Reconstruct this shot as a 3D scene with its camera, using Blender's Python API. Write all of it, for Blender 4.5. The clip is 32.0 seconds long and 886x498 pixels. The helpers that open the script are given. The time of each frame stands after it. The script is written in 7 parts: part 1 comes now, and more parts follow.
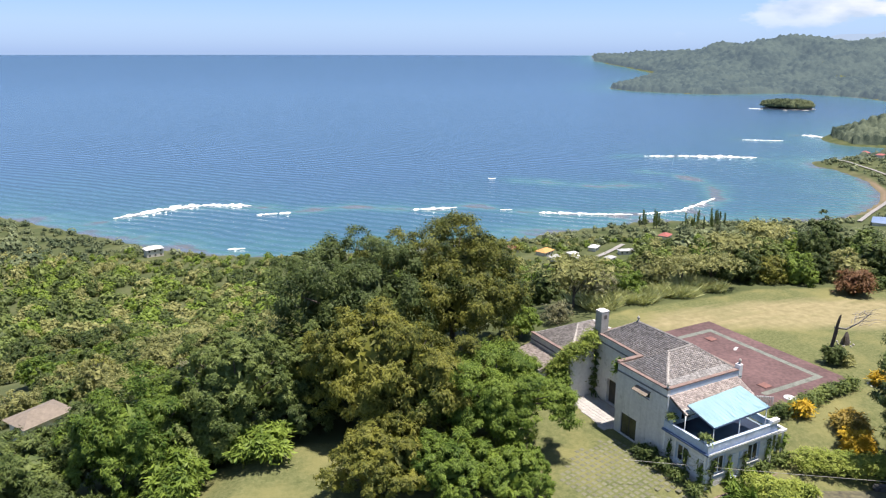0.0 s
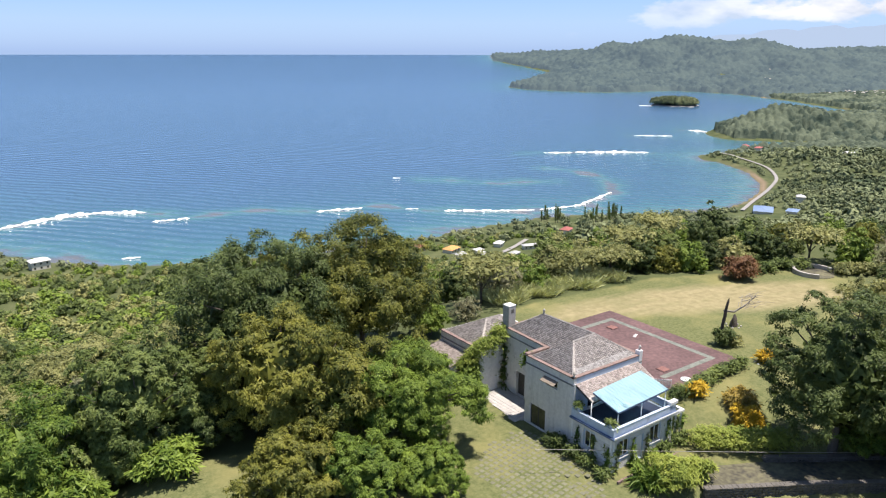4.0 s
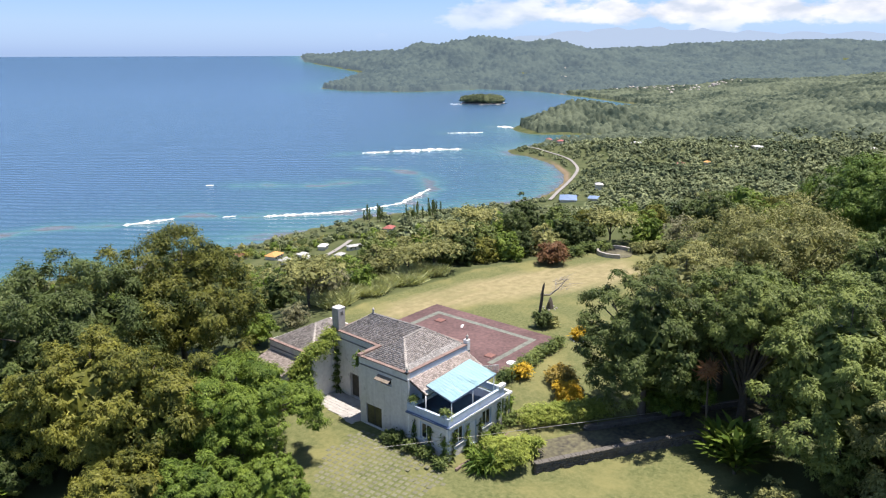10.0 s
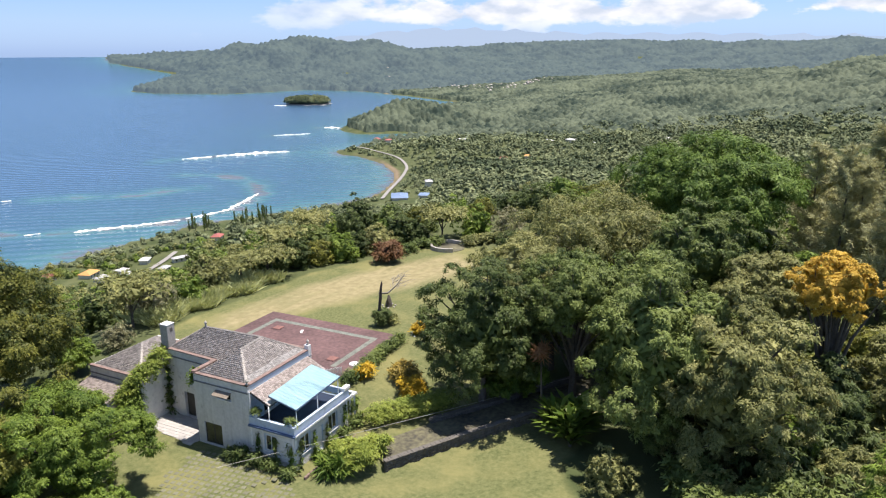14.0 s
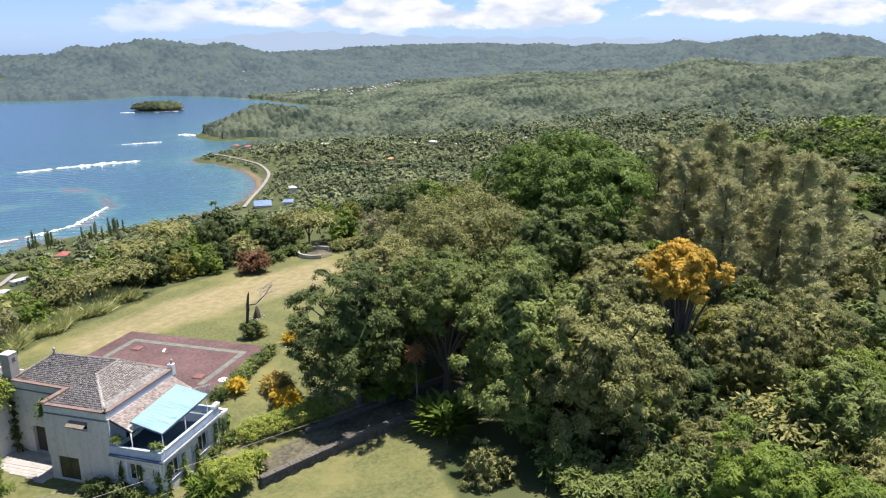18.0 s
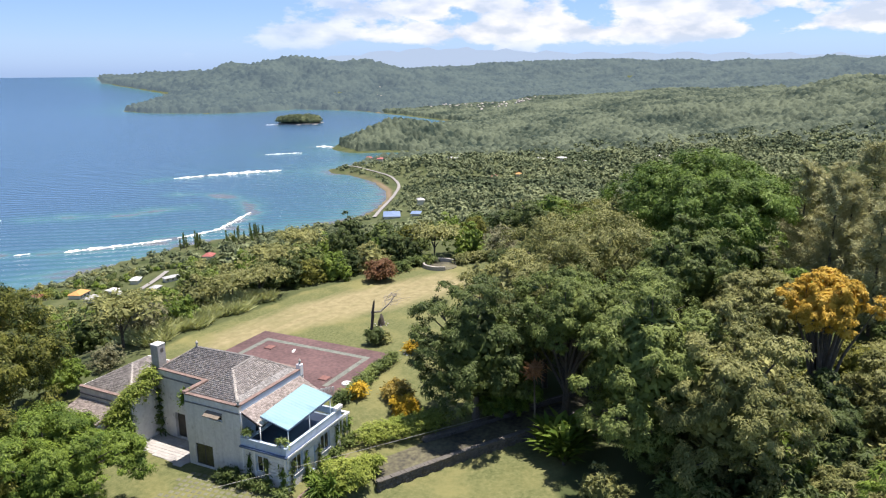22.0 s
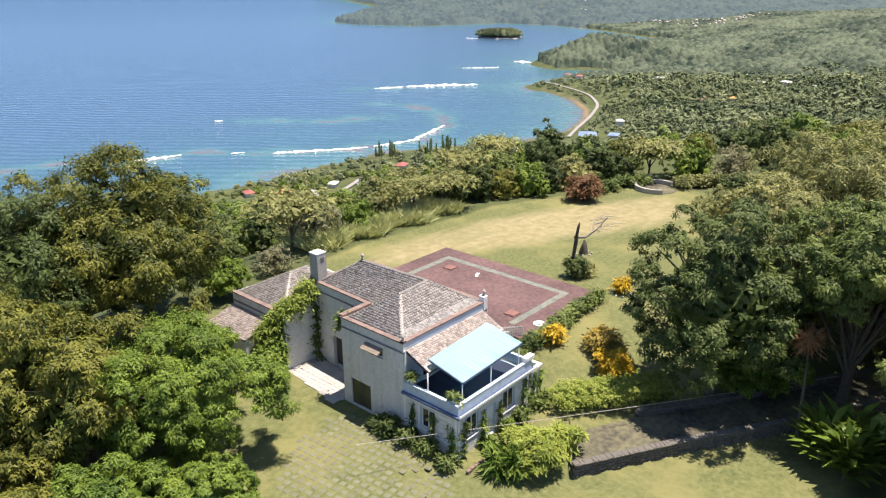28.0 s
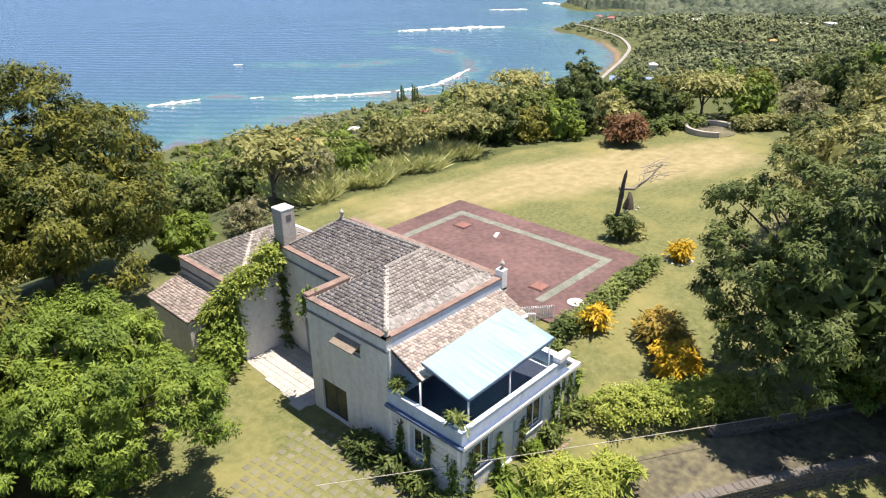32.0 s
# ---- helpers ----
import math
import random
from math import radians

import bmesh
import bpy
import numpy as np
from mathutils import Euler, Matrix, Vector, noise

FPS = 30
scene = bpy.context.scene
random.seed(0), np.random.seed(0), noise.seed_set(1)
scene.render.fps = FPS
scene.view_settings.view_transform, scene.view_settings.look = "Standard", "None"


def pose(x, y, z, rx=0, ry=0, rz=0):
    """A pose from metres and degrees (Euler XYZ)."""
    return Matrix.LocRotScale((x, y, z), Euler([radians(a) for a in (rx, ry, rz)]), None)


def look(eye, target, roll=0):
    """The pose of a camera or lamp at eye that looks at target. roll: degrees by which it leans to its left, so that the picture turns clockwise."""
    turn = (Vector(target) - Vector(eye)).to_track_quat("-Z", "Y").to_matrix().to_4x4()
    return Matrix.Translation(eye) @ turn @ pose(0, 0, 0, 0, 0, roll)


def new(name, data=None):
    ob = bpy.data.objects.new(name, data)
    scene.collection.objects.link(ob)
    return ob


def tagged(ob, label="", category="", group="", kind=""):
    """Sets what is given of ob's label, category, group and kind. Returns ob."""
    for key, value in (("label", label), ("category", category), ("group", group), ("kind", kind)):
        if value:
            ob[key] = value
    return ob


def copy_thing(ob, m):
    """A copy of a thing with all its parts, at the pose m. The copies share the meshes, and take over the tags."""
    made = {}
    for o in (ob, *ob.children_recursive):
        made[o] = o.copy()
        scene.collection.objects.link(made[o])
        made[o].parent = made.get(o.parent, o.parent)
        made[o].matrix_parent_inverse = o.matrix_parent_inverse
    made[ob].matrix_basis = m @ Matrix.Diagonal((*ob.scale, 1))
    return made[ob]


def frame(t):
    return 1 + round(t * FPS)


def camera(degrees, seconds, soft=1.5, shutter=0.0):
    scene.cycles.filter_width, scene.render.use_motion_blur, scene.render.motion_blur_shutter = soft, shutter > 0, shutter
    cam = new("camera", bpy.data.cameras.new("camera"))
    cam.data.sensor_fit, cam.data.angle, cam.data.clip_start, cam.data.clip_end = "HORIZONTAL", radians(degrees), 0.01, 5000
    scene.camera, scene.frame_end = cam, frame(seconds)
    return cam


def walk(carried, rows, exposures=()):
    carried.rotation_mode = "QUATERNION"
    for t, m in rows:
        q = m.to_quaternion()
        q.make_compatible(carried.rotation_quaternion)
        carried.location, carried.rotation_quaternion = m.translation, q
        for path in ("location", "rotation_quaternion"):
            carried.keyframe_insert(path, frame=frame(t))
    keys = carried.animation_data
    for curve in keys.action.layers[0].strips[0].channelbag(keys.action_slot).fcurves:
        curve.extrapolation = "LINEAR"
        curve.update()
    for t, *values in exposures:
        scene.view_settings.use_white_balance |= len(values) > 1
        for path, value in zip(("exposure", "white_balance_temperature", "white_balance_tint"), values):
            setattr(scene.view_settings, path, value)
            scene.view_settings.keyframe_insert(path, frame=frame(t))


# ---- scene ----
# ---- camera and its way ----
cam = camera(63.43, 32.0, soft=1.2)
PATH = [
    (0, (-42.80, -39.97, 34.75), (-33.769, -22.944, 29.405), 0.12),
    (1, (-42.80, -39.97, 34.75), (-33.201, -23.259, 29.404), 0.12),
    (2, (-42.80, -39.97, 34.75), (-32.663, -23.580, 29.403), 0.13),
    (3, (-42.80, -39.97, 34.75), (-32.114, -23.933, 29.402), 0.13),
    (3.5, (-42.80, -39.97, 34.75), (-31.841, -24.118, 29.401), 0.13),
    (5.5, (-42.80, -39.97, 34.75), (-30.781, -24.907, 29.399), 0.14),
    (6, (-42.80, -39.97, 34.75), (-30.526, -25.114, 29.399), 0.14),
    (7, (-42.80, -39.97, 34.75), (-30.010, -25.553, 29.404), 0.09),
    (8, (-42.80, -39.97, 34.75), (-29.438, -26.080, 29.410), 0.04),
    (9, (-42.80, -39.97, 34.75), (-28.706, -26.821, 29.415), -0.01),
    (10, (-42.80, -39.97, 34.75), (-28.014, -27.602, 29.421), -0.06),
    (11, (-42.80, -39.97, 34.75), (-27.333, -28.462, 29.427), -0.11),
    (12, (-42.80, -39.97, 34.75), (-26.668, -29.411, 29.432), -0.16),
    (13, (-42.80, -39.97, 34.75), (-26.062, -30.407, 29.421), -0.18),
    (14, (-42.80, -39.97, 34.75), (-25.525, -31.422, 29.411), -0.20),
    (14.5, (-42.80, -39.97, 34.75), (-25.278, -31.945, 29.405), -0.21),
    (16.5, (-42.80, -39.97, 34.75), (-24.497, -33.969, 29.365), -0.25),
    (17, (-42.80, -39.97, 34.75), (-24.369, -34.384, 29.355), -0.26),
    (17.5, (-42.80, -39.97, 34.75), (-24.267, -34.709, 29.378), -0.27),
    (18, (-42.80, -39.97, 34.75), (-24.206, -34.819, 29.483), -0.28),
    (18.5, (-42.80, -39.97, 34.75), (-24.162, -34.826, 29.634), -0.29),
    (19, (-42.80, -39.97, 34.75), (-24.127, -34.815, 29.776), -0.30),
    (19.5, (-42.80, -39.97, 34.75), (-24.190, -34.522, 29.854), -0.30),
    (20, (-42.80, -39.97, 34.75), (-24.391, -33.848, 29.891), -0.30),
    (21, (-42.80, -39.97, 34.75), (-24.818, -32.684, 29.896), -0.31),
    (22, (-42.80, -39.97, 34.75), (-25.314, -31.560, 29.901), -0.31),
    (23, (-42.80, -39.97, 34.75), (-25.893, -30.448, 29.905), -0.32),
    (24, (-42.80, -39.97, 34.75), (-26.555, -29.420, 29.769), -0.32),
    (24.5, (-42.49, -39.65, 34.62), (-26.627, -28.632, 29.427), -0.25),
    (25, (-41.56, -38.69, 34.23), (-26.021, -27.318, 28.831), -0.12),
    (25.5, (-39.47, -37.09, 33.32), (-24.258, -25.327, 27.828), -0.11),
    (26, (-37.35, -35.49, 32.41), (-22.512, -23.398, 26.631), -0.09),
    (26.5, (-35.30, -33.90, 31.54), (-20.678, -21.748, 25.337), -0.09),
    (28.5, (-28.55, -28.63, 28.69), (-14.504, -16.233, 21.698), -0.15),
    (29, (-26.95, -27.42, 28.01), (-12.934, -14.980, 21.022), -0.16),
    (29.5, (-25.53, -26.36, 27.48), (-11.571, -13.878, 20.445), -0.17),
    (30, (-24.27, -25.40, 26.96), (-10.421, -12.911, 19.737), -0.20),
    (30.5, (-23.06, -24.48, 26.47), (-9.343, -12.010, 18.960), -0.25),
    (31, (-21.68, -23.22, 25.71), (-8.029, -10.852, 17.917), -0.27),
    (31.5, (-20.41, -22.67, 25.31), (-7.007, -10.202, 17.255), -0.45),
    (32, (-19.18, -21.79, 24.82), (-5.923, -9.303, 16.553), -0.50),
]
walk(cam, [(t, look(eye, target, roll)) for t, eye, target, roll in PATH],
     exposures=[(0, 0.9, 6850, 15), (24, 0.9, 6850, 15), (26.5, 0.98, 7000, 15), (28.5, 1.12, 7300, 16), (32, 1.15, 7450, 16)])

# ---- sky and sun ----
SEA = -115.0
EYE = (-42.78, -39.95)
SUN_AZ, SUN_EL = -37.0, 76.0
world = bpy.data.worlds.new("sky")
scene.world = world
world.use_nodes = True


def build_sky():
    nt = world.node_tree
    n, l = nt.nodes, nt.links
    bg = n["Background"]
    sky = n.new("ShaderNodeTexSky")
    sky.sky_type = "NISHITA"
    sky.sun_disc = False
    sky.sun_elevation = radians(SUN_EL)
    sky.sun_rotation = radians(90 - SUN_AZ)
    sky.altitude = 150
    sky.air_density = 1.0
    sky.dust_density = 0.25
    sky.ozone_density = 2.5
    bg.inputs["Strength"].default_value = 0.085
    # cumulus low over the land
    tc = n.new("ShaderNodeTexCoord")
    sep = n.new("ShaderNodeSeparateXYZ")
    l.new(tc.outputs["Generated"], sep.inputs[0])
    mp = n.new("ShaderNodeMapping")
    mp.inputs["Scale"].default_value = (7.5, 7.5, 19)
    l.new(tc.outputs["Generated"], mp.inputs[0])
    nz = n.new("ShaderNodeTexNoise")
    nz.inputs["Scale"].default_value = 1.0
    nz.inputs["Detail"].default_value = 9
    nz.inputs["Roughness"].default_value = 0.58
    l.new(mp.outputs[0], nz.inputs["Vector"])
    band = n.new("ShaderNodeValToRGB")
    e = band.color_ramp.elements
    e[0].position, e[0].color = 0.012, (0, 0, 0, 1)
    e[1].position, e[1].color = 0.045, (1, 1, 1, 1)
    x = e.new(0.11)
    x.color = (0.75, 0.75, 0.75, 1)
    x = e.new(0.16)
    x.color = (0.1, 0.1, 0.1, 1)
    l.new(sep.outputs["Z"], band.inputs[0])
    # more cloud to the inland side
    side = n.new("ShaderNodeVectorMath")
    side.operation = "DOT_PRODUCT"
    side.inputs[1].default_value = (math.cos(radians(5)), math.sin(radians(5)), 0)
    l.new(tc.outputs["Generated"], side.inputs[0])
    sr = n.new("ShaderNodeMapRange")
    sr.inputs["From Min"].default_value, sr.inputs["From Max"].default_value = 0.74, 0.93
    l.new(side.outputs["Value"], sr.inputs["Value"])
    m1 = n.new("ShaderNodeMath")
    m1.operation = "MULTIPLY"
    l.new(band.outputs[0], m1.inputs[0])
    l.new(sr.outputs[0], m1.inputs[1])
    th = n.new("ShaderNodeMath")
    th.operation = "MULTIPLY_ADD"
    th.inputs[1].default_value, th.inputs[2].default_value = -0.24, 0.625
    l.new(m1.outputs[0], th.inputs[0])
    cr = n.new("ShaderNodeMapRange")
    cr.inputs["To Max"].default_value = 0.92
    ad = n.new("ShaderNodeMath")
    ad.operation = "ADD"
    ad.inputs[1].default_value = 0.06
    l.new(th.outputs[0], ad.inputs[0])
    l.new(nz.outputs["Fac"], cr.inputs["Value"])
    l.new(th.outputs[0], cr.inputs["From Min"])
    l.new(ad.outputs[0], cr.inputs["From Max"])
    m2 = n.new("ShaderNodeMath")
    m2.operation = "MULTIPLY"
    l.new(cr.outputs[0], m2.inputs[0])
    l.new(m1.outputs[0], m2.inputs[1])
    mix = n.new("ShaderNodeMix")
    mix.data_type = "RGBA"
    # greyer undersides and brighter heads
    n3 = n.new("ShaderNodeTexNoise")
    n3.inputs["Scale"].default_value, n3.inputs["Detail"].default_value = 2.6, 8
    l.new(mp.outputs[0], n3.inputs["Vector"])
    rg = n.new("ShaderNodeValToRGB")
    g = rg.color_ramp.elements
    g[0].position, g[0].color = 0.36, (0.52, 0.6, 0.71, 1)
    g[1].position, g[1].color = 0.6, (0.86, 0.88, 0.9, 1)
    l.new(n3.outputs["Fac"], rg.inputs[0])
    up = n.new("ShaderNodeVectorMath")
    up.operation = "SCALE"
    up.inputs["Scale"].default_value = 8.2
    l.new(rg.outputs[0], up.inputs[0])
    l.new(up.outputs[0], mix.inputs["B"])
    l.new(m2.outputs[0], mix.inputs["Factor"])
    # paler, cooler air low down
    low = n.new("ShaderNodeValToRGB")
    q = low.color_ramp.elements
    q[0].position, q[0].color = 0.0, (0.41, 0.64, 1.34, 1)
    q[1].position, q[1].color = 0.35, (1, 1, 1, 1)
    q.new(0.035).color = (0.52, 0.69, 1.14, 1)
    q.new(0.08).color = (0.55, 0.7, 1.06, 1)
    l.new(sep.outputs["Z"], low.inputs[0])
    mul = n.new("ShaderNodeMix")
    mul.data_type, mul.blend_type = "RGBA", "MULTIPLY"
    mul.inputs["Factor"].default_value = 1.0
    l.new(sky.outputs[0], mul.inputs["A"])
    l.new(low.outputs[0], mul.inputs["B"])
    l.new(mul.outputs["Result"], mix.inputs["A"])
    l.new(mix.outputs["Result"], bg.inputs["Color"])


build_sky()
sun = new("sun", bpy.data.lights.new("sun", "SUN"))
sun.data.energy = 4.4
sun.data.angle = radians(0.53)
sun.data.color = (1.0, 0.96, 0.9)
sun.matrix_world = look((0, 0, 0), (-math.cos(radians(SUN_AZ)) * math.cos(radians(SUN_EL)), -math.sin(radians(SUN_AZ)) * math.cos(radians(SUN_EL)), -math.sin(radians(SUN_EL))))
sun.location = (40, -10, 120)


# ---- materials ----
def material(name, color, rough=0.6, metal=0.0, scale=1.0, amount=0.25, bump=0.0, bump_scale=None, fine=8.0, spec=0.5, random_amount=0.0, hue=(0, 0, 0), coord="Object", island=False):
    """A procedural surface: colour varied at two scales, by piece, with relief."""
    m = bpy.data.materials.new(name)
    m.use_nodes = True
    n, l = m.node_tree.nodes, m.node_tree.links
    p = n["Principled BSDF"]
    p.inputs["Roughness"].default_value = rough
    p.inputs["Metallic"].default_value = metal
    p.inputs["Specular IOR Level"].default_value = spec
    tc = n.new("ShaderNodeTexCoord")
    big = n.new("ShaderNodeTexNoise")
    big.inputs["Scale"].default_value = scale
    big.inputs["Detail"].default_value = 4
    small = n.new("ShaderNodeTexNoise")
    small.inputs["Scale"].default_value = scale * fine
    small.inputs["Detail"].default_value = 5
    for t in (big, small):
        l.new(tc.outputs[coord], t.inputs["Vector"])
    add = n.new("ShaderNodeMath")
    add.operation = "ADD"
    l.new(big.outputs["Fac"], add.inputs[0])
    l.new(small.outputs["Fac"], add.inputs[1])
    last = add.outputs[0]
    if random_amount:
        if island:
            ge = n.new("ShaderNodeNewGeometry")
            rnd = ge.outputs["Random Per Island"]
        else:
            oi = n.new("ShaderNodeObjectInfo")
            rnd = oi.outputs["Random"]
        ma = n.new("ShaderNodeMath")
        ma.operation = "MULTIPLY_ADD"
        ma.inputs[1].default_value = random_amount
        l.new(rnd, ma.inputs[0])
        l.new(last, ma.inputs[2])
        last = ma.outputs[0]
    mr = n.new("ShaderNodeMapRange")
    mr.inputs["From Min"].default_value = 0.62
    mr.inputs["From Max"].default_value = 1.38 + random_amount
    l.new(last, mr.inputs["Value"])
    mix = n.new("ShaderNodeMix")
    mix.data_type = "RGBA"
    mix.inputs["A"].default_value = (*[max(0, c * (1 - amount) - h) for c, h in zip(color, hue)], 1)
    mix.inputs["B"].default_value = (*[min(1, c * (1 + amount) + h) for c, h in zip(color, hue)], 1)
    l.new(mr.outputs[0], mix.inputs["Factor"])
    l.new(mix.outputs["Result"], p.inputs["Base Color"])
    if bump:
        b = n.new("ShaderNodeBump")
        b.inputs["Strength"].default_value = bump
        b.inputs["Distance"].default_value = 0.05
        t = n.new("ShaderNodeTexNoise")
        t.inputs["Scale"].default_value = bump_scale or scale * fine
        t.inputs["Detail"].default_value = 6
        l.new(tc.outputs[coord], t.inputs["Vector"])
        l.new(t.outputs["Fac"], b.inputs["Height"])
        l.new(b.outputs[0], p.inputs["Normal"])
    return m


def leaf_material(name, color, tip, passing=0.25):
    """Leaves: colour varied by leaf and by plant, some light passing through."""
    m = bpy.data.materials.new(name)
    m.use_nodes = True
    n, l = m.node_tree.nodes, m.node_tree.links
    p = n["Principled BSDF"]
    p.inputs["Roughness"].default_value = 0.55
    p.inputs["Specular IOR Level"].default_value = 0.22
    ge = n.new("ShaderNodeNewGeometry")
    oi = n.new("ShaderNodeObjectInfo")
    tc = n.new("ShaderNodeTexCoord")
    nz = n.new("ShaderNodeTexNoise")
    nz.inputs["Scale"].default_value = 0.42
    nz.inputs["Detail"].default_value = 3
    l.new(tc.outputs["Object"], nz.inputs["Vector"])
    sp = n.new("ShaderNodeMath")
    sp.operation = "MULTIPLY_ADD"
    sp.inputs[1].default_value, sp.inputs[2].default_value = 2.0, -0.5
    l.new(nz.outputs["Fac"], sp.inputs[0])
    a = n.new("ShaderNodeMath")
    a.operation = "MULTIPLY_ADD"
    a.inputs[1].default_value = 0.45
    l.new(ge.outputs["Random Per Island"], a.inputs[0])
    l.new(sp.outputs[0], a.inputs[2])
    b = n.new("ShaderNodeMath")
    b.operation = "MULTIPLY_ADD"
    b.inputs[1].default_value = 0.35
    l.new(oi.outputs["Random"], b.inputs[0])
    l.new(a.outputs[0], b.inputs[2])
    mr = n.new("ShaderNodeMapRange")
    mr.inputs["From Min"].default_value, mr.inputs["From Max"].default_value = 0.4, 1.4
    l.new(b.outputs[0], mr.inputs["Value"])
    mix = n.new("ShaderNodeMix")
    mix.data_type = "RGBA"
    mix.inputs["A"].default_value = (*color, 1)
    mix.inputs["B"].default_value = (*tip, 1)
    l.new(mr.outputs[0], mix.inputs["Factor"])
    l.new(mix.outputs["Result"], p.inputs["Base Color"])
    tr = n.new("ShaderNodeBsdfTranslucent")
    l.new(mix.outputs["Result"], tr.inputs["Color"])
    ms = n.new("ShaderNodeMixShader")
    ms.inputs[0].default_value = passing
    l.new(p.outputs[0], ms.inputs[1])
    l.new(tr.outputs[0], ms.inputs[2])
    l.new(ms.outputs[0], n["Material Output"].inputs["Surface"])
    return m


def stained(m, tone, width, low, high, speckle):
    """Adds streaks run down by rain and patches of mould to a painted wall."""
    n, l = m.node_tree.nodes, m.node_tree.links
    p = n["Principled BSDF"]
    old = p.inputs["Base Color"].links[0].from_socket
    tc = n.new("ShaderNodeTexCoord")
    facs = []
    for scale, lo, hi in (((width, width, width * 0.09), low, high), ((1.5, 1.5, 1.1), 0.61, 0.7), ((9, 9, 7), speckle, speckle + 0.08)):
        mp = n.new("ShaderNodeMapping")
        mp.inputs["Scale"].default_value = scale
        l.new(tc.outputs["Object"], mp.inputs[0])
        t = n.new("ShaderNodeTexNoise")
        t.inputs["Scale"].default_value, t.inputs["Detail"].default_value, t.inputs["Roughness"].default_value = 1.0, 7, 0.62
        l.new(mp.outputs[0], t.inputs["Vector"])
        r = n.new("ShaderNodeMapRange")
        r.inputs["From Min"].default_value, r.inputs["From Max"].default_value = lo, hi
        l.new(t.outputs["Fac"], r.inputs["Value"])
        facs.append(r.outputs[0])
    for fac, amount in zip(facs, (0.32, 0.45, 0.6)):
        k = n.new("ShaderNodeMath")
        k.operation = "MULTIPLY"
        k.inputs[1].default_value = amount
        l.new(fac, k.inputs[0])
        mx = n.new("ShaderNodeMix")
        mx.data_type = "RGBA"
        mx.inputs["B"].default_value = (*tone, 1)
        l.new(k.outputs[0], mx.inputs["Factor"])
        l.new(old, mx.inputs["A"])
        old = mx.outputs["Result"]
    l.new(old, p.inputs["Base Color"])
    return m


M = {}
M["wall"] = material("weathered_white_render", (0.62, 0.61, 0.59), 0.85, scale=0.35, amount=0.16, bump=0.25, bump_scale=14, fine=9)
M["wall_blue"] = material("pale_blue_paint", (0.42, 0.5, 0.6), 0.75, scale=0.6, amount=0.15, bump=0.15, bump_scale=12)
M["trim"] = material("white_paint", (0.72, 0.72, 0.72), 0.6, scale=1.2, amount=0.12)
M["navy"] = material("dark_blue_paint", (0.06, 0.1, 0.19), 0.55, scale=1.0, amount=0.3)
M["deck"] = material("navy_deck_paint", (0.02, 0.032, 0.06), 0.5, scale=1.2, amount=0.4)
stained(M["wall"], (0.24, 0.23, 0.21), 2.2, 0.52, 0.75, 0.66)
stained(M["wall_blue"], (0.24, 0.25, 0.27), 2.5, 0.55, 0.78, 0.66)
stained(M["trim"], (0.33, 0.32, 0.3), 2.0, 0.55, 0.8, 0.66)
M["grime"] = material("blackened_coping", (0.17, 0.17, 0.18), 0.9, scale=1.4, amount=0.5)
M["coping"] = material("red_coping", (0.2, 0.14, 0.12), 0.85, scale=1.5, amount=0.45)
M["shingle"] = material("grey_wood_shingle", (0.245, 0.235, 0.224), 0.9, scale=2.5, amount=0.5, random_amount=1.3, bump=0.3, bump_scale=40)
M["shingle_pink"] = material("sunbleached_shingle", (0.355, 0.32, 0.295), 0.9, scale=2.5, amount=0.5, random_amount=1.3, bump=0.3, bump_scale=40)
M["roof_under"] = material("roof_deck", (0.12, 0.11, 0.1), 0.9, scale=2, amount=0.3)
M["metal_blue"] = material("pale_blue_sheet_metal", (0.43, 0.67, 0.73), 0.4, metal=0.0, scale=0.8, amount=0.06)
M["wood_dark"] = material("dark_wood", (0.05, 0.045, 0.035), 0.6, scale=2, amount=0.4)
M["glass"] = material("window_glass", (0.02, 0.025, 0.03), 0.06, scale=1, amount=0.3, spec=0.6)
M["court"] = material("red_court_paint", (0.115, 0.066, 0.064), 0.85, scale=0.3, amount=0.45, bump=0.15, bump_scale=6)
M["court_green"] = material("faded_green_paint", (0.15, 0.165, 0.14), 0.9, scale=1.2, amount=0.45)
M["concrete"] = material("old_concrete", (0.36, 0.34, 0.31), 0.9, scale=0.8, amount=0.3, bump=0.2, bump_scale=20)
M["paving"] = material("pale_paving", (0.37, 0.355, 0.335), 0.85, scale=1.0, amount=0.25, random_amount=0.4)
M["asphalt"] = material("worn_asphalt", (0.1, 0.094, 0.06), 0.95, scale=0.3, amount=0.6, hue=(0.012, 0.012, -0.004), bump=0.3, bump_scale=30)
M["road"] = material("pale_road", (0.25, 0.24, 0.225), 0.9, scale=0.05, amount=0.15)
M["stone"] = material("dark_rubble_stone", (0.1, 0.093, 0.082), 0.95, scale=2.5, amount=0.5, random_amount=0.8, bump=0.5, bump_scale=10)
M["bark"] = material("bark", (0.1, 0.085, 0.07), 0.95, scale=3, amount=0.4, bump=0.5, bump_scale=12)
M["dead_wood"] = material("dead_wood", (0.07, 0.06, 0.05), 0.95, scale=3, amount=0.5, bump=0.5, bump_scale=12)
M["foam"] = material("surf_foam", (0.85, 0.87, 0.88), 0.7, scale=0.05, amount=0.08, coord="Object")
M["leaf_dark"] = leaf_material("leaf_dark_green", (0.03, 0.054, 0.016), (0.128, 0.168, 0.05))
M["leaf_gold"] = leaf_material("leaf_golden_green", (0.034, 0.056, 0.013), (0.285, 0.28, 0.052))
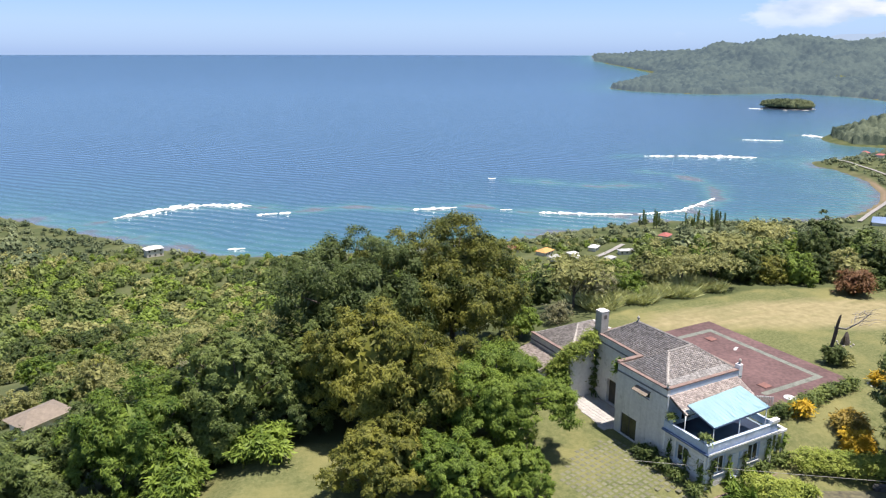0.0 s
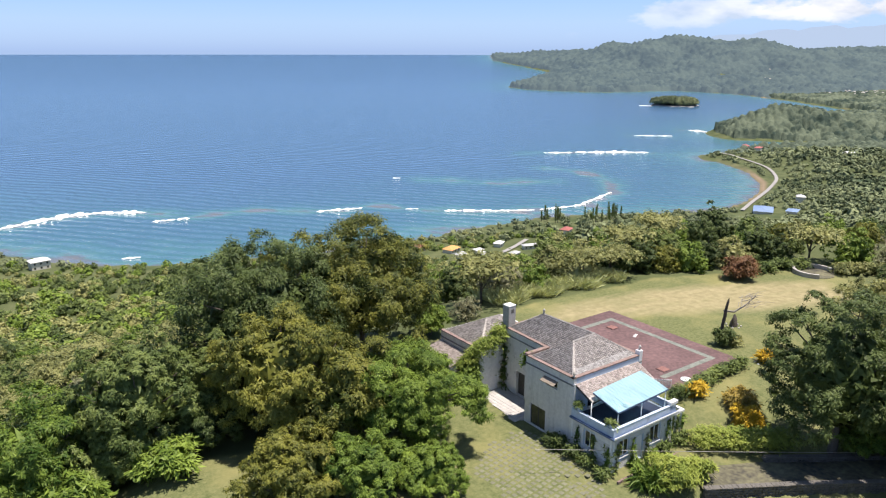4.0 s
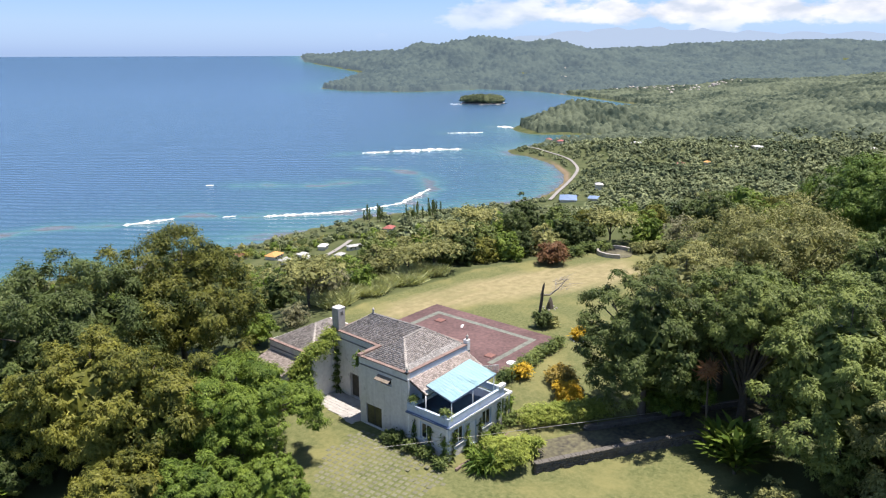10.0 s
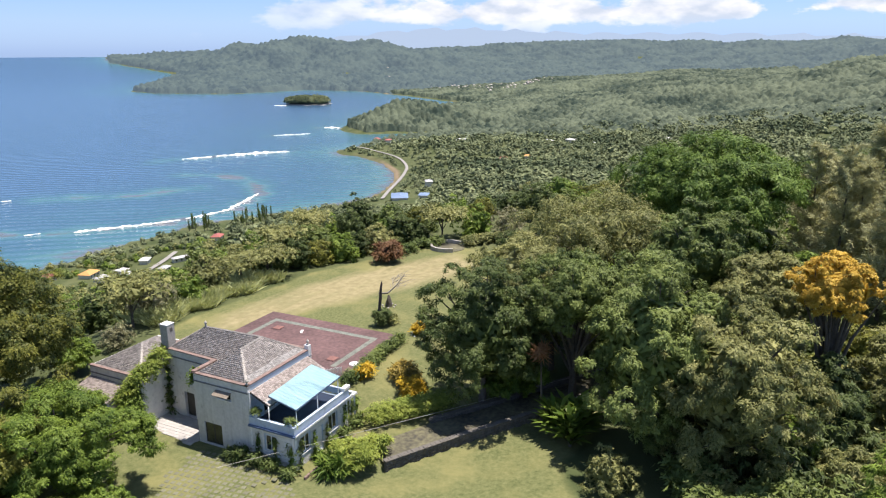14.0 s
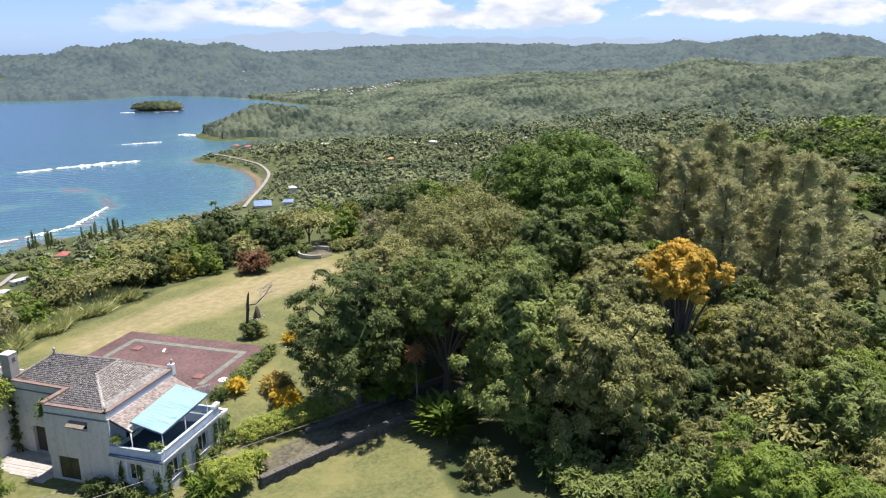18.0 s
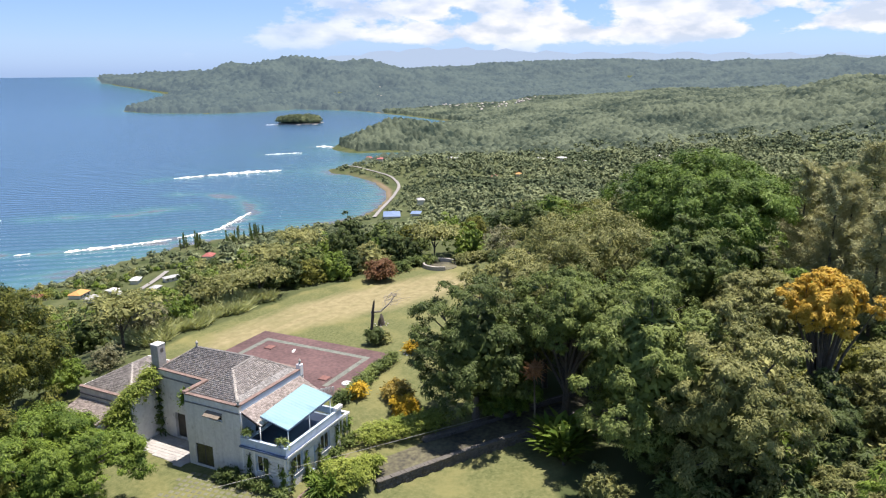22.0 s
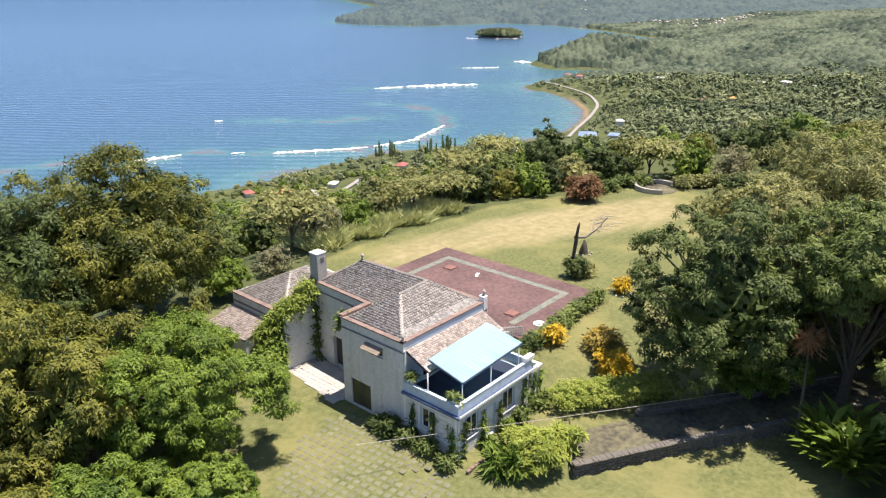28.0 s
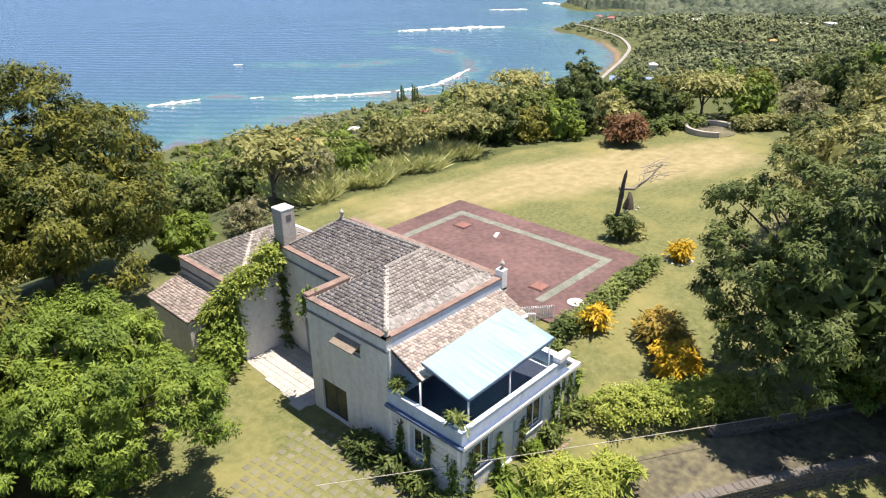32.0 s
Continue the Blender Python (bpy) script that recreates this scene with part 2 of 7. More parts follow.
M["leaf_bright"] = leaf_material("leaf_bright_green", (0.042, 0.09, 0.013), (0.235, 0.32, 0.053))
M["leaf_mid"] = leaf_material("leaf_mid_green", (0.044, 0.076, 0.02), (0.235, 0.29, 0.082))
M["leaf_olive"] = leaf_material("leaf_olive", (0.074, 0.094, 0.028), (0.365, 0.362, 0.135))
M["leaf_deep"] = leaf_material("leaf_deep_green", (0.055, 0.108, 0.02), (0.22, 0.32, 0.06))
M["leaf_orange"] = leaf_material("leaf_orange", (0.4, 0.25, 0.025), (0.72, 0.5, 0.095))
M["leaf_yellow"] = leaf_material("leaf_yellow", (0.42, 0.26, 0.015), (0.6, 0.42, 0.04))
M["leaf_croton"] = leaf_material("leaf_croton", (0.2, 0.16, 0.035), (0.52, 0.36, 0.07))
M["leaf_lime"] = leaf_material("leaf_lime", (0.13, 0.19, 0.03), (0.38, 0.43, 0.09))
M["leaf_red"] = leaf_material("leaf_red_bush", (0.11, 0.07, 0.03), (0.28, 0.14, 0.075))
M["leaf_dry"] = leaf_material("leaf_dry_twig", (0.15, 0.15, 0.08), (0.33, 0.32, 0.18))


def part(name, data, mat, parent=None, label="", kind="", smooth=False):
    """Links a bmesh or a mesh as one mesh object."""
    if isinstance(data, bmesh.types.BMesh):
        me = bpy.data.meshes.new(name)
        data.to_mesh(me)
        data.free()
    else:
        me = data
    if mat and not me.materials:
        me.materials.append(mat)
    if smooth:
        me.polygons.foreach_set("use_smooth", [True] * len(me.polygons))
    ob = new(name, me)
    if parent:
        ob.parent = parent
    return tagged(ob, label, kind=kind)


def thing(name, at=(0, 0, 0), rz=0.0, label="", category="", group="", kind=""):
    ob = new(name)
    ob.matrix_basis = pose(*at, 0, 0, rz)
    return tagged(ob, label, category, group, kind)


def arrays(name, verts, faces):
    """A mesh from numpy vertices (n,3) and equal-sized faces (m,k)."""
    me = bpy.data.meshes.new(name)
    verts, faces = np.asarray(verts, np.float32), np.asarray(faces, np.int32)
    k = faces.shape[1]
    me.vertices.add(len(verts))
    me.vertices.foreach_set("co", verts.ravel())
    me.loops.add(faces.size)
    me.loops.foreach_set("vertex_index", faces.ravel())
    me.polygons.add(len(faces))
    me.polygons.foreach_set("loop_start", np.arange(0, faces.size, k, dtype=np.int32))
    me.update(calc_edges=True)
    return me


def box(bm, x0, y0, z0, x1, y1, z1, bevel=0.0):
    v = [bm.verts.new((x, y, z)) for x in (x0, x1) for y in (y0, y1) for z in (z0, z1)]
    made = [bm.faces.new([v[i] for i in f]) for f in ((0, 1, 3, 2), (4, 6, 7, 5), (0, 4, 5, 1), (2, 3, 7, 6), (0, 2, 6, 4), (1, 5, 7, 3))]
    if bevel:
        edges = list({e for f in made for e in f.edges})
        bmesh.ops.bevel(bm, geom=edges, offset=bevel, segments=1, affect="EDGES")
    return bm


def boxed(*args, **kw):
    return box(bmesh.new(), *args, **kw)


# ---- the lie of the land ----
def polar(az, r):
    return EYE[0] + r * math.cos(radians(az)), EYE[1] + r * math.sin(radians(az))


# coast seen from the hill: bearing and distance, from the near shore round the bays to the far cape
COAST = [(150, 900), (120, 840), (97, 800), (94.6, 765), (91.3, 689), (87.7, 625), (83.8, 568), (79.6, 540), (75, 528), (66, 528), (55, 575), (51, 612), (46, 655), (40, 682),
         (37.1, 692), (34.3, 717), (32.2, 746), (30.8, 795), (30.1, 858), (30.2, 913), (31.1, 985), (32.9, 1057), (35.1, 1102), (33.8, 1150), (31.5, 1215), (28.5, 1270), (26.4, 1312),
         (27.3, 1340), (30.2, 1355), (32.5, 1350), (34.0, 1405), (34.2, 1450), (33.4, 1510), (31, 1700), (28, 1880), (25.5, 1990), (22.4, 2060), (25.8, 2222), (28.9, 2495), (32.5, 2817),
         (36.9, 2963), (41.3, 2790), (43.0, 2770), (47.6, 2900), (49.3, 3100), (47.2, 3628), (45.6, 4020), (48, 4350), (50.5, 4700), (51, 5400), (0, 5600), (-90, 5600), (190, 5600)]
COAST_XY = np.array([polar(a, r) for a, r in COAST])


def shore(x, y):
    """Signed distance to the coast: positive on land."""
    p = np.stack([x, y], -1)
    a, b = COAST_XY, np.roll(COAST_XY, -1, 0)
    best = np.full(x.shape, 1e9)
    inside = np.zeros(x.shape, bool)
    for (ax, ay), (bx, by) in zip(a, b):
        dx, dy = bx - ax, by - ay
        t = np.clip(((x - ax) * dx + (y - ay) * dy) / (dx * dx + dy * dy), 0, 1)
        best = np.minimum(best, np.hypot(x - ax - t * dx, y - ay - t * dy))
        crosses = ((ay > y) != (by > y)) & (x < (bx - ax) * (y - ay) / ((by - ay) or 1e-9) + ax)
        inside ^= crosses
    return np.where(inside, best, -best)


def waves(x, y, size, seed):
    """Cheap smooth noise in -1..1."""
    rng = np.random.RandomState(seed)
    out = 0
    for k in range(6):
        a, ph = rng.uniform(0, 6.28), rng.uniform(0, 6.28)
        f = 6.28 / size * rng.uniform(0.6, 1.7)
        out = out + np.sin(f * (x * math.cos(a) + y * math.sin(a)) + ph)
    return out / 3.0


# drive: lines of its near and far walls
WALL_NEAR = [(-2.0, -7.2), (4.4, -10.9), (11.8, -15.3), (17.9, -19.3), (24.0, -23.0), (34.0, -29.0)]
WALL_FAR = [(6.0, -7.9), (12.5, -11.2), (16.4, -13.9), (21.5, -17.1), (27.0, -20.6), (36.0, -26.5)]


def side_of(x, y, line):
    """Signed distance from a line running away from the house: positive on the house's side."""
    best, sign = np.full(x.shape, 1e9), np.ones(x.shape)
    for (ax, ay), (bx, by) in zip(line, line[1:]):
        dx, dy = bx - ax, by - ay
        t = np.clip(((x - ax) * dx + (y - ay) * dy) / (dx * dx + dy * dy), 0, 1)
        dist = np.hypot(x - ax - t * dx, y - ay - t * dy)
        cross = dx * (y - ay) - dy * (x - ax)
        sign = np.where(dist < best, np.sign(cross), sign)
        best = np.minimum(best, dist)
    return best * sign


RIDGE = [(-300, -330), (-60, -70), (0, 0), (62, 2), (120, -40), (230, -110), (480, -330)]


def ridge_distance(x, y):
    best = np.full(x.shape, 1e9)
    for (ax, ay), (bx, by) in zip(RIDGE, RIDGE[1:]):
        dx, dy = bx - ax, by - ay
        t = np.clip(((x - ax) * dx + (y - ay) * dy) / (dx * dx + dy * dy), 0, 1)
        best = np.minimum(best, np.hypot(x - ax - t * dx, y - ay - t * dy))
    return best


# far hills: bearing, distance, height above the plain, spread across and along
HILLS = [(31, 3750, 100, 420, 330), (39, 3900, 90, 330, 300), (46, 4250, 52, 330, 300), (20, 4600, 62, 700, 250), (-6, 1750, 64, 420, 330),
         (-24, 1700, 58, 420, 350), (8, 4550, 52, 700, 300), (-14, 4450, 150, 700, 300), (31.2, 1450, 84, 110, 50), (14, 2300, 30, 330, 250), (-2, 2700, 50, 500, 300)]


def land_height(x, y):
    d = shore(x, y)
    r = np.hypot(x - EYE[0], y - EYE[1])
    plain = SEA + np.where(d > 0, 2.0 + 9 * (1 - np.exp(-d / 220)) + np.minimum(d, 900) * 0.018, np.maximum(d, -40) * 0.25)
    plain = plain + np.clip(d / 200, 0, 1) * 6 * waves(x, y, 420, 3)
    for az, rr, h, s1, s2 in HILLS:
        cx, cy = polar(az, rr)
        c, s = math.cos(radians(az)), math.sin(radians(az))
        u, v = (x - cx) * c + (y - cy) * s, -(x - cx) * s + (y - cy) * c
        plain = plain + np.clip(d / 250 + 0.05, 0, 1) * h * np.exp(-0.5 * ((u / s2) ** 2 + (v / s1) ** 2)) * (1 + 0.12 * waves(x, y, 350, 5))
    q = np.maximum(0, ridge_distance(x, y) - 34)
    bearing = np.degrees(np.arctan2(y - EYE[1], x - EYE[0]))
    steep = 0.30 + 0.085 * np.clip((bearing - 24) / 20, 0, 1) * np.clip((110 - bearing) / 25, 0.3, 1)
    hill = 0.2 - steep * q - 0.0011 * np.minimum(q, 60) ** 2 + 0.00012 * q ** 2 * (q < 600)
    hill = np.where(q > 500, -200, hill) + np.clip(q / 60, 0, 1) * 2.5 * waves(x, y, 90, 8)
    k = 9.0
    z = np.maximum(plain, hill) + k * np.log1p(np.exp(-np.abs(plain - hill) / k)) * np.clip(q / 80, 0, 1)
    # lawn and court stand a little higher than the house
    up = 1.5 / (1 + np.exp(-(x - 11.5) / 1.6)) * np.clip((70 - r + 60) / 60, 0, 1) * np.clip((y + 9) / 5, 0, 1)
    z = np.where(d < -60, SEA - 14, z + np.where(q < 20, up, 0))
    # below the drive's wall the lawn lies lower; the drive is level
    s1 = side_of(x, y, WALL_NEAR)
    low = (x > -4) & (x < 34) & (y < 2) & (y > -40)
    z = np.where(low & (s1 < 0.5), z - 0.85 * np.clip((x + 4) / 8, 0, 1) * np.clip((0.5 - s1) / 0.5, 0, 1), z)
    s2 = side_of(x, y, WALL_FAR)
    z = np.where(low & (s1 >= 0) & (s2 < 0.6), np.minimum(z, 0.0), z)
    # the court's slab stands clear of the turf
    z = np.where((x > 13.9) & (x < 27.7) & (y > -0.3) & (y < 20.2), np.minimum(z, 1.45), z)
    # far land lifted with the sea's far rim
    return z + rim(r) * (d > -300)


def rim(r):
    """The sheet is lifted far out, where the real horizon lies beyond the reach of the scene."""
    s = np.clip((r - 3000) / 1900, 0, 1.05)
    return 109.6 * s * s


def ground_at(x, y):
    return float(land_height(np.array([float(x)]), np.array([float(y)]))[0])


def polar_sheet(name, radii, azimuths, height):
    az, r = np.meshgrid(np.radians(azimuths), radii)
    x, y = EYE[0] + r * np.cos(az), EYE[1] + r * np.sin(az)
    z = height(x, y)
    nr, na = r.shape
    i = np.arange(nr * na).reshape(nr, na)
    quads = np.stack([i[:-1, :], i[1:, :], np.roll(i, -1, 1)[1:, :], np.roll(i, -1, 1)[:-1, :]], -1).reshape(-1, 4)
    verts = np.stack([x, y, z], -1).reshape(-1, 3)
    return arrays(name, verts, quads)


AZIMUTHS = np.r_[np.arange(-40, 110, 0.35), np.arange(110, 320, 5)]
RADII = np.r_[0.01, np.arange(4, 40, 4.0), np.arange(40, 130, 0.8), np.geomspace(131, 4960, 140)]


LAWN = [(-75, 40), (-52, 33), (-36, 20), (-16, 13), (-8, 27), (12, 27.5), (22, 28.5), (36, 27.5), (46, 27), (58, 22), (72, 17), (72, 8), (60, 2), (45, -4), (34, -4), (27, -9),
        (22, -14), (28, -22), (22, -26), (12, -24), (2, -30), (-14, -30), (-30, -8), (-60, 10)]


def inside(x, y, ring):
    out = np.zeros(x.shape, bool)
    for (ax, ay), (bx, by) in zip(ring, ring[1:] + ring[:1]):
        out ^= ((ay > y) != (by > y)) & (x < (bx - ax) * (y - ay) / ((by - ay) or 1e-9) + ax)
    return out


def ring_distance(x, y, ring):
    best = np.full(x.shape, 1e9)
    for (ax, ay), (bx, by) in zip(ring, ring[1:] + ring[:1]):
        dx, dy = bx - ax, by - ay
        t = np.clip(((x - ax) * dx + (y - ay) * dy) / (dx * dx + dy * dy), 0, 1)
        best = np.minimum(best, np.hypot(x - ax - t * dx, y - ay - t * dy))
    return np.where(inside(x, y, ring), best, -best)


def ground_material():
    m = bpy.data.materials.new("hill_ground")
    m.use_nodes = True
    n, l = m.node_tree.nodes, m.node_tree.links
    p = n["Principled BSDF"]
    p.inputs["Roughness"].default_value = 0.95
    p.inputs["Specular IOR Level"].default_value = 0.15
    tc = n.new("ShaderNodeTexCoord")

    def noise_at(scale, detail=5, stretch=None, rough=0.55):
        t = n.new("ShaderNodeTexNoise")
        t.inputs["Scale"].default_value = scale
        t.inputs["Detail"].default_value = detail
        t.inputs["Roughness"].default_value = rough
        if stretch:
            mp = n.new("ShaderNodeMapping")
            mp.inputs["Rotation"].default_value = (0, 0, radians(stretch[0]))
            mp.inputs["Scale"].default_value = stretch[1]
            l.new(tc.outputs["Object"], mp.inputs[0])
            l.new(mp.outputs[0], t.inputs["Vector"])
        else:
            l.new(tc.outputs["Object"], t.inputs["Vector"])
        return t.outputs["Fac"]

    def mixed(fac, a, b):
        mx = n.new("ShaderNodeMix")
        mx.data_type = "RGBA"
        for sock, val in (("Factor", fac), ("A", a), ("B", b)):
            if isinstance(val, tuple):
                mx.inputs[sock].default_value = (*val, 1)
            else:
                l.new(val, mx.inputs[sock])
        return mx.outputs["Result"]

    def ranged(v, lo, hi):
        r = n.new("ShaderNodeMapRange")
        r.inputs["From Min"].default_value, r.inputs["From Max"].default_value = lo, hi
        l.new(v, r.inputs["Value"])
        return r.outputs[0]

    def attr(name):
        a = n.new("ShaderNodeAttribute")
        a.attribute_name = name
        return a.outputs["Fac"]

    def plus(a, b, k=1.0):
        x = n.new("ShaderNodeMath")
        x.operation = "MULTIPLY_ADD"
        x.inputs[1].default_value = k
        l.new(a, x.inputs[0])
        l.new(b, x.inputs[2])
        return x.outputs[0]

    floor = mixed(ranged(noise_at(0.07, 6), 0.35, 0.65), (0.05, 0.068, 0.026), (0.1, 0.112, 0.05))
    green = mixed(ranged(noise_at(2.6, 9, rough=0.72), 0.32, 0.68), (0.07, 0.088, 0.032), (0.17, 0.175, 0.078))
    green = mixed(ranged(noise_at(0.16, 4), 0.45, 0.7), green, (0.2, 0.19, 0.08))
    straw = mixed(ranged(noise_at(1.0, 6), 0.3, 0.7), (0.205, 0.178, 0.095), (0.3, 0.26, 0.145))
    stripes = noise_at(1.0, 4, (12, (0.08, 0.9, 1)))
    dry = ranged(plus(stripes, plus(noise_at(0.12, 5), attr("dry"), 0.6), 0.9), 1.08, 1.75)
    turf = mixed(dry, green, straw)
    land = mixed(ranged(plus(noise_at(0.7, 5), attr("lawn"), 0.35), 0.45, 0.75), floor, turf)
    land = mixed(attr("sand"), land, (0.27, 0.19, 0.135))
    l.new(land, p.inputs["Base Color"])
    b = n.new("ShaderNodeBump")
    b.inputs["Strength"].default_value = 0.5
    b.inputs["Distance"].default_value = 0.08
    l.new(noise_at(5.0, 6, rough=0.7), b.inputs["Height"])
    l.new(b.outputs[0], p.inputs["Normal"])
    return m


def mesh_xy(me):
    c = np.zeros(len(me.vertices) * 3, np.float32)
    me.vertices.foreach_get("co", c)
    c = c.reshape(-1, 3)
    return c[:, 0].astype(float), c[:, 1].astype(float)


def set_attribute(me, name, values):
    me.attributes.new(name, "FLOAT", "POINT").data.foreach_set("value", np.asarray(values, np.float32))


ground_me = polar_sheet("ground", RADII, AZIMUTHS, land_height)
gx, gy = mesh_xy(ground_me)
set_attribute(ground_me, "lawn", np.clip(ring_distance(gx, gy, LAWN) / 3.0 + 0.5, 0, 1))
DRY = [(14, 23), (24, 26.5), (40, 24), (54, 19), (68, 12), (62, 4), (50, 6), (36, 13), (28, 17), (18, 20.5)]
set_attribute(ground_me, "dry", np.clip(ring_distance(gx, gy, DRY) / 5.0 + 0.45, 0, 1))
gd_ = shore(gx, gy)
bay = np.exp(-0.5 * (((gx - 720) / 160) ** 2 + ((gy - 400) / 110) ** 2)) + 0.8 * np.exp(-0.5 * (((gx - 2450) / 500) ** 2 + ((gy - 1500) / 500) ** 2))
set_attribute(ground_me, "sand", np.clip((3 + 3 * bay - np.abs(gd_ - 1)) / 5, 0, 1) * np.clip(bay * 0.7 + 0.1, 0, 1) * (np.hypot(gx, gy) > 300))
M["ground"] = ground_material()
ground = part("ground", ground_me, M["ground"], smooth=True)
tagged(ground, "grassy hilltop falling to wooded slopes and coast", "ground", kind="structure")


def sea_material():
    m = bpy.data.materials.new("sea_water")
    m.use_nodes = True
    n, l = m.node_tree.nodes, m.node_tree.links
    p = n["Principled BSDF"]
    p.inputs["Roughness"].default_value = 0.22
    p.inputs["Specular IOR Level"].default_value = 0.5
    at = n.new("ShaderNodeAttribute")
    at.attribute_name = "depth"
    tc = n.new("ShaderNodeTexCoord")
    nz = n.new("ShaderNodeTexNoise")
    nz.inputs["Scale"].default_value = 0.018
    nz.inputs["Detail"].default_value = 9
    nz.inputs["Roughness"].default_value = 0.72
    l.new(tc.outputs["Object"], nz.inputs["Vector"])
    ma = n.new("ShaderNodeMath")
    ma.operation = "MULTIPLY_ADD"
    ma.inputs[1].default_value = 0.62
    l.new(nz.outputs["Fac"], ma.inputs[0])
    l.new(at.outputs["Fac"], ma.inputs[2])
    cr = n.new("ShaderNodeValToRGB")
    e = cr.color_ramp.elements
    e[0].position, e[0].color = 0.3, (0.12, 0.12, 0.118, 1)
    e[1].position, e[1].color = 1.0, (0.036, 0.09, 0.158, 1)
    for pos, q in ((0.355, (0.09, 0.115, 0.13, 1)), (0.4, (0.066, 0.158, 0.165, 1)), (0.47, (0.044, 0.128, 0.152, 1)), (0.6, (0.037, 0.106, 0.148, 1)), (0.8, (0.036, 0.096, 0.152, 1))):
        e.new(pos).color = q
    l.new(ma.outputs[0], cr.inputs[0])
    l.new(cr.outputs[0], p.inputs["Base Color"])
    b = n.new("ShaderNodeBump")
    b.inputs["Strength"].default_value = 0.34
    b.inputs["Distance"].default_value = 1.6
    w = n.new("ShaderNodeTexWave")
    w.inputs["Scale"].default_value = 0.022
    w.inputs["Distortion"].default_value = 6.0
    w.inputs["Detail"].default_value = 3
    w.inputs["Detail Scale"].default_value = 0.6
    mp = n.new("ShaderNodeMapping")
    mp.inputs["Rotation"].default_value = (0, 0, radians(-38))
    l.new(tc.outputs["Object"], mp.inputs[0])
    l.new(mp.outputs[0], w.inputs["Vector"])
    n2 = n.new("ShaderNodeTexNoise")
    n2.inputs["Scale"].default_value = 0.12
    n2.inputs["Detail"].default_value = 6
    l.new(tc.outputs["Object"], n2.inputs["Vector"])
    a2 = n.new("ShaderNodeMath")
    a2.operation = "ADD"
    l.new(w.outputs["Fac"], a2.inputs[0])
    l.new(n2.outputs["Fac"], a2.inputs[1])
    l.new(a2.outputs[0], b.inputs["Height"])
    l.new(b.outputs[0], p.inputs["Normal"])
    return m


# reef bars: bearing, distance along each broken line
REEFS = [[(90, 690), (86, 716), (82.7, 738), (78, 726), (74, 690), (69, 700), (64, 684), (60, 700), (57, 684), (52, 676), (47, 684), (43.4, 713), (41.4, 775), (40.9, 830), (41.6, 890), (43.6, 930), (46, 950)],
         [(56, 850), (50, 830), (46, 850)], [(47.5, 1085), (44.2, 1102), (40.6, 1122), (38, 1134)], [(40, 1356), (37, 1368)], [(36, 1480), (34.5, 1465)]]


def sea_depth(x, y):
    d = -shore(x, y)
    depth = np.clip(d / 600, 0, 1) ** 0.6
    reef = np.full(x.shape, 1e9)
    for line in REEFS:
        pts = [polar(*p) for p in line]
        for (ax, ay), (bx, by) in zip(pts, pts[1:]):
            dx, dy = bx - ax, by - ay
            t = np.clip(((x - ax) * dx + (y - ay) * dy) / (dx * dx + dy * dy), 0, 1)
            reef = np.minimum(reef, np.hypot(x - ax - t * dx, y - ay - t * dy))
    return np.clip(np.minimum(depth, 0.0 + reef / 70 + 0.1 * waves(x, y, 60, 77)), 0, 1)


sea_me = polar_sheet("water", np.geomspace(300, 4970, 170), AZIMUTHS, lambda x, y: SEA + rim(np.hypot(x - EYE[0], y - EYE[1])))
co = np.zeros(len(sea_me.vertices) * 3, np.float32)
sea_me.vertices.foreach_get("co", co)
co = co.reshape(-1, 3)
sea_me.attributes.new("depth", "FLOAT", "POINT").data.foreach_set("value", sea_depth(co[:, 0], co[:, 1]).astype(np.float32))
M["sea"] = sea_material()
water = part("water", sea_me, M["sea"], smooth=True)
tagged(water, "deep blue sea paling to turquoise over the reefs", "sea", kind="structure")


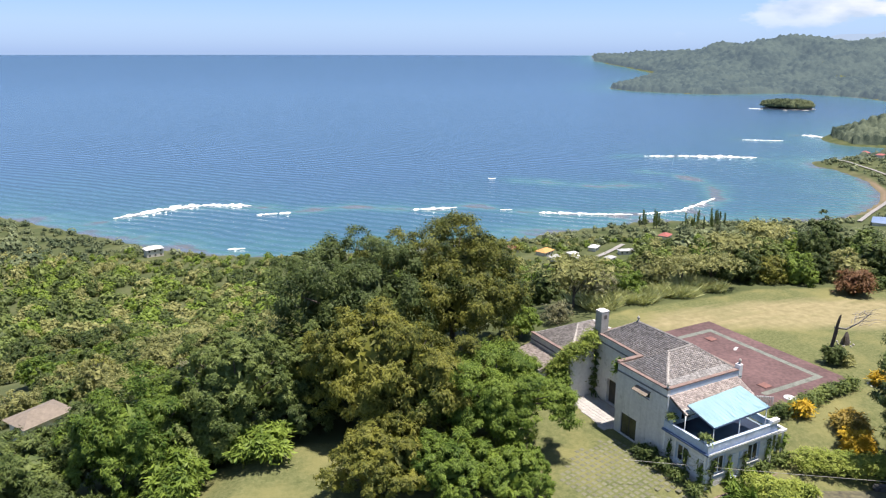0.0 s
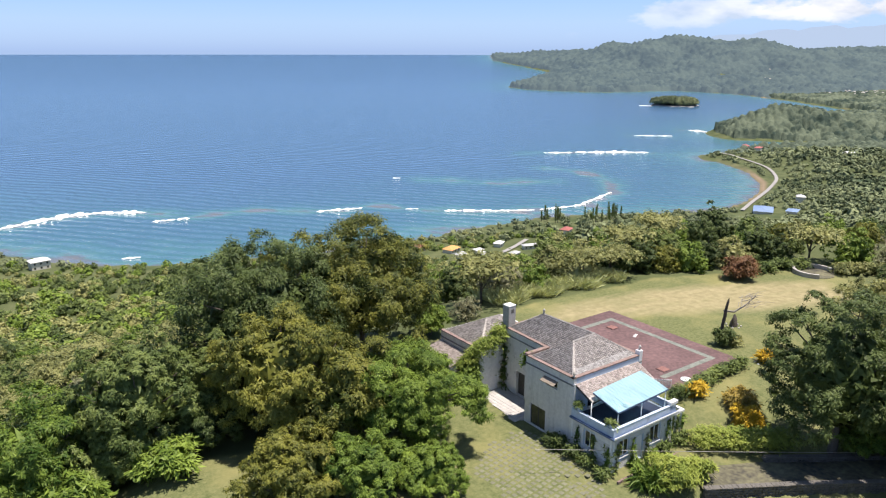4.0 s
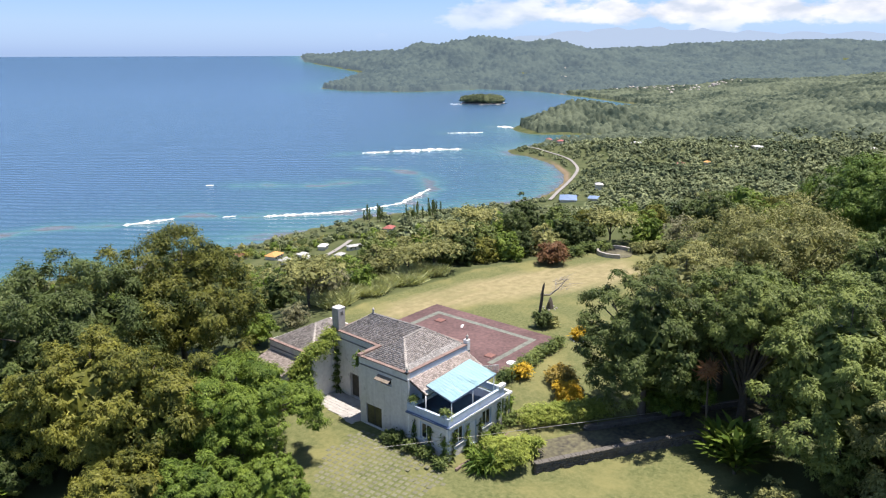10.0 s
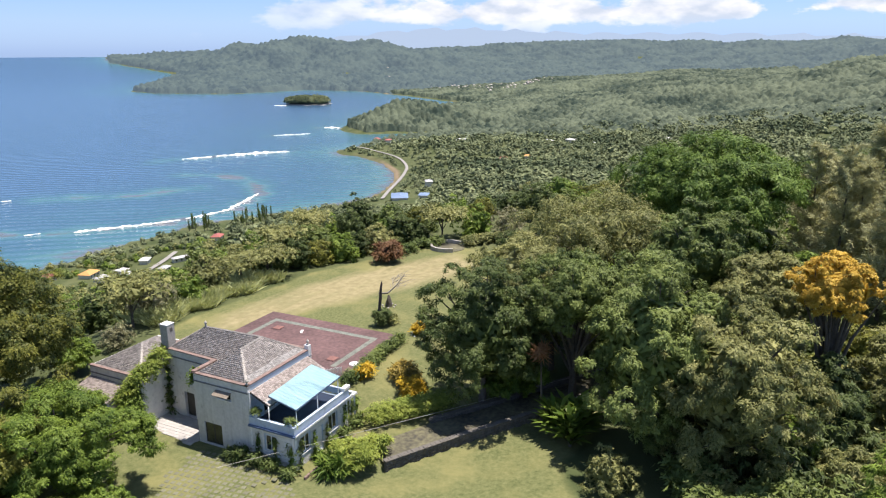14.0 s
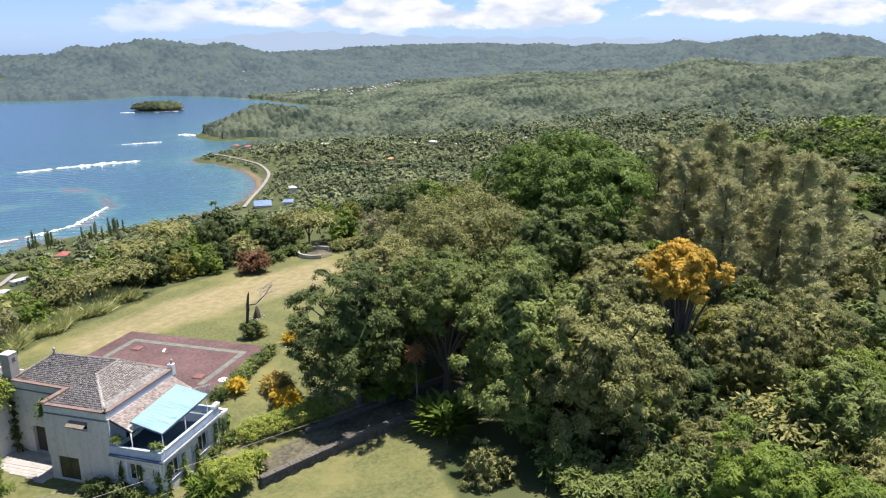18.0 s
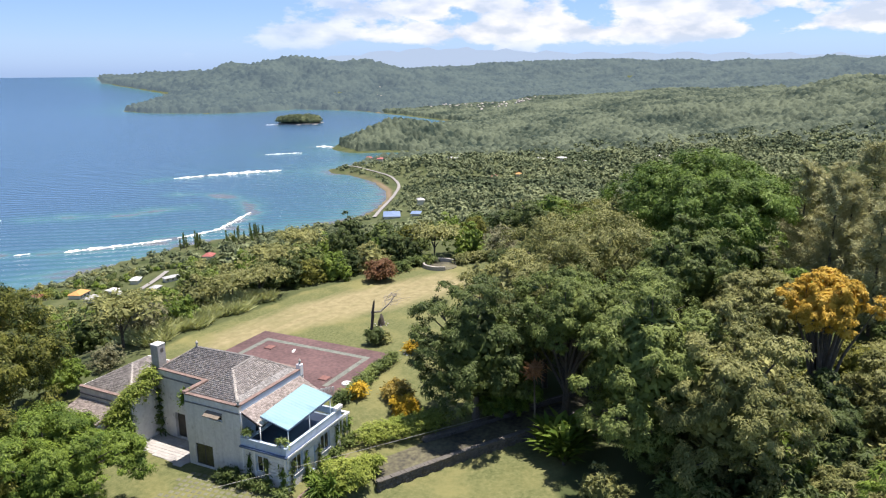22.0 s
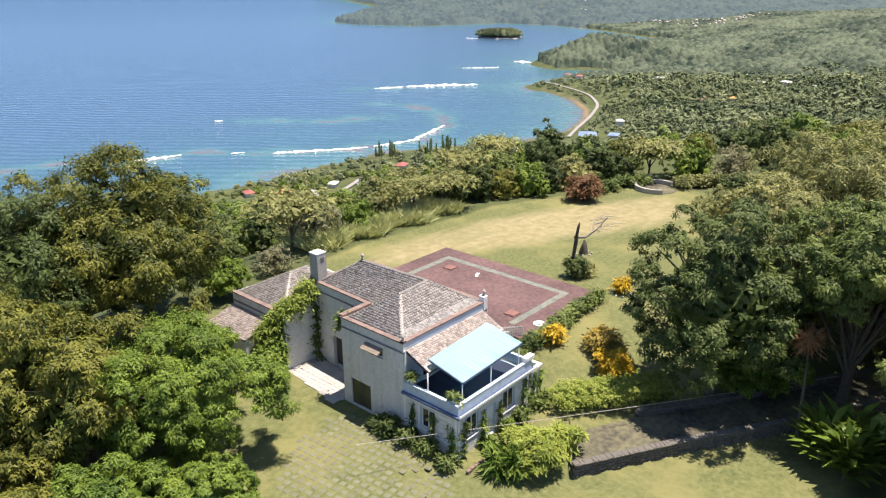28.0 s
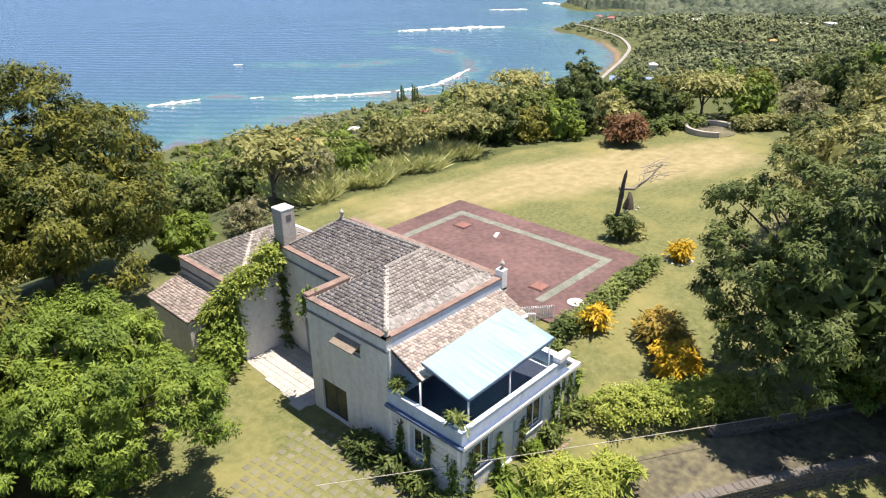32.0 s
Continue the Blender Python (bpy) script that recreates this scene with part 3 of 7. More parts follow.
# ---- plants ----
def leaf_cloud(rng, lobes, count, size, droop=0.0, flat=0.55, shell=0.35, long=1.0, per=20, tuft=2.1):
    """Leaves in tufts over a crown of ellipsoid lobes, with a darker fill behind. lobes: (x, y, z, rx, ry, rz)."""
    lobes = np.array(lobes, float)
    weight = lobes[:, 3] * lobes[:, 4] + lobes[:, 3] * lobes[:, 5]
    tufts = max(5, int(count * 0.86 / per))
    c = np.zeros((0, 3))
    out = np.zeros((0, 3))
    for _ in range(4):
        pick = rng.choice(len(lobes), tufts * 2, p=weight / weight.sum())
        L = lobes[pick]
        d = rng.normal(size=(tufts * 2, 3))
        d /= np.linalg.norm(d, axis=1)[:, None]
        d[:, 2] = np.where((d[:, 2] < -0.3) & (rng.rand(tufts * 2) < 0.8), -d[:, 2], d[:, 2])
        lump = 1 + 0.24 * np.sin(d[:, 0] * 7 + pick) * np.sin(d[:, 1] * 7.3 + 2 * pick) + 0.1 * np.sin(d[:, 2] * 9 + d[:, 0] * 5)
        q = L[:, :3] + d * L[:, 3:] * ((1 - shell * 0.6 * rng.rand(tufts * 2) ** 1.5) * lump)[:, None]
        deep = np.full(len(q), 9.0)
        for lobe in lobes:
            deep = np.minimum(deep, (((q - lobe[:3]) / lobe[3:]) ** 2).sum(1))
        keep = deep > 0.5
        c, out = np.concatenate([c, q[keep]]), np.concatenate([out, d[keep]])
        if len(c) >= tufts:
            break
    c, out = c[:tufts], out[:tufts]
    tufts = len(c)
    which = np.repeat(np.arange(tufts), per)
    n = len(which)
    tr = (size * tuft * rng.uniform(0.6, 1.35, tufts))[which][:, None]
    o = rng.normal(size=(n, 3)) * np.array([0.55, 0.55, 0.3])
    o[:, 2] -= (0.35 + droop) * (o[:, 0] ** 2 + o[:, 1] ** 2)
    pos = c[which] + o * tr
    axis = o + out[which] * 0.35 + rng.normal(size=(n, 3)) * 0.25
    axis[:, 2] -= 0.15 + droop
    nrm = out[which] * (1 - flat) + np.array([0, 0, flat + 0.25]) + rng.normal(size=(n, 3)) * 0.45
    # the fill: fewer, larger leaves further in
    m = max(4, int(count * 0.14))
    pick = rng.choice(len(lobes), m, p=weight / weight.sum())
    d = rng.normal(size=(m, 3))
    d /= np.linalg.norm(d, axis=1)[:, None]
    pos = np.concatenate([pos, lobes[pick, :3] + d * lobes[pick, 3:] * rng.uniform(0.45, 0.8, m)[:, None]])
    axis = np.concatenate([axis, rng.normal(size=(m, 3))])
    nrm = np.concatenate([nrm, d + rng.normal(size=(m, 3)) * 0.3])
    s = size * np.concatenate([0.6 + 0.8 * rng.rand(n), 1.8 + 0.8 * rng.rand(m)])[:, None]
    total = n + m
    side = np.cross(nrm, axis)
    side /= np.linalg.norm(side, axis=1)[:, None] + 1e-9
    nrm /= np.linalg.norm(nrm, axis=1)[:, None]
    up = np.cross(side, nrm)
    a, b, bend = side * s * 0.29, up * s * long * 1.4, nrm * s * 0.16
    verts = np.stack([pos - b * 0.5, pos + a - bend, pos + b * 0.5 - bend * 0.6, pos - a - bend], 1).reshape(-1, 3)
    return verts, np.arange(total * 4).reshape(-1, 4)


def limb_mesh(paths, sides=7):
    """Tapered limbs. paths: lists of (x, y, z, radius)."""
    V, F = [], []
    for path in paths:
        path = [(Vector(p[:3]), p[3]) for p in path]
        rows = []
        for i, (p, rad) in enumerate(path):
            a = path[max(i - 1, 0)][0]
            b = path[min(i + 1, len(path) - 1)][0]
            t = (b - a).normalized()
            s = t.orthogonal().normalized()
            u = t.cross(s)
            rows.append([p + (s * math.cos(k * 6.2832 / sides) + u * math.sin(k * 6.2832 / sides)) * rad for k in range(sides)])
        base = len(V)
        for row in rows:
            V += row
        for i in range(len(rows) - 1):
            for k in range(sides):
                F.append((base + i * sides + k, base + i * sides + (k + 1) % sides, base + (i + 1) * sides + (k + 1) % sides, base + (i + 1) * sides + k))
    return np.array([tuple(v) for v in V]), np.array(F)


def crown_lobes(rng, radius, height, base, lobes):
    """Lobes of a broad crown: a main mass and rounder ones round it."""
    mid = (height + base) / 2
    rz = (height - base) / 2
    out = [(0, 0, mid, radius * 0.54, radius * 0.54, rz * 0.74)]
    for k in range(lobes):
        a = k * 2.399 + rng.uniform(-0.4, 0.4)
        f = rng.uniform(0.35, 0.72)
        z = mid + rz * rng.uniform(-0.5, 0.62)
        s = radius * rng.uniform(0.17, 0.33)
        out.append((math.cos(a) * radius * f, math.sin(a) * radius * f, z, s, s, s * rng.uniform(0.75, 1.0)))
    return out


def clump_crown(rng, radius, height, base, leaves, size, droop=0.0, long=1.2, clumps=1.0):
    """Leaves of a broad crown: boughs over a domed body, each bough a bunch of leaf tufts, with deep gaps between them."""
    mid, rz = (height + base) / 2, (height - base) / 2
    axes = np.array([radius * 0.93, radius * 0.93, rz * 0.88])
    n = int((30 + radius * 4.5) * clumps)
    k = np.arange(n)
    up = np.clip(1 - 1.72 * (k + 0.5) / n + rng.normal(0, 0.07, n), -0.8, 0.99)
    turn = k * 2.39996 + rng.normal(0, 0.3, n)
    flatr = np.sqrt(1 - up ** 2)
    d = np.stack([np.cos(turn) * flatr, np.sin(turn) * flatr, up], -1)
    bulge = 1 + 0.13 * np.sin(3 * turn + rng.uniform(0, 6)) + 0.1 * np.sin(5 * turn + 4 * up + rng.uniform(0, 6))
    reach = rng.uniform(0.6, 0.86, n) * bulge
    c = d * axes * reach[:, None]
    br = radius * rng.uniform(0.14, 0.27, n) / clumps ** 0.4
    # tufts on each bough, on its outer and upper side
    per = 13
    tb = np.repeat(k, per)
    td = rng.normal(size=(n * per, 3)) + d[tb] * 1.0 + np.array([0, 0, 0.55])
    td /= np.linalg.norm(td, axis=1)[:, None]
    tc = c[tb] + td * br[tb][:, None] * np.array([1, 1, 0.8]) * rng.uniform(0.72, 1.12, (n * per, 1))
    tr = br[tb] * rng.uniform(0.22, 0.4, n * per)
    tc[:, 2] -= droop * br[tb] * rng.uniform(0, 1.2, n * per)
    w = br[tb] ** 2
    pick = rng.choice(n * per, leaves, p=w / w.sum())
    o = rng.normal(size=(leaves, 3))
    o /= np.linalg.norm(o, axis=1)[:, None]
    pos = tc[pick] + o * (tr[pick] * rng.uniform(0.35, 1.15, leaves))[:, None] * np.array([1, 1, 0.75])
    nrm = td[pick] * 0.8 + o * 0.5 + np.array([0, 0, 0.55]) + rng.normal(size=(leaves, 3)) * 0.5
    axis = o + td[pick] * 0.4 + rng.normal(size=(leaves, 3)) * 0.3
    axis[:, 2] -= 0.25 + droop
    # large leaves within close the body to the light
    m = max(60, leaves // 16)
    e = rng.normal(size=(m, 3))
    e /= np.linalg.norm(e, axis=1)[:, None]
    pos = np.concatenate([pos, e * axes * rng.uniform(0.35, 0.62, m)[:, None]])
    nrm = np.concatenate([nrm, e + rng.normal(size=(m, 3)) * 0.3])
    axis = np.concatenate([axis, rng.normal(size=(m, 3))])
    s = size * np.concatenate([rng.uniform(0.65, 1.4, leaves), rng.uniform(3.0, 5.0, m)])[:, None]
    side = np.cross(nrm, axis)
    side /= np.linalg.norm(side, axis=1)[:, None] + 1e-9
    nrm /= np.linalg.norm(nrm, axis=1)[:, None] + 1e-9
    ahead = np.cross(side, nrm)
    pos[:, 2] += mid
    verts = np.stack([pos - ahead * s * long * 0.45 - side * s * 0.32, pos - ahead * s * long * 0.3 + side * s * 0.38, pos + ahead * s * long * 0.95 - nrm * s * 0.15], 1).reshape(-1, 3)
    boughs = [(*(p + np.array([0, 0, mid])), q) for p, q in zip(c, br)]
    return verts, np.arange(len(verts)).reshape(-1, 3), boughs


def tree(name, x, y, height, radius, mat, leaves, size, seed, label, category="tree", base=0.25, lobes=14, group="", droop=0.0, long=1.2, sink=0.3, z=None):
    rng = np.random.RandomState(seed)
    z = ground_at(x, y) if z is None else z
    t = thing(name, (x, y, z - sink), rng.uniform(0, 360), label, category, group)
    v, f, boughs = clump_crown(rng, radius, height, height * base, int(leaves * 4.6), size * 0.44, droop, long)
    paths = [[(0, 0, 0, height * 0.026), (0.1, 0, height * 0.2, height * 0.02), (0.0, 0.1, height * 0.45, height * 0.014), (0, 0, height * 0.8, 0.04)]]
    for lx, ly, lz, s in boughs[::2]:
        h0 = max(0.2, min(height * rng.uniform(0.18, 0.4), lz - 0.3))
        paths.append([(0, 0, h0, height * 0.011), (lx * 0.45, ly * 0.45, h0 + (lz - h0) * 0.6, height * 0.007), (lx, ly, lz, 0.03)])
    tv, tf = limb_mesh(paths, 6)
    part("trunk", arrays("trunk", tv, tf), M["bark"], t, smooth=True)
    part("crown", arrays("crown", v, f), M[mat], t)
    return t


# ---- house ----
def prism(bm, ring, z0, z1):
    lo = [bm.verts.new((x, y, z0)) for x, y in ring]
    hi = [bm.verts.new((x, y, z1)) for x, y in ring]
    n = len(ring)
    for i in range(n):
        bm.faces.new((lo[i], lo[(i + 1) % n], hi[(i + 1) % n], hi[i]))
    bm.faces.new(hi)
    bm.faces.new(lo[::-1])
    return bm


def wall_panel(p0, p1, z0, z1, thick=0.3, openings=()):
    """A wall slab from p0 to p1 (its outer face to the right of the way), with openings (u0, u1, v0, v1) cut through."""
    a, b = Vector((*p0, 0)), Vector((*p1, 0))
    length = (b - a).length
    u = (b - a) / length
    inward = Vector((-u.y, u.x, 0)) * thick
    us = sorted({0, length, *[o[0] for o in openings], *[o[1] for o in openings]})
    vs = sorted({z0, z1, *[o[2] for o in openings], *[o[3] for o in openings]})
    solid = {}
    for i in range(len(us) - 1):
        for k in range(len(vs) - 1):
            mu, mv = (us[i] + us[i + 1]) / 2, (vs[k] + vs[k + 1]) / 2
            solid[i, k] = not any(o[0] < mu < o[1] and o[2] < mv < o[3] for o in openings)
    bm = bmesh.new()
    cache = {}

    def vert(i, k, back):
        if (i, k, back) not in cache:
            p = a + u * us[i] + (inward if back else Vector())
            cache[i, k, back] = bm.verts.new((p.x, p.y, vs[k]))
        return cache[i, k, back]

    for (i, k), on in solid.items():
        if not on:
            continue
        bm.faces.new([vert(i, k, 0), vert(i + 1, k, 0), vert(i + 1, k + 1, 0), vert(i, k + 1, 0)])
        bm.faces.new([vert(i, k, 1), vert(i, k + 1, 1), vert(i + 1, k + 1, 1), vert(i + 1, k, 1)])
        for di, dk, e in ((-1, 0, ((i, k), (i, k + 1))), (1, 0, ((i + 1, k + 1), (i + 1, k))), (0, -1, ((i + 1, k), (i, k))), (0, 1, ((i, k + 1), (i + 1, k + 1)))):
            if not solid.get((i + di, k + dk)):
                (a1, b1), (a2, b2) = e
                bm.faces.new([vert(a1, b1, 0), vert(a2, b2, 0), vert(a2, b2, 1), vert(a1, b1, 1)])
    return bm


def along(p0, p1, u, out=0.0):
    """The plan point u metres along a wall, out metres in front of it."""
    d = Vector((p1[0] - p0[0], p1[1] - p0[1])).normalized()
    return p0[0] + d.x * u + d.y * out, p0[1] + d.y * u - d.x * out


def slab_on(p0, p1, u0, u1, z0, z1, out0, out1):
    """A box lying along a wall."""
    ring = [along(p0, p1, u0, out0), along(p0, p1, u1, out0), along(p0, p1, u1, out1), along(p0, p1, u0, out1)]
    return prism(bmesh.new(), ring, z0, z1)


def frame_bars(p0, p1, u0, u1, z0, z1, out, w=0.08, d=0.07, mid=True):
    bars = [(u0, u0 + w, z0, z1), (u1 - w, u1, z0, z1), (u0 + w, u1 - w, z0, z0 + w), (u0 + w, u1 - w, z1 - w, z1)]
    if mid:
        c = (u0 + u1) / 2
        bars.append((c - w / 2, c + w / 2, z0 + w, z1 - w))
    bm = bmesh.new()
    for a, b, c, e in bars:
        ring = [along(p0, p1, a, out), along(p0, p1, b, out), along(p0, p1, b, out - d), along(p0, p1, a, out - d)]
        prism(bm, ring, c, e)
    return bm


def window_in(parent, p0, p1, u0, u1, z0, z1, paint="trim"):
    w = part("window", frame_bars(p0, p1, u0, u1, z0, z1, -0.08), M[paint], parent, "wooden casement window")
    part("pane", slab_on(p0, p1, u0 + 0.05, u1 - 0.05, z0 + 0.05, z1 - 0.05, -0.11, -0.13), M["glass"], w, "dark glass pane")
    part("sill", slab_on(p0, p1, u0 - 0.08, u1 + 0.08, z0 - 0.09, z0, 0.1, -0.05), M["trim"], w)
    return w


house = thing("house", label="weathered white two-storey hilltop house with grey shingle roofs", category="house")
TOP = 7.0
# front block
FB = [(0, 6.2), (0, 0), (9.0, 0), (9.0, 6.2)]
part("wall", wall_panel(FB[0], FB[1], -0.6, TOP, 0.35, [(0.8, 2.85, 0.35, 2.45), (2.75, 4.2, 5.2, 5.85)]), M["wall"], house)
part("wall", wall_panel((0.35, 0), (9.0, 0), -0.6, TOP, 0.35, [(1.6, 3.0, 3.6, 5.4), (4.4, 5.8, 3.6, 5.4), (6.6, 7.8, 3.6, 5.4)]), M["wall_blue"], house)
part("wall", wall_panel((9.0, 0.35), (9.0, 11.0), -0.6, TOP, 0.35, [(2.0, 3.2, 3.6, 5.4)]), M["wall"], house)
part("wall", wall_panel((3.0, 6.2), (0.35, 6.2), -0.6, TOP, 0.35), M["wall"], house)
# long block, set at a slight angle
LB0, LB1 = (3.05, 12.9), (2.78, 6.55)
part("wall", wall_panel(LB0, LB1, -0.6, TOP, 0.35, [(2.1, 3.45, 0.3, 2.9)]), M["wall"], house)
part("wall", wall_panel((9.0, 11.0), (9.0, 12.9), -0.6, TOP, 0.35), M["wall"], house)
part("wall", wall_panel((9.0, 12.9), (3.4, 12.9), -0.6, TOP, 0.35), M["wall"], house)
part("floor", boxed(0.4, 0.4, 3.0, 8.6, 6.1, 3.2), M["concrete"], house)
part("floor", boxed(3.2, 6.6, 2.95, 8.6, 12.5, 3.15), M["concrete"], house)
# low block behind
part("wall", wall_panel((-0.1, 19.9), (-0.1, 12.98), -1.2, 5.1, 0.3, [(5.2, 6.1, 3.6, 4.3)]), M["wall"], house)
part("wall", wall_panel((8.5, 19.9), (0.2, 19.9), -1.2, 5.1, 0.3), M["wall"], house)
part("wall", wall_panel((8.5, 13.3), (8.5, 19.6), -1.2, 5.1, 0.3), M["wall"], house)
part("wall", wall_panel((0.2, 12.98), (8.5, 12.98), -1.2, 5.1, 0.3), M["wall"], house)
# copings and stained string course
for p0, p1 in ((FB[0], FB[1]), (FB[1], FB[2]), (LB0, LB1), ((-0.1, 19.9), (-0.1, 12.98))):
    length = math.hypot(p1[0] - p0[0], p1[1] - p0[1])
    z = 5.1 if p0[1] > 15 else TOP
    part("coping", slab_on(p0, p1, -0.05, length + 0.04, z, z + 0.1, 0.05, -0.32), M["coping"], house, "rust-red weathered coping")
    part("string_course", slab_on(p0, p1, -0.03, length + 0.03, z - 0.72, z - 0.6, 0.06, 0.0), M["grime"], house, "blackened string course")
part("coping", boxed(9.0 - 0.35, 0.4, TOP, 9.05, 12.9, TOP + 0.1), M["coping"], house)
part("coping", boxed(0.0, 6.0, TOP, 2.9, 6.45, TOP + 0.25, bevel=0.04), M["coping"], house, "broad red brick coping")
part("coping", boxed(4.06, 12.6, TOP, 8.6, 12.95, TOP + 0.12), M["coping"], house)


def shingle_face(corners, mat, name="shingles", seed=0, w=0.21, e=0.185, parts=0):
    """Lapped shingles over a roof face. corners: eave left, eave right, top right, top left (top may meet in a point)."""
    rng = np.random.RandomState(seed)
    A, B, C, D = [Vector(c) for c in corners]
    up0 = ((C + D) / 2 - (A + B) / 2)
    nrm = (B - A).cross(up0).normalized()
    if nrm.z < 0:
        nrm = -nrm
    along_dir = (B - A).normalized()
    slope = nrm.cross(along_dir)
    if slope.dot(up0) < 0:
        slope = -slope
    rows = max(2, int(up0.dot(slope) / e))
    V, F, made = [], [], 0
    bm0 = bmesh.new()
    vs = [bm0.verts.new(p - nrm * 0.16) for p in ((A, B, C, D) if (C - D).length > 1e-3 else (A, B, C))]
    bm0.faces.new(vs)
    deck = part("roof", bm0, M["roof_under"], house)
    bm = bmesh.new()
    box(bm, 0, 0, 0, w * 0.96, e * 1.25, 0.035)
    one = bpy.data.meshes.new("shingle")
    bm.to_mesh(one)
    bm.free()
    one.materials.append(M[mat])
    for r in range(rows):
        t0 = r / rows
        l0, r0 = A.lerp(D, t0), B.lerp(C, t0)
        width = (r0 - l0).length
        along_dir = (r0 - l0).normalized()
        nrm = along_dir.cross((C + D) / 2 - (A + B) / 2).normalized()
        nrm = nrm if nrm.z > 0 else -nrm
        slope = nrm.cross(along_dir)
        slope = slope if slope.dot(up0) > 0 else -slope
        if width < 0.06:
            continue
        off = (r % 2) * w * 0.5 + rng.uniform(0, 0.04)
        x = off - w
        while x < width:
            x0, x1 = max(0.0, x), min(width, x + w * 0.95)
            x += w
            if x1 - x0 < 0.05:
                continue
            lift = rng.uniform(0.0, 0.035)
            p = l0 + along_dir * x0 + nrm * (0.005 + lift)
            if made < parts and x1 - x0 > w * 0.9:
                ob = new("shingle", one)
                m = Matrix((along_dir, slope - nrm * 0.1, nrm)).transposed().to_4x4()
                m.translation = p + nrm * 0.008
                ob.matrix_basis = m
                ob.parent = deck
                made += 1
                continue
            ex = along_dir * (x1 - x0)
            ey = (slope - nrm * 0.08) * e * 1.22
            th = nrm * 0.045
            b = len(V)
            V += [p, p + ex, p + ex + ey, p + ey, p + th, p + ex + th, p + ex + ey + th * 0.4, p + ey + th * 0.4]
            F += [(b + 4, b + 5, b + 6, b + 7), (b, b + 1, b + 5, b + 4), (b + 1, b + 2, b + 6, b + 5), (b + 3, b, b + 4, b + 7)]
    me = arrays(name, [tuple(v) for v in V], F)
    part(name, me, M[mat + "_isl"], deck, kind="stuff")


for k, c in (("shingle", (0.275, 0.25, 0.232)), ("shingle_pink", (0.37, 0.315, 0.285))):
    M[k + "_isl"] = material(k + "_laid", c, 0.9, scale=0.8, amount=0.55, random_amount=1.3, bump=0.3, bump_scale=40, island=True, fine=10)
R1, R2, R3, R0 = (3.05, 3.2, 8.75), (6.1, 3.4, 8.75), (5.8, 10.0, 8.75), 6.92
shingle_face([(0.3, 5.95, R0), (0.3, 0.3, R0), R1, R1], "shingle", seed=1)
shingle_face([(0.3, 0.3, R0), (8.7, 0.3, R0), R2, R1], "shingle", seed=2, parts=150)
shingle_face([(0.6, 6.0, R0), (3.1, 6.0, R0), R2, R1], "shingle", seed=3)
shingle_face([(3.3, 12.65, R0), (3.05, 6.1, R0), R2, R3], "shingle", seed=4)
shingle_face([(8.7, 12.65, R0), (3.3, 12.65, R0), R3, R3], "shingle", seed=5)
shingle_face([(8.7, 0.3, R0), (8.7, 12.65, R0), R3, R2], "shingle", seed=6)
shingle_face([(0.25, -2.05, 5.5), (8.5, -2.05, 5.5), (8.5, -0.02, 6.42), (0.25, -0.02, 6.42)], "shingle_pink", seed=7, parts=150)
Q1, Q2 = (3.5, 16.5, 6.75), (5.2, 16.5, 6.75)
shingle_face([(0.2, 19.6, 5.1), (0.2, 13.3, 5.1), Q1, Q1], "shingle", seed=8)
shingle_face([(0.2, 13.3, 5.1), (8.2, 13.3, 5.1), Q2, Q1], "shingle", seed=9)
shingle_face([(8.2, 19.6, 5.1), (0.2, 19.6, 5.1), Q1, Q2], "shingle", seed=10)
shingle_face([(8.2, 13.3, 5.1), (8.2, 19.6, 5.1), Q2, Q2], "shingle", seed=11)
shingle_face([(-2.6, 20.0, 3.2), (-2.6, 14.8, 3.2), (-0.12, 14.8, 4.0), (-0.12, 20.0, 4.0)], "shingle_pink", seed=12)
part("wall", boxed(-2.5, 14.9, -1.2, -0.12, 19.9, 3.1), M["wall"], house)
M["mortar"] = material("pale_ridge_mortar", (0.4, 0.37, 0.335), 0.9, scale=2, amount=0.3)
M["ridge"] = material("grey_ridge_tile", (0.2, 0.19, 0.178), 0.9, scale=2, amount=0.4)
for p, q in (((0.25, 0.25, R0), R1), ((0.1, 13.2, 5.1), Q1), ((8.75, 0.25, R0), R2), (R1, R2), (R2, R3), ((3.2, 12.75, R0), R3), (Q1, Q2), ((0.1, 19.7, 5.1), Q1)):
    pale = p in ((0.25, 0.25, R0), (0.1, 13.2, 5.1))
    p, q = Vector(p), Vector(q)
    n = max(2, int((q - p).length / 0.4))
    bm = bmesh.new()
    d = (q - p).normalized()
    sd = d.cross(Vector((0, 0, 1))).normalized() * 0.13
    rows = []
    for k in range(2 * n + 1):
        a = p.lerp(q, k / (2 * n))
        up = Vector((0, 0, 0.09 - 0.035 * (k % 2)))
        rows.append([bm.verts.new(a - sd), bm.verts.new(a + up), bm.verts.new(a + sd)])
    for a, b in zip(rows, rows[1:]):
        bm.faces.new((a[0], a[1], b[1], b[0]))
        bm.faces.new((a[1], a[2], b[2], b[1]))
    part("ridge_cap", bm, M["mortar" if pale else "ridge"], house, "pale mortared ridge tiles" if pale else "grey weathered ridge tiles")


def lathe(bm, profile, at, sides=12):
    rows = [[bm.verts.new((at[0] + r * math.cos(k * 6.28318 / sides), at[1] + r * math.sin(k * 6.28318 / sides), at[2] + z)) for k in range(sides)] for r, z in profile]
    for a, b in zip(rows, rows[1:]):
        for k in range(sides):
            bm.faces.new((a[k], a[(k + 1) % sides], b[(k + 1) % sides], b[k]))
    bm.faces.new(rows[-1])
    bm.faces.new(rows[0][::-1])
    return bm


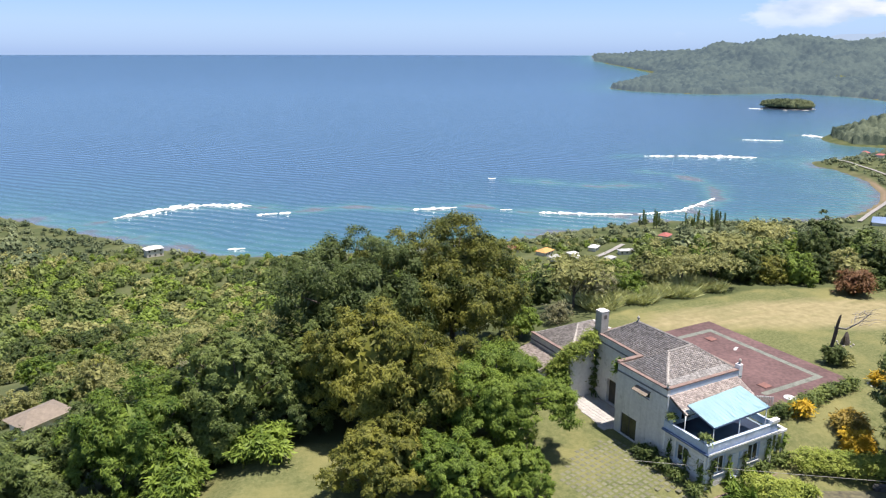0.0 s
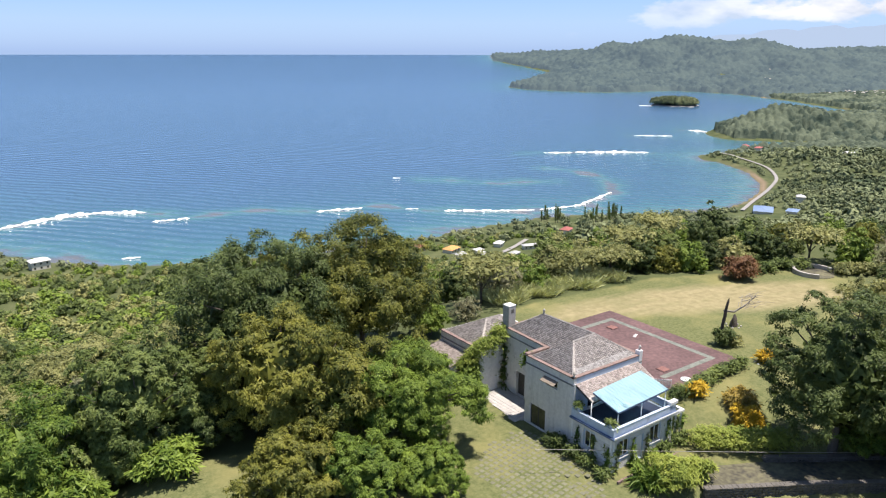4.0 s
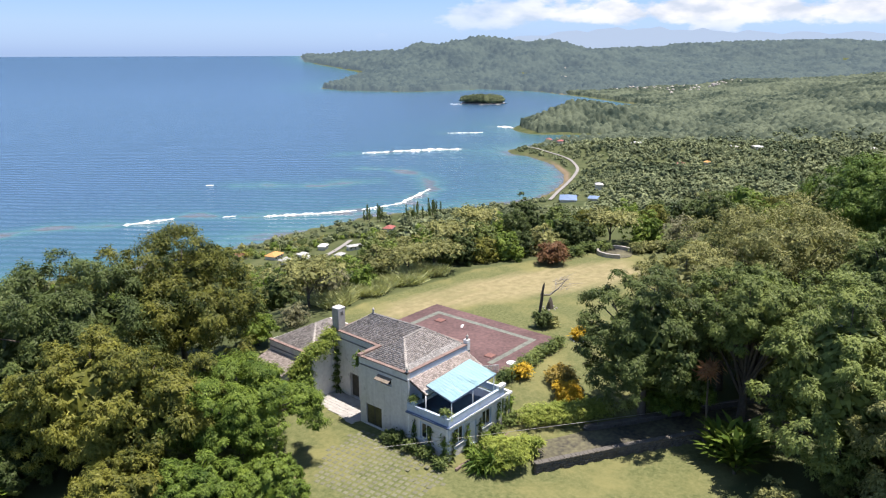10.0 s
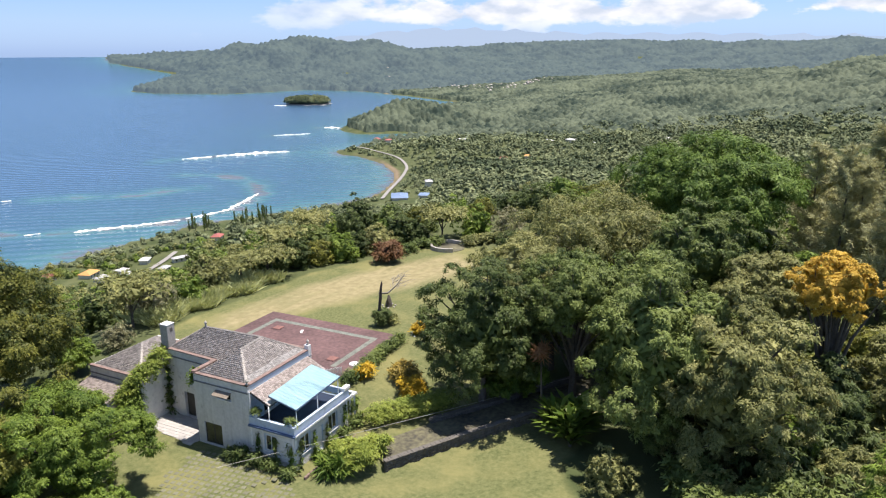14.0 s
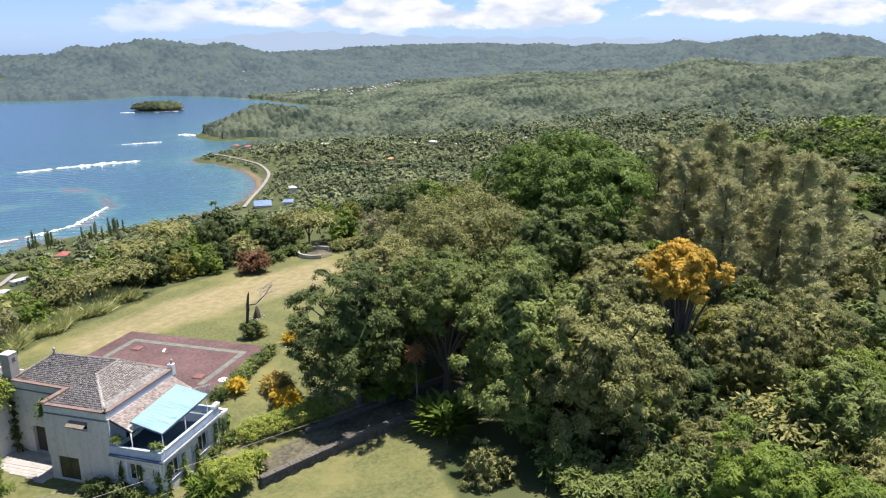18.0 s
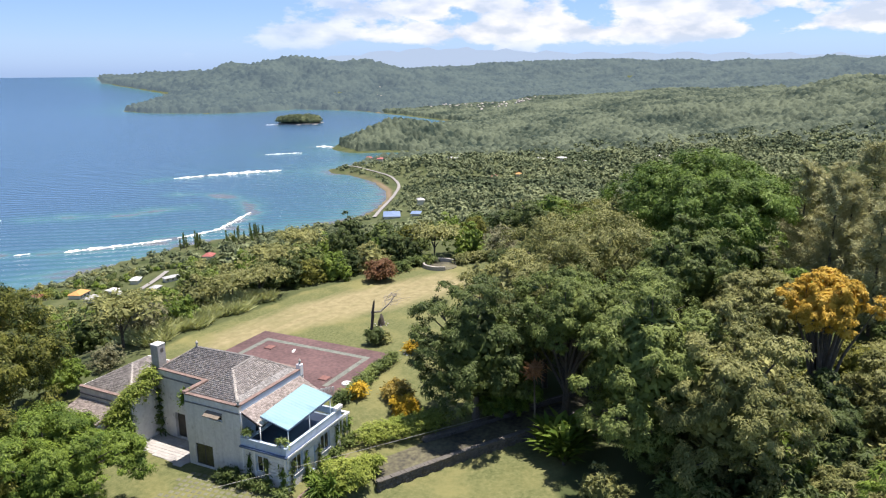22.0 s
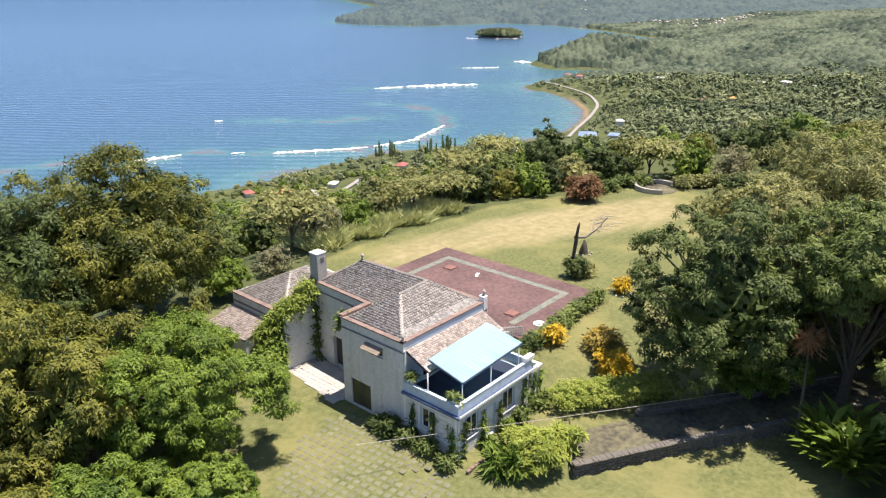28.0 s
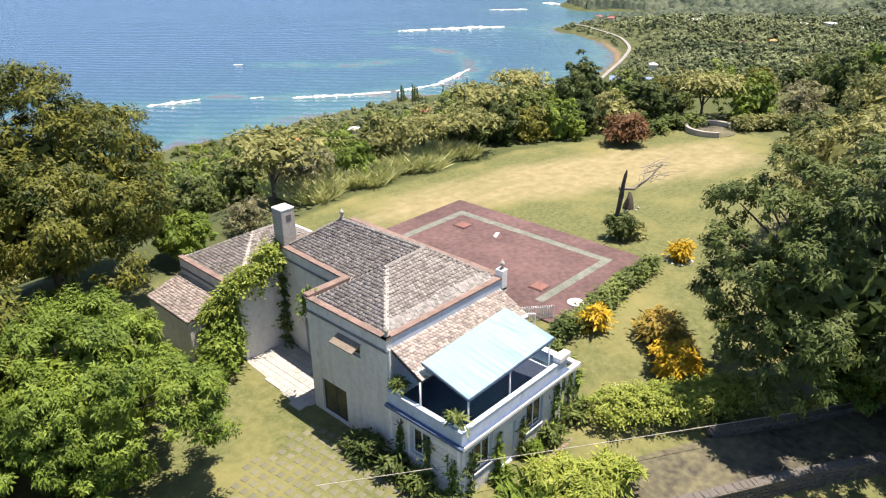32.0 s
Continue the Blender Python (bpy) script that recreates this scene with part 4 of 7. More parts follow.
FINIAL = [(0.13, 0), (0.13, 0.08), (0.07, 0.12), (0.06, 0.18), (0.13, 0.26), (0.15, 0.34), (0.1, 0.43), (0.04, 0.48), (0.02, 0.56)]
for p in ((0.15, 0.15, TOP + 0.1), (8.85, 0.15, TOP + 0.5), (5.8, 10.05, 8.8)):
    part("finial", lathe(bmesh.new(), FINIAL, p), M["concrete"], house, "weathered stone finial", smooth=True)
part("pier", boxed(8.6, -0.06, TOP - 0.9, 9.08, 0.45, TOP + 0.5, bevel=0.03), M["trim"], house)
part("rain_pipe", boxed(0.03, -0.14, 3.7, 0.13, -0.03, 6.5), M["trim"], house)
ch = part("chimney", boxed(3.07, 12.36, 4.0, 4.03, 13.32, 9.3, bevel=0.03), M["concrete"], house, "grey rendered square chimney")
part("chimney_cap", boxed(3.05, 12.34, 9.3, 4.05, 13.34, 9.42, bevel=0.03), M["wall"], ch)
part("flue_slot", boxed(3.4, 12.345, 8.6, 3.75, 12.355, 9.0), M["roof_under"], ch)
# garage door, high window with hood
gd = part("garage_door", frame_bars(FB[0], FB[1], 0.8, 2.85, 0.35, 2.45, -0.12, 0.1, 0.08), M["wood_dark"], house, "olive-stained double garage door")
M["olive_wood"] = material("mossy_olive_wood", (0.085, 0.08, 0.035), 0.85, scale=0.9, amount=0.5, bump=0.2)
for k in range(8):
    u = 0.9 + k * 0.232
    part("board", slab_on(FB[0], FB[1], u, u + 0.222, 0.42, 2.38, -0.15, -0.19), M["olive_wood"], gd)
M["brown_panel"] = material("weathered_plywood", (0.2, 0.165, 0.13), 0.85, scale=1.5, amount=0.3)
bm = bmesh.new()
v = [bm.verts.new(p) for p in ((0.0, 3.65, 5.98), (0.0, 1.9, 5.98), (-0.62, 1.9, 5.72), (-0.62, 3.65, 5.72), (0.0, 3.65, 5.92), (0.0, 1.9, 5.92), (-0.62, 1.9, 5.66), (-0.62, 3.65, 5.66))]
for f in ((0, 1, 2, 3), (7, 6, 5, 4), (3, 2, 6, 7), (0, 3, 7, 4), (2, 1, 5, 6)):
    bm.faces.new([v[i] for i in f])
part("window_hood", bm, M["brown_panel"], house, "brown plywood hood over a slit window")
window_in(house, FB[0], FB[1], 2.75, 4.2, 5.2, 5.85)
part("door", slab_on(LB0, LB1, 2.12, 3.43, 0.3, 2.88, -0.3, -0.34), M["wood_dark"], house, "dark open doorway with wooden door")
window_in(house, (-0.1, 19.9), (-0.1, 12.98), 5.2, 6.1, 3.6, 4.3)
for u0, u1 in ((1.6, 3.0), (4.4, 5.8), (6.6, 7.8)):
    window_in(house, (0.35, 0), (9.0, 0), u0, u1, 3.6, 5.4)
window_in(house, (9.0, 0.35), (9.0, 11.0), 2.0, 3.2, 3.6, 5.4)

# balcony wing
WL = [(0.0, -0.02), (0.0, -4.75), (7.9, -4.75), (7.9, -0.02)]
left_open = [(1.55, 2.75, 1.35, 2.85)]
front_open = [(0.9, 2.1, 1.3, 2.85), (4.9, 6.2, 1.3, 2.9), (3.05, 3.95, 0.35, 2.6)]
part("wall", wall_panel(WL[0], WL[1], -0.6, 3.5, 0.25, left_open), M["wall_blue"], house)
part("wall", wall_panel((0.25, -4.75), (7.9, -4.75), -0.6, 3.5, 0.25, [(a - 0.25, b - 0.25, c, d) for a, b, c, d in front_open]), M["wall_blue"], house)
part("wall", wall_panel((7.9, -4.5), (7.9, -0.02), -0.6, 3.5, 0.25, [(1.5, 2.7, 1.3, 2.8)]), M["wall_blue"], house)
window_in(house, WL[0], WL[1], *left_open[0])
window_in(house, WL[1], WL[2], *front_open[0])
window_in(house, WL[1], WL[2], *front_open[1])
window_in(house, (7.9, -4.5), (7.9, -0.02), 1.5, 2.7, 1.3, 2.8)
dr = part("door", slab_on(WL[1], WL[2], 3.05, 3.95, 0.35, 2.6, -0.1, -0.15), M["trim"], house, "white panelled side door")
for z in (0.55, 1.55):
    part("door_panel", slab_on(WL[1], WL[2], 3.2, 3.8, z, z + 0.8, -0.08, -0.1), M["trim"], dr)
M["clap"] = material("flaking_white_clapboard", (0.6, 0.6, 0.6), 0.75, scale=1.6, amount=0.25, random_amount=0.3, bump=0.15)
for p0, p1, length, opens in ((WL[0], WL[1], 4.73, left_open), (WL[1], WL[2], 7.9, front_open)):
    z = 0.0
    while z < 3.3:
        spans = [(0.02, length)]
        for a, b, c, d in opens:
            if c - 0.3 < z < d - 0.05:
                spans = [s for u0, u1 in spans for s in ((u0, min(u1, a - 0.09)), (max(u0, b + 0.09), u1)) if s[1] - s[0] > 0.1]
        for u0, u1 in spans:
            part("clapboard", slab_on(p0, p1, u0, u1, z, z + 0.31, 0.045, 0.004), M["clap"], house)
        z += 0.335
    for u in (0.02, length - 0.2) if p0 == WL[1] else (0.02, length - 0.2, 1.3):
        part("corner_post", slab_on(p0, p1, u, u + 0.16, -0.4, 3.4, 0.07, 0.047), M["trim"], house)
part("cornice", prism(bmesh.new(), [(-0.32, 0.0), (-0.32, -5.08), (8.3, -5.08), (8.3, -4.72), (0.05, -4.72), (0.05, 0.0)], 3.42, 3.56), M["navy"], house, "dark blue painted cornice ledge")
part("cornice_edge", boxed(-0.3, -5.14, 3.5, 8.34, -5.085, 3.66), M["trim"], house, "white cornice edge")
part("deck", boxed(0.05, -4.6, 3.3, 7.9, -0.03, 3.48), M["deck"], house, "dark blue balcony deck")
for ring in ([(-0.12, -0.03), (-0.12, -4.87), (0.1, -4.87), (0.1, -0.03)], [(0.1, -4.87), (8.1, -4.87), (8.1, -4.65), (0.1, -4.65)], [(7.88, -4.65), (8.1, -4.65), (8.1, -0.03), (7.88, -0.03)]):
    part("parapet", prism(bmesh.new(), ring, 3.57, 4.22), M["wall_blue"], house, "pale blue balcony parapet")
for ring in ([(-0.14, -0.03), (-0.14, -4.89), (0.12, -4.89), (0.12, -0.03)], [(0.12, -4.89), (8.12, -4.89), (8.12, -4.63), (0.12, -4.63)]):
    part("parapet_cap", prism(bmesh.new(), ring, 4.22, 4.28), M["wall_blue"], house)
part("parapet_end", boxed(7.3, -4.95, 4.3, 8.3, -4.5, 4.62, bevel=0.03), M["trim"], house)
# canopy: ribbed sheet on a dark frame with posts
CAN = [(0.6, -1.75, 6.28), (0.6, -4.65, 5.62), (6.95, -4.75, 6.0), (6.6, -1.9, 6.78)]
ca, cb, cc, cd = [Vector(p) for p in CAN]
bm = bmesh.new()
steps = 34
rows = []
for i in range(steps + 1):
    t = i / steps
    wob = 0.018 * (i % 2)
    rows.append([bm.verts.new(ca.lerp(cd, t) + Vector((0, 0, wob))), bm.verts.new(cb.lerp(cc, t) + Vector((0, 0, wob)))])
for a, b in zip(rows, rows[1:]):
    bm.faces.new((a[0], a[1], b[1], b[0]))
bmesh.ops.solidify(bm, geom=bm.faces[:], thickness=0.012)
can = part("canopy", bm, M["metal_blue"], house, "pale blue ribbed metal canopy")
for p, q in ((ca, cb), (cb, cc), (cc, cd), (cd, ca), (ca.lerp(cd, 0.5), cb.lerp(cc, 0.5))):
    d = (q - p).normalized()
    sd = d.cross(Vector((0, 0, 1))).normalized() * 0.035
    bm = bmesh.new()
    vv = [bm.verts.new(x + o) for x in (p, q) for o in (-sd + Vector((0, 0, -0.03)), sd + Vector((0, 0, -0.03)), sd + Vector((0, 0, -0.14)), -sd + Vector((0, 0, -0.14)))]
    for f in ((0, 1, 5, 4), (1, 2, 6, 5), (2, 3, 7, 6), (3, 0, 4, 7), (3, 2, 1, 0), (4, 5, 6, 7)):
        bm.faces.new([vv[i] for i in f])
    part("frame_bar", bm, M["navy"], can)
for x, y, z1 in ((0.1, -2.1, 5.55), (0.75, -4.5, 5.5), (3.7, -4.55, 5.65), (6.8, -4.6, 5.85)):
    part("post", lathe(bmesh.new(), [(0.05, 0), (0.045, z1 - 3.5)], (x, y, 3.5), 8), M["trim"], house, "thin white canopy post", smooth=True)
# vine-covered porch posts beyond the wing
for x, y in ((8.5, -4.7), (9.4, -4.6), (9.5, -3.0)):
    part("porch_post", lathe(bmesh.new(), [(0.13, 0), (0.11, 0.1), (0.09, 0.15), (0.085, 2.6), (0.13, 2.7)], (x, y, 0.35), 10), M["trim"], house)
part("porch_beam", boxed(7.95, -4.82, 3.05, 9.6, -4.55, 3.25), M["trim"], house)
part("porch_beam", boxed(9.3, -4.5, 3.05, 9.6, -1.0, 3.25), M["trim"], house)
part("plinth", boxed(8.0, -4.95, -0.3, 9.75, -2.6, 0.35), M["concrete"], house)

# ---- round the house ----
def pot(x, y, z, s, mat, seed, leaf="leaf_mid"):
    t = thing("plant_pot", (x, y, z), 0, "pale potted plant standing on the balcony parapet", "plant pot", "pots on the balcony")
    part("pot", lathe(bmesh.new(), [(0.12 * s, 0), (0.15 * s, 0.05 * s), (0.2 * s, 0.3 * s), (0.22 * s, 0.34 * s), (0.19 * s, 0.35 * s)], (0, 0, 0)), M[mat], t, smooth=True)
    v, f = leaf_cloud(np.random.RandomState(seed), [(0, 0, 0.55 * s, 0.3 * s, 0.3 * s, 0.25 * s)], 60, 0.16 * s, long=1.8)
    part("leaves", arrays("leaves", v, f), M[leaf], t)
    return t


pending_pots = [(0.0, -0.75, 4.3, 1.0, "wall_blue", 1), (0.05, -4.4, 4.3, 1.0, "wall_blue", 2)]

court = part("court", boxed(14.4, 0.2, 0.7, 27.2, 19.7, 1.6, bevel=0.04), M["court"])
tagged(court, "faded red painted court slab with green border lines", "court", kind="structure")
for name, x0, y0, x1, y1 in (("border_line", 24.5, 2.4, 25.2, 17.7), ("border_line", 16.2, 2.4, 24.5, 3.05), ("border_line", 16.2, 17.0, 24.5, 17.7)):
    part(name, boxed(x0, y0, 1.56, x1, y1, 1.606), M["court_green"], court, "worn green border line")
M["hatch"] = material("red_hatch", (0.2, 0.095, 0.08), 0.85, scale=1, amount=0.25)
for x, y in ((17.9, 3.9), (22.7, 15.3)):
    h = thing("hatch_cover", (x, y, 1.606), 0, "low red concrete hatch cover lying on the court", "hatch", "hatches on the court")
    part("slab", boxed(-0.5, -0.5, 0, 0.5, 0.5, 0.1, bevel=0.02), M["hatch"], h)
    part("kerb", boxed(-0.58, -0.58, 0, 0.58, 0.58, 0.05), M["court"], h)
h = thing("paper_scrap", (23.0, 11.9, 1.61), 25, "pale flattened scrap lying on the red court", "scrap")
bm = bmesh.new()
for k in range(5):
    box(bm, -0.5 + k * 0.2, -0.12 + 0.04 * (k % 2), 0.0, -0.3 + k * 0.2, 0.14 + 0.05 * (k % 3), 0.02 + 0.012 * (k % 2))
part("sheet", bm, M["trim"], h)
ped = thing("pedestal", (16.3, -0.1, 1.5), 0, "white round stone pedestal table at the court corner", "pedestal")
part("column", lathe(bmesh.new(), [(0.3, 0), (0.3, 0.1), (0.18, 0.16), (0.2, 0.8), (0.28, 0.86)], (0, 0, 0), 16), M["trim"], ped, smooth=True)
part("top", lathe(bmesh.new(), [(0.52, 0.86), (0.55, 0.9), (0.55, 1.0), (0.5, 1.03)], (0, 0, 0), 20), M["trim"], ped)
part("base", boxed(-0.5, -0.5, -0.1, 0.5, 0.5, 0.06, bevel=0.02), M["court"], ped)


def picket_fence(p0, p1, z, height=0.95, gap=0.14):
    n = int(math.hypot(p1[0] - p0[0], p1[1] - p0[1]) / gap)
    t = thing("picket_fence", (0, 0, 0), 0, "white painted picket fence beside the court", "fence")
    for k in range(n + 1):
        u = k / n
        x, y = p0[0] + (p1[0] - p0[0]) * u, p0[1] + (p1[1] - p0[1]) * u
        part("picket", boxed(x - 0.03, y - 0.03, z, x + 0.03, y + 0.03, z + height), M["trim"], t)
    for zz in (0.25, 0.8):
        part("rail", slab_on(p0, p1, 0, math.hypot(p1[0] - p0[0], p1[1] - p0[1]), z + zz, z + zz + 0.07, 0.05, 0.032), M["trim"], t)


picket_fence((13.0, 2.4), (15.0, 0.7), 1.55)
st = thing("stair", (0, 0, 0), 0, "white outdoor stair from the house to the court", "stair")
for k in range(8):
    part("tread", boxed(9.1 + k * 0.5, 0.9, 3.2 - k * 0.2 - 0.12, 9.65 + k * 0.5, 2.1, 3.2 - k * 0.2), M["concrete"], st)
for y in (0.85, 2.1):
    v = [(9.1, y, 4.1), (13.2, y, 2.5)]
    bm = bmesh.new()
    vv = [bm.verts.new((x, yy, zz)) for x, _, z in v for yy, zz in ((y - 0.05, z), (y + 0.05, z), (y + 0.05, z + 0.12), (y - 0.05, z + 0.12))]
    for f in ((0, 1, 5, 4), (1, 2, 6, 5), (2, 3, 7, 6), (3, 0, 4, 7), (3, 2, 1, 0), (4, 5, 6, 7)):
        bm.faces.new([vv[i] for i in f])
    part("handrail", bm, M["trim"], st)
    for k in range(5):
        x = 9.2 + k
        part("baluster", boxed(x - 0.04, y - 0.04, 2.9 - (x - 9.1) * 0.39, x + 0.04, y + 0.04, 4.1 - (x - 9.1) * 0.39), M["trim"], st)
    part("stringer", prism(bmesh.new(), [(9.05, y - 0.04), (13.2, y - 0.04), (13.2, y + 0.04), (9.05, y + 0.04)], 1.2, 1.62), M["wall"], st)

# ---- drive, walls and paving ----
def line_length(line):
    return sum(math.hypot(b[0] - a[0], b[1] - a[1]) for a, b in zip(line, line[1:]))


def on_line(line, s):
    for a, b in zip(line, line[1:]):
        d = math.hypot(b[0] - a[0], b[1] - a[1])
        if s <= d or b == line[-1]:
            return a[0] + (b[0] - a[0]) * s / d, a[1] + (b[1] - a[1]) * s / d, math.atan2(b[1] - a[1], b[0] - a[0])
        s -= d


bm = bmesh.new()
rows = []
for k in range(41):
    t = k / 40
    x0, y0, _ = on_line(WALL_NEAR[1:], t * line_length(WALL_NEAR[1:]))
    x1, y1, _ = on_line(WALL_FAR, t * line_length(WALL_FAR))
    rows.append([bm.verts.new((x0 + (x1 - x0) * u, y0 + (y1 - y0) * u, 0.06 + 0.02 * math.sin(u * 3.14))) for u in (0.03, 0.25, 0.5, 0.75, 0.99)])
for a, b in zip(rows, rows[1:]):
    for i in range(4):
        bm.faces.new((a[i], b[i], b[i + 1], a[i + 1]))
drive = part("drive", bm, M["asphalt"])
tagged(drive, "worn grey asphalt drive with moss at the edges", "drive", kind="structure")


M["wall_coping"] = material("mossy_coping", (0.11, 0.1, 0.085), 0.95, scale=1.5, amount=0.4, bump=0.3)


def rubble_wall(line, height, base, thick, label, seed, limit=150):
    """A wall of uneven stones with a coping; stones are parts up to a number, the rest is joined."""
    rng = np.random.RandomState(seed)
    t = thing("stone_wall", (0, 0, 0), 0, label, "wall", "walls along the drive")
    total = line_length(line)
    stones = []
    for _ in range(5):
        bm = bmesh.new()
        bmesh.ops.create_cube(bm, size=1.0)
        bmesh.ops.bevel(bm, geom=bm.edges[:], offset=0.16, segments=1, affect="EDGES")
        for v in bm.verts:
            v.co += Vector(rng.uniform(-0.07, 0.07, 3))
        me = bpy.data.meshes.new("stone")
        bm.to_mesh(me)
        bm.free()
        me.materials.append(M["stone"])
        stones.append(me)
    core = bmesh.new()
    n = max(4, int(total / 1.5))
    prev = None
    for k in range(n + 1):
        x, y, a = on_line(line, total * k / n * 0.9999)
        ox, oy = -math.sin(a) * (thick / 2 - 0.06), math.cos(a) * (thick / 2 - 0.06)
        ring = [core.verts.new(p) for p in ((x - ox, y - oy, base), (x + ox, y + oy, base), (x + ox, y + oy, base + height - 0.06), (x - ox, y - oy, base + height - 0.06))]
        if prev:
            for i in range(4):
                core.faces.new((prev[i], prev[(i + 1) % 4], ring[(i + 1) % 4], ring[i]))
        prev = ring
    part("core", core, M["stone"], t)
    count, V, F = 0, [], []
    z = base
    while z < base + height - 0.1:
        h = rng.uniform(0.17, 0.26)
        s = rng.uniform(0, 0.3)
        while s < total:
            w = rng.uniform(0.25, 0.5)
            x, y, a = on_line(line, s)
            m = pose(x, y, z + h / 2, rng.uniform(-4, 4), rng.uniform(-4, 4), math.degrees(a)) @ Matrix.Diagonal((w * 0.97, thick * rng.uniform(0.95, 1.08), h * 0.97, 1))
            me = stones[rng.randint(5)]
            if count < limit and s < 22:
                ob = new("stone", me)
                ob.matrix_basis = m
                ob.parent = t
                count += 1
            else:
                b = len(V)
                V += [tuple(m @ v.co) for v in me.vertices]
                F += [[b + i for i in f.vertices] for f in me.polygons]
            s += w
        z += h
    if V:
        me = bpy.data.meshes.new("stones")
        me.from_pydata(V, [], F)
        part("stones", me, M["stone"], t, kind="stuff")
    cap = bmesh.new()
    s = 0.0
    while s < total - 0.2:
        x, y, a = on_line(line, s + 0.45)
        w = 0.9
        c, sn = math.cos(a), math.sin(a)
        ring = [(x + c * du - sn * dv, y + sn * du + c * dv) for du, dv in ((-w / 2, -thick * 0.58), (w / 2 - 0.02, -thick * 0.58), (w / 2 - 0.02, thick * 0.58), (-w / 2, thick * 0.58))]
        prism(cap, ring, base + height - 0.04, base + height + 0.06)
        s += w
    part("coping", cap, M["wall_coping"], t, "grey mossy coping")
    return t


rubble_wall(WALL_NEAR[1:], 1.2, -0.85, 0.5, "low dark rubble stone wall below the drive", 1, 240)
rubble_wall(WALL_FAR[1:], 0.6, -0.1, 0.45, "low rubble kerb wall along the drive's upper side", 2, 100)
# step kerbs by the wing
for k, (x0, y0, x1, y1) in enumerate(((8.3, -5.9, 9.9, -5.55), (8.6, -5.5, 10.2, -5.2))):
    stp = thing("garden_step", (0, 0, 0), 0, "red-brown brick garden step beside the hedge", "step", "garden steps")
    bm = bmesh.new()
    for i in range(6):
        xx = x0 + (x1 - x0) * i / 6
        box(bm, xx, y0, 0.0 + 0.18 * k, xx + (x1 - x0) / 6 - 0.02, y1, 0.24 + 0.18 * k, bevel=0.015)
    part("bricks", bm, M["coping"], stp)
edge = thing("bed_edging", (0, 0, 0), 0, "pinkish brick edging of the flower bed below the wing", "edging")
for k in range(26):
    x = -0.6 + k * 0.4
    part("brick", boxed(x, -6.15 + 0.02 * math.sin(k), 0.0, x + 0.37, -5.95 + 0.02 * math.sin(k), 0.26, bevel=0.02), M["coping"], edge)

# grass-joint pavers
pav = thing("paver_forecourt", (0, 0, 0), 0, "mossy concrete grass pavers laid in a grid", "paving", kind="structure")
bm = boxed(-0.21, -0.21, 0, 0.21, 0.21, 0.1, bevel=0.04)
paver = bpy.data.meshes.new("paver")
bm.to_mesh(paver)
bm.free()
M["paver"] = material("mossy_paver", (0.15, 0.15, 0.098), 0.95, scale=1.2, amount=0.3, random_amount=0.6, bump=0.3, bump_scale=20)
paver.materials.append(M["paver"])
FORE = [(-1.3, 5.0), (-2.6, 5.3), (-3.0, 4.6), (-5.2, 5.0), (-14, -1.0), (-9.0, -10.0), (-2.0, -6.2), (-1.4, -4.0), (-1.5, 1.6), (-0.9, 3.0)]
rng = np.random.RandomState(7)
count = 0
for i in range(-30, 6):
    for k in range(-22, 14):
        a = radians(8)
        x, y = i * 0.6 * math.cos(a) - k * 0.6 * math.sin(a), i * 0.6 * math.sin(a) + k * 0.6 * math.cos(a)
        if inside(np.array([x]), np.array([y]), FORE)[0] and count < 300 and x > -9.5 and y > -6.5:
            ob = new("paver", paver)
            ob.matrix_basis = pose(x, y, ground_at(x, y) - 0.082 + rng.uniform(0, 0.012), rng.uniform(-2, 2), rng.uniform(-2, 2), 8 + rng.uniform(-3, 3))
            ob.parent = pav
            count += 1
# pale paving before the recessed door
slabs = thing("door_paving", (0, 0, 0), 0, "pale stone paving before the recessed doorway", "paving", kind="structure")
PAVE = [(-0.9, 6.7), (-0.1, 6.3), (2.75, 6.3), (2.98, 12.85), (-0.2, 12.85), (-0.4, 10.0)]
part("bed", prism(bmesh.new(), PAVE, -0.3, 0.23), M["concrete"], slabs)
for i in range(12):
    for k in range(16):
        x, y = -1.2 + i * 0.42, 6.2 + k * 0.5
        if inside(np.array([x]), np.array([y]), PAVE)[0]:
            part("slab", boxed(x - 0.2, y - 0.24, 0.15, x + 0.2, y + 0.24, 0.25 + 0.008 * ((i * 7 + k * 3) % 3), bevel=0.012), M["paving"], slabs)
for p in pending_pots:
    pot(*p)


# ---- plants near the house ----
def at(az, r):
    return polar(az, r)


def shrub(name, x, y, height, radius, mat, leaves, size, seed, label, category="shrub", group="", lobes=6, z=None, long=1.4, sink=0.1):
    rng = np.random.RandomState(seed)
    z = ground_at(x, y) if z is None else z
    t = thing(name, (x, y, z - sink), 0, label, category, group)
    L = [(0, 0, height * 0.45, radius * 0.75, radius * 0.75, height * 0.45)]
    for k in range(lobes):
        a = k * 2.4 + rng.uniform(-0.5, 0.5)
        f = rng.uniform(0.4, 0.75)
        L.append((math.cos(a) * radius * f, math.sin(a) * radius * f, height * rng.uniform(0.4, 0.78), radius * 0.38, radius * 0.38, height * 0.24))
    paths = [[(0, 0, 0, 0.07), (0.05, 0, height * 0.4, 0.05), (lx * 0.8, ly * 0.8, lz, 0.015)] for lx, ly, lz, *_ in L[1:]]
    v, f = limb_mesh(paths, 5)
    part("stems", arrays("stems", v, f), M["bark"], t)
    v, f = leaf_cloud(rng, L, leaves, size, long=long)
    part("leaves", arrays("leaves", v, f), M[mat], t)
    return t


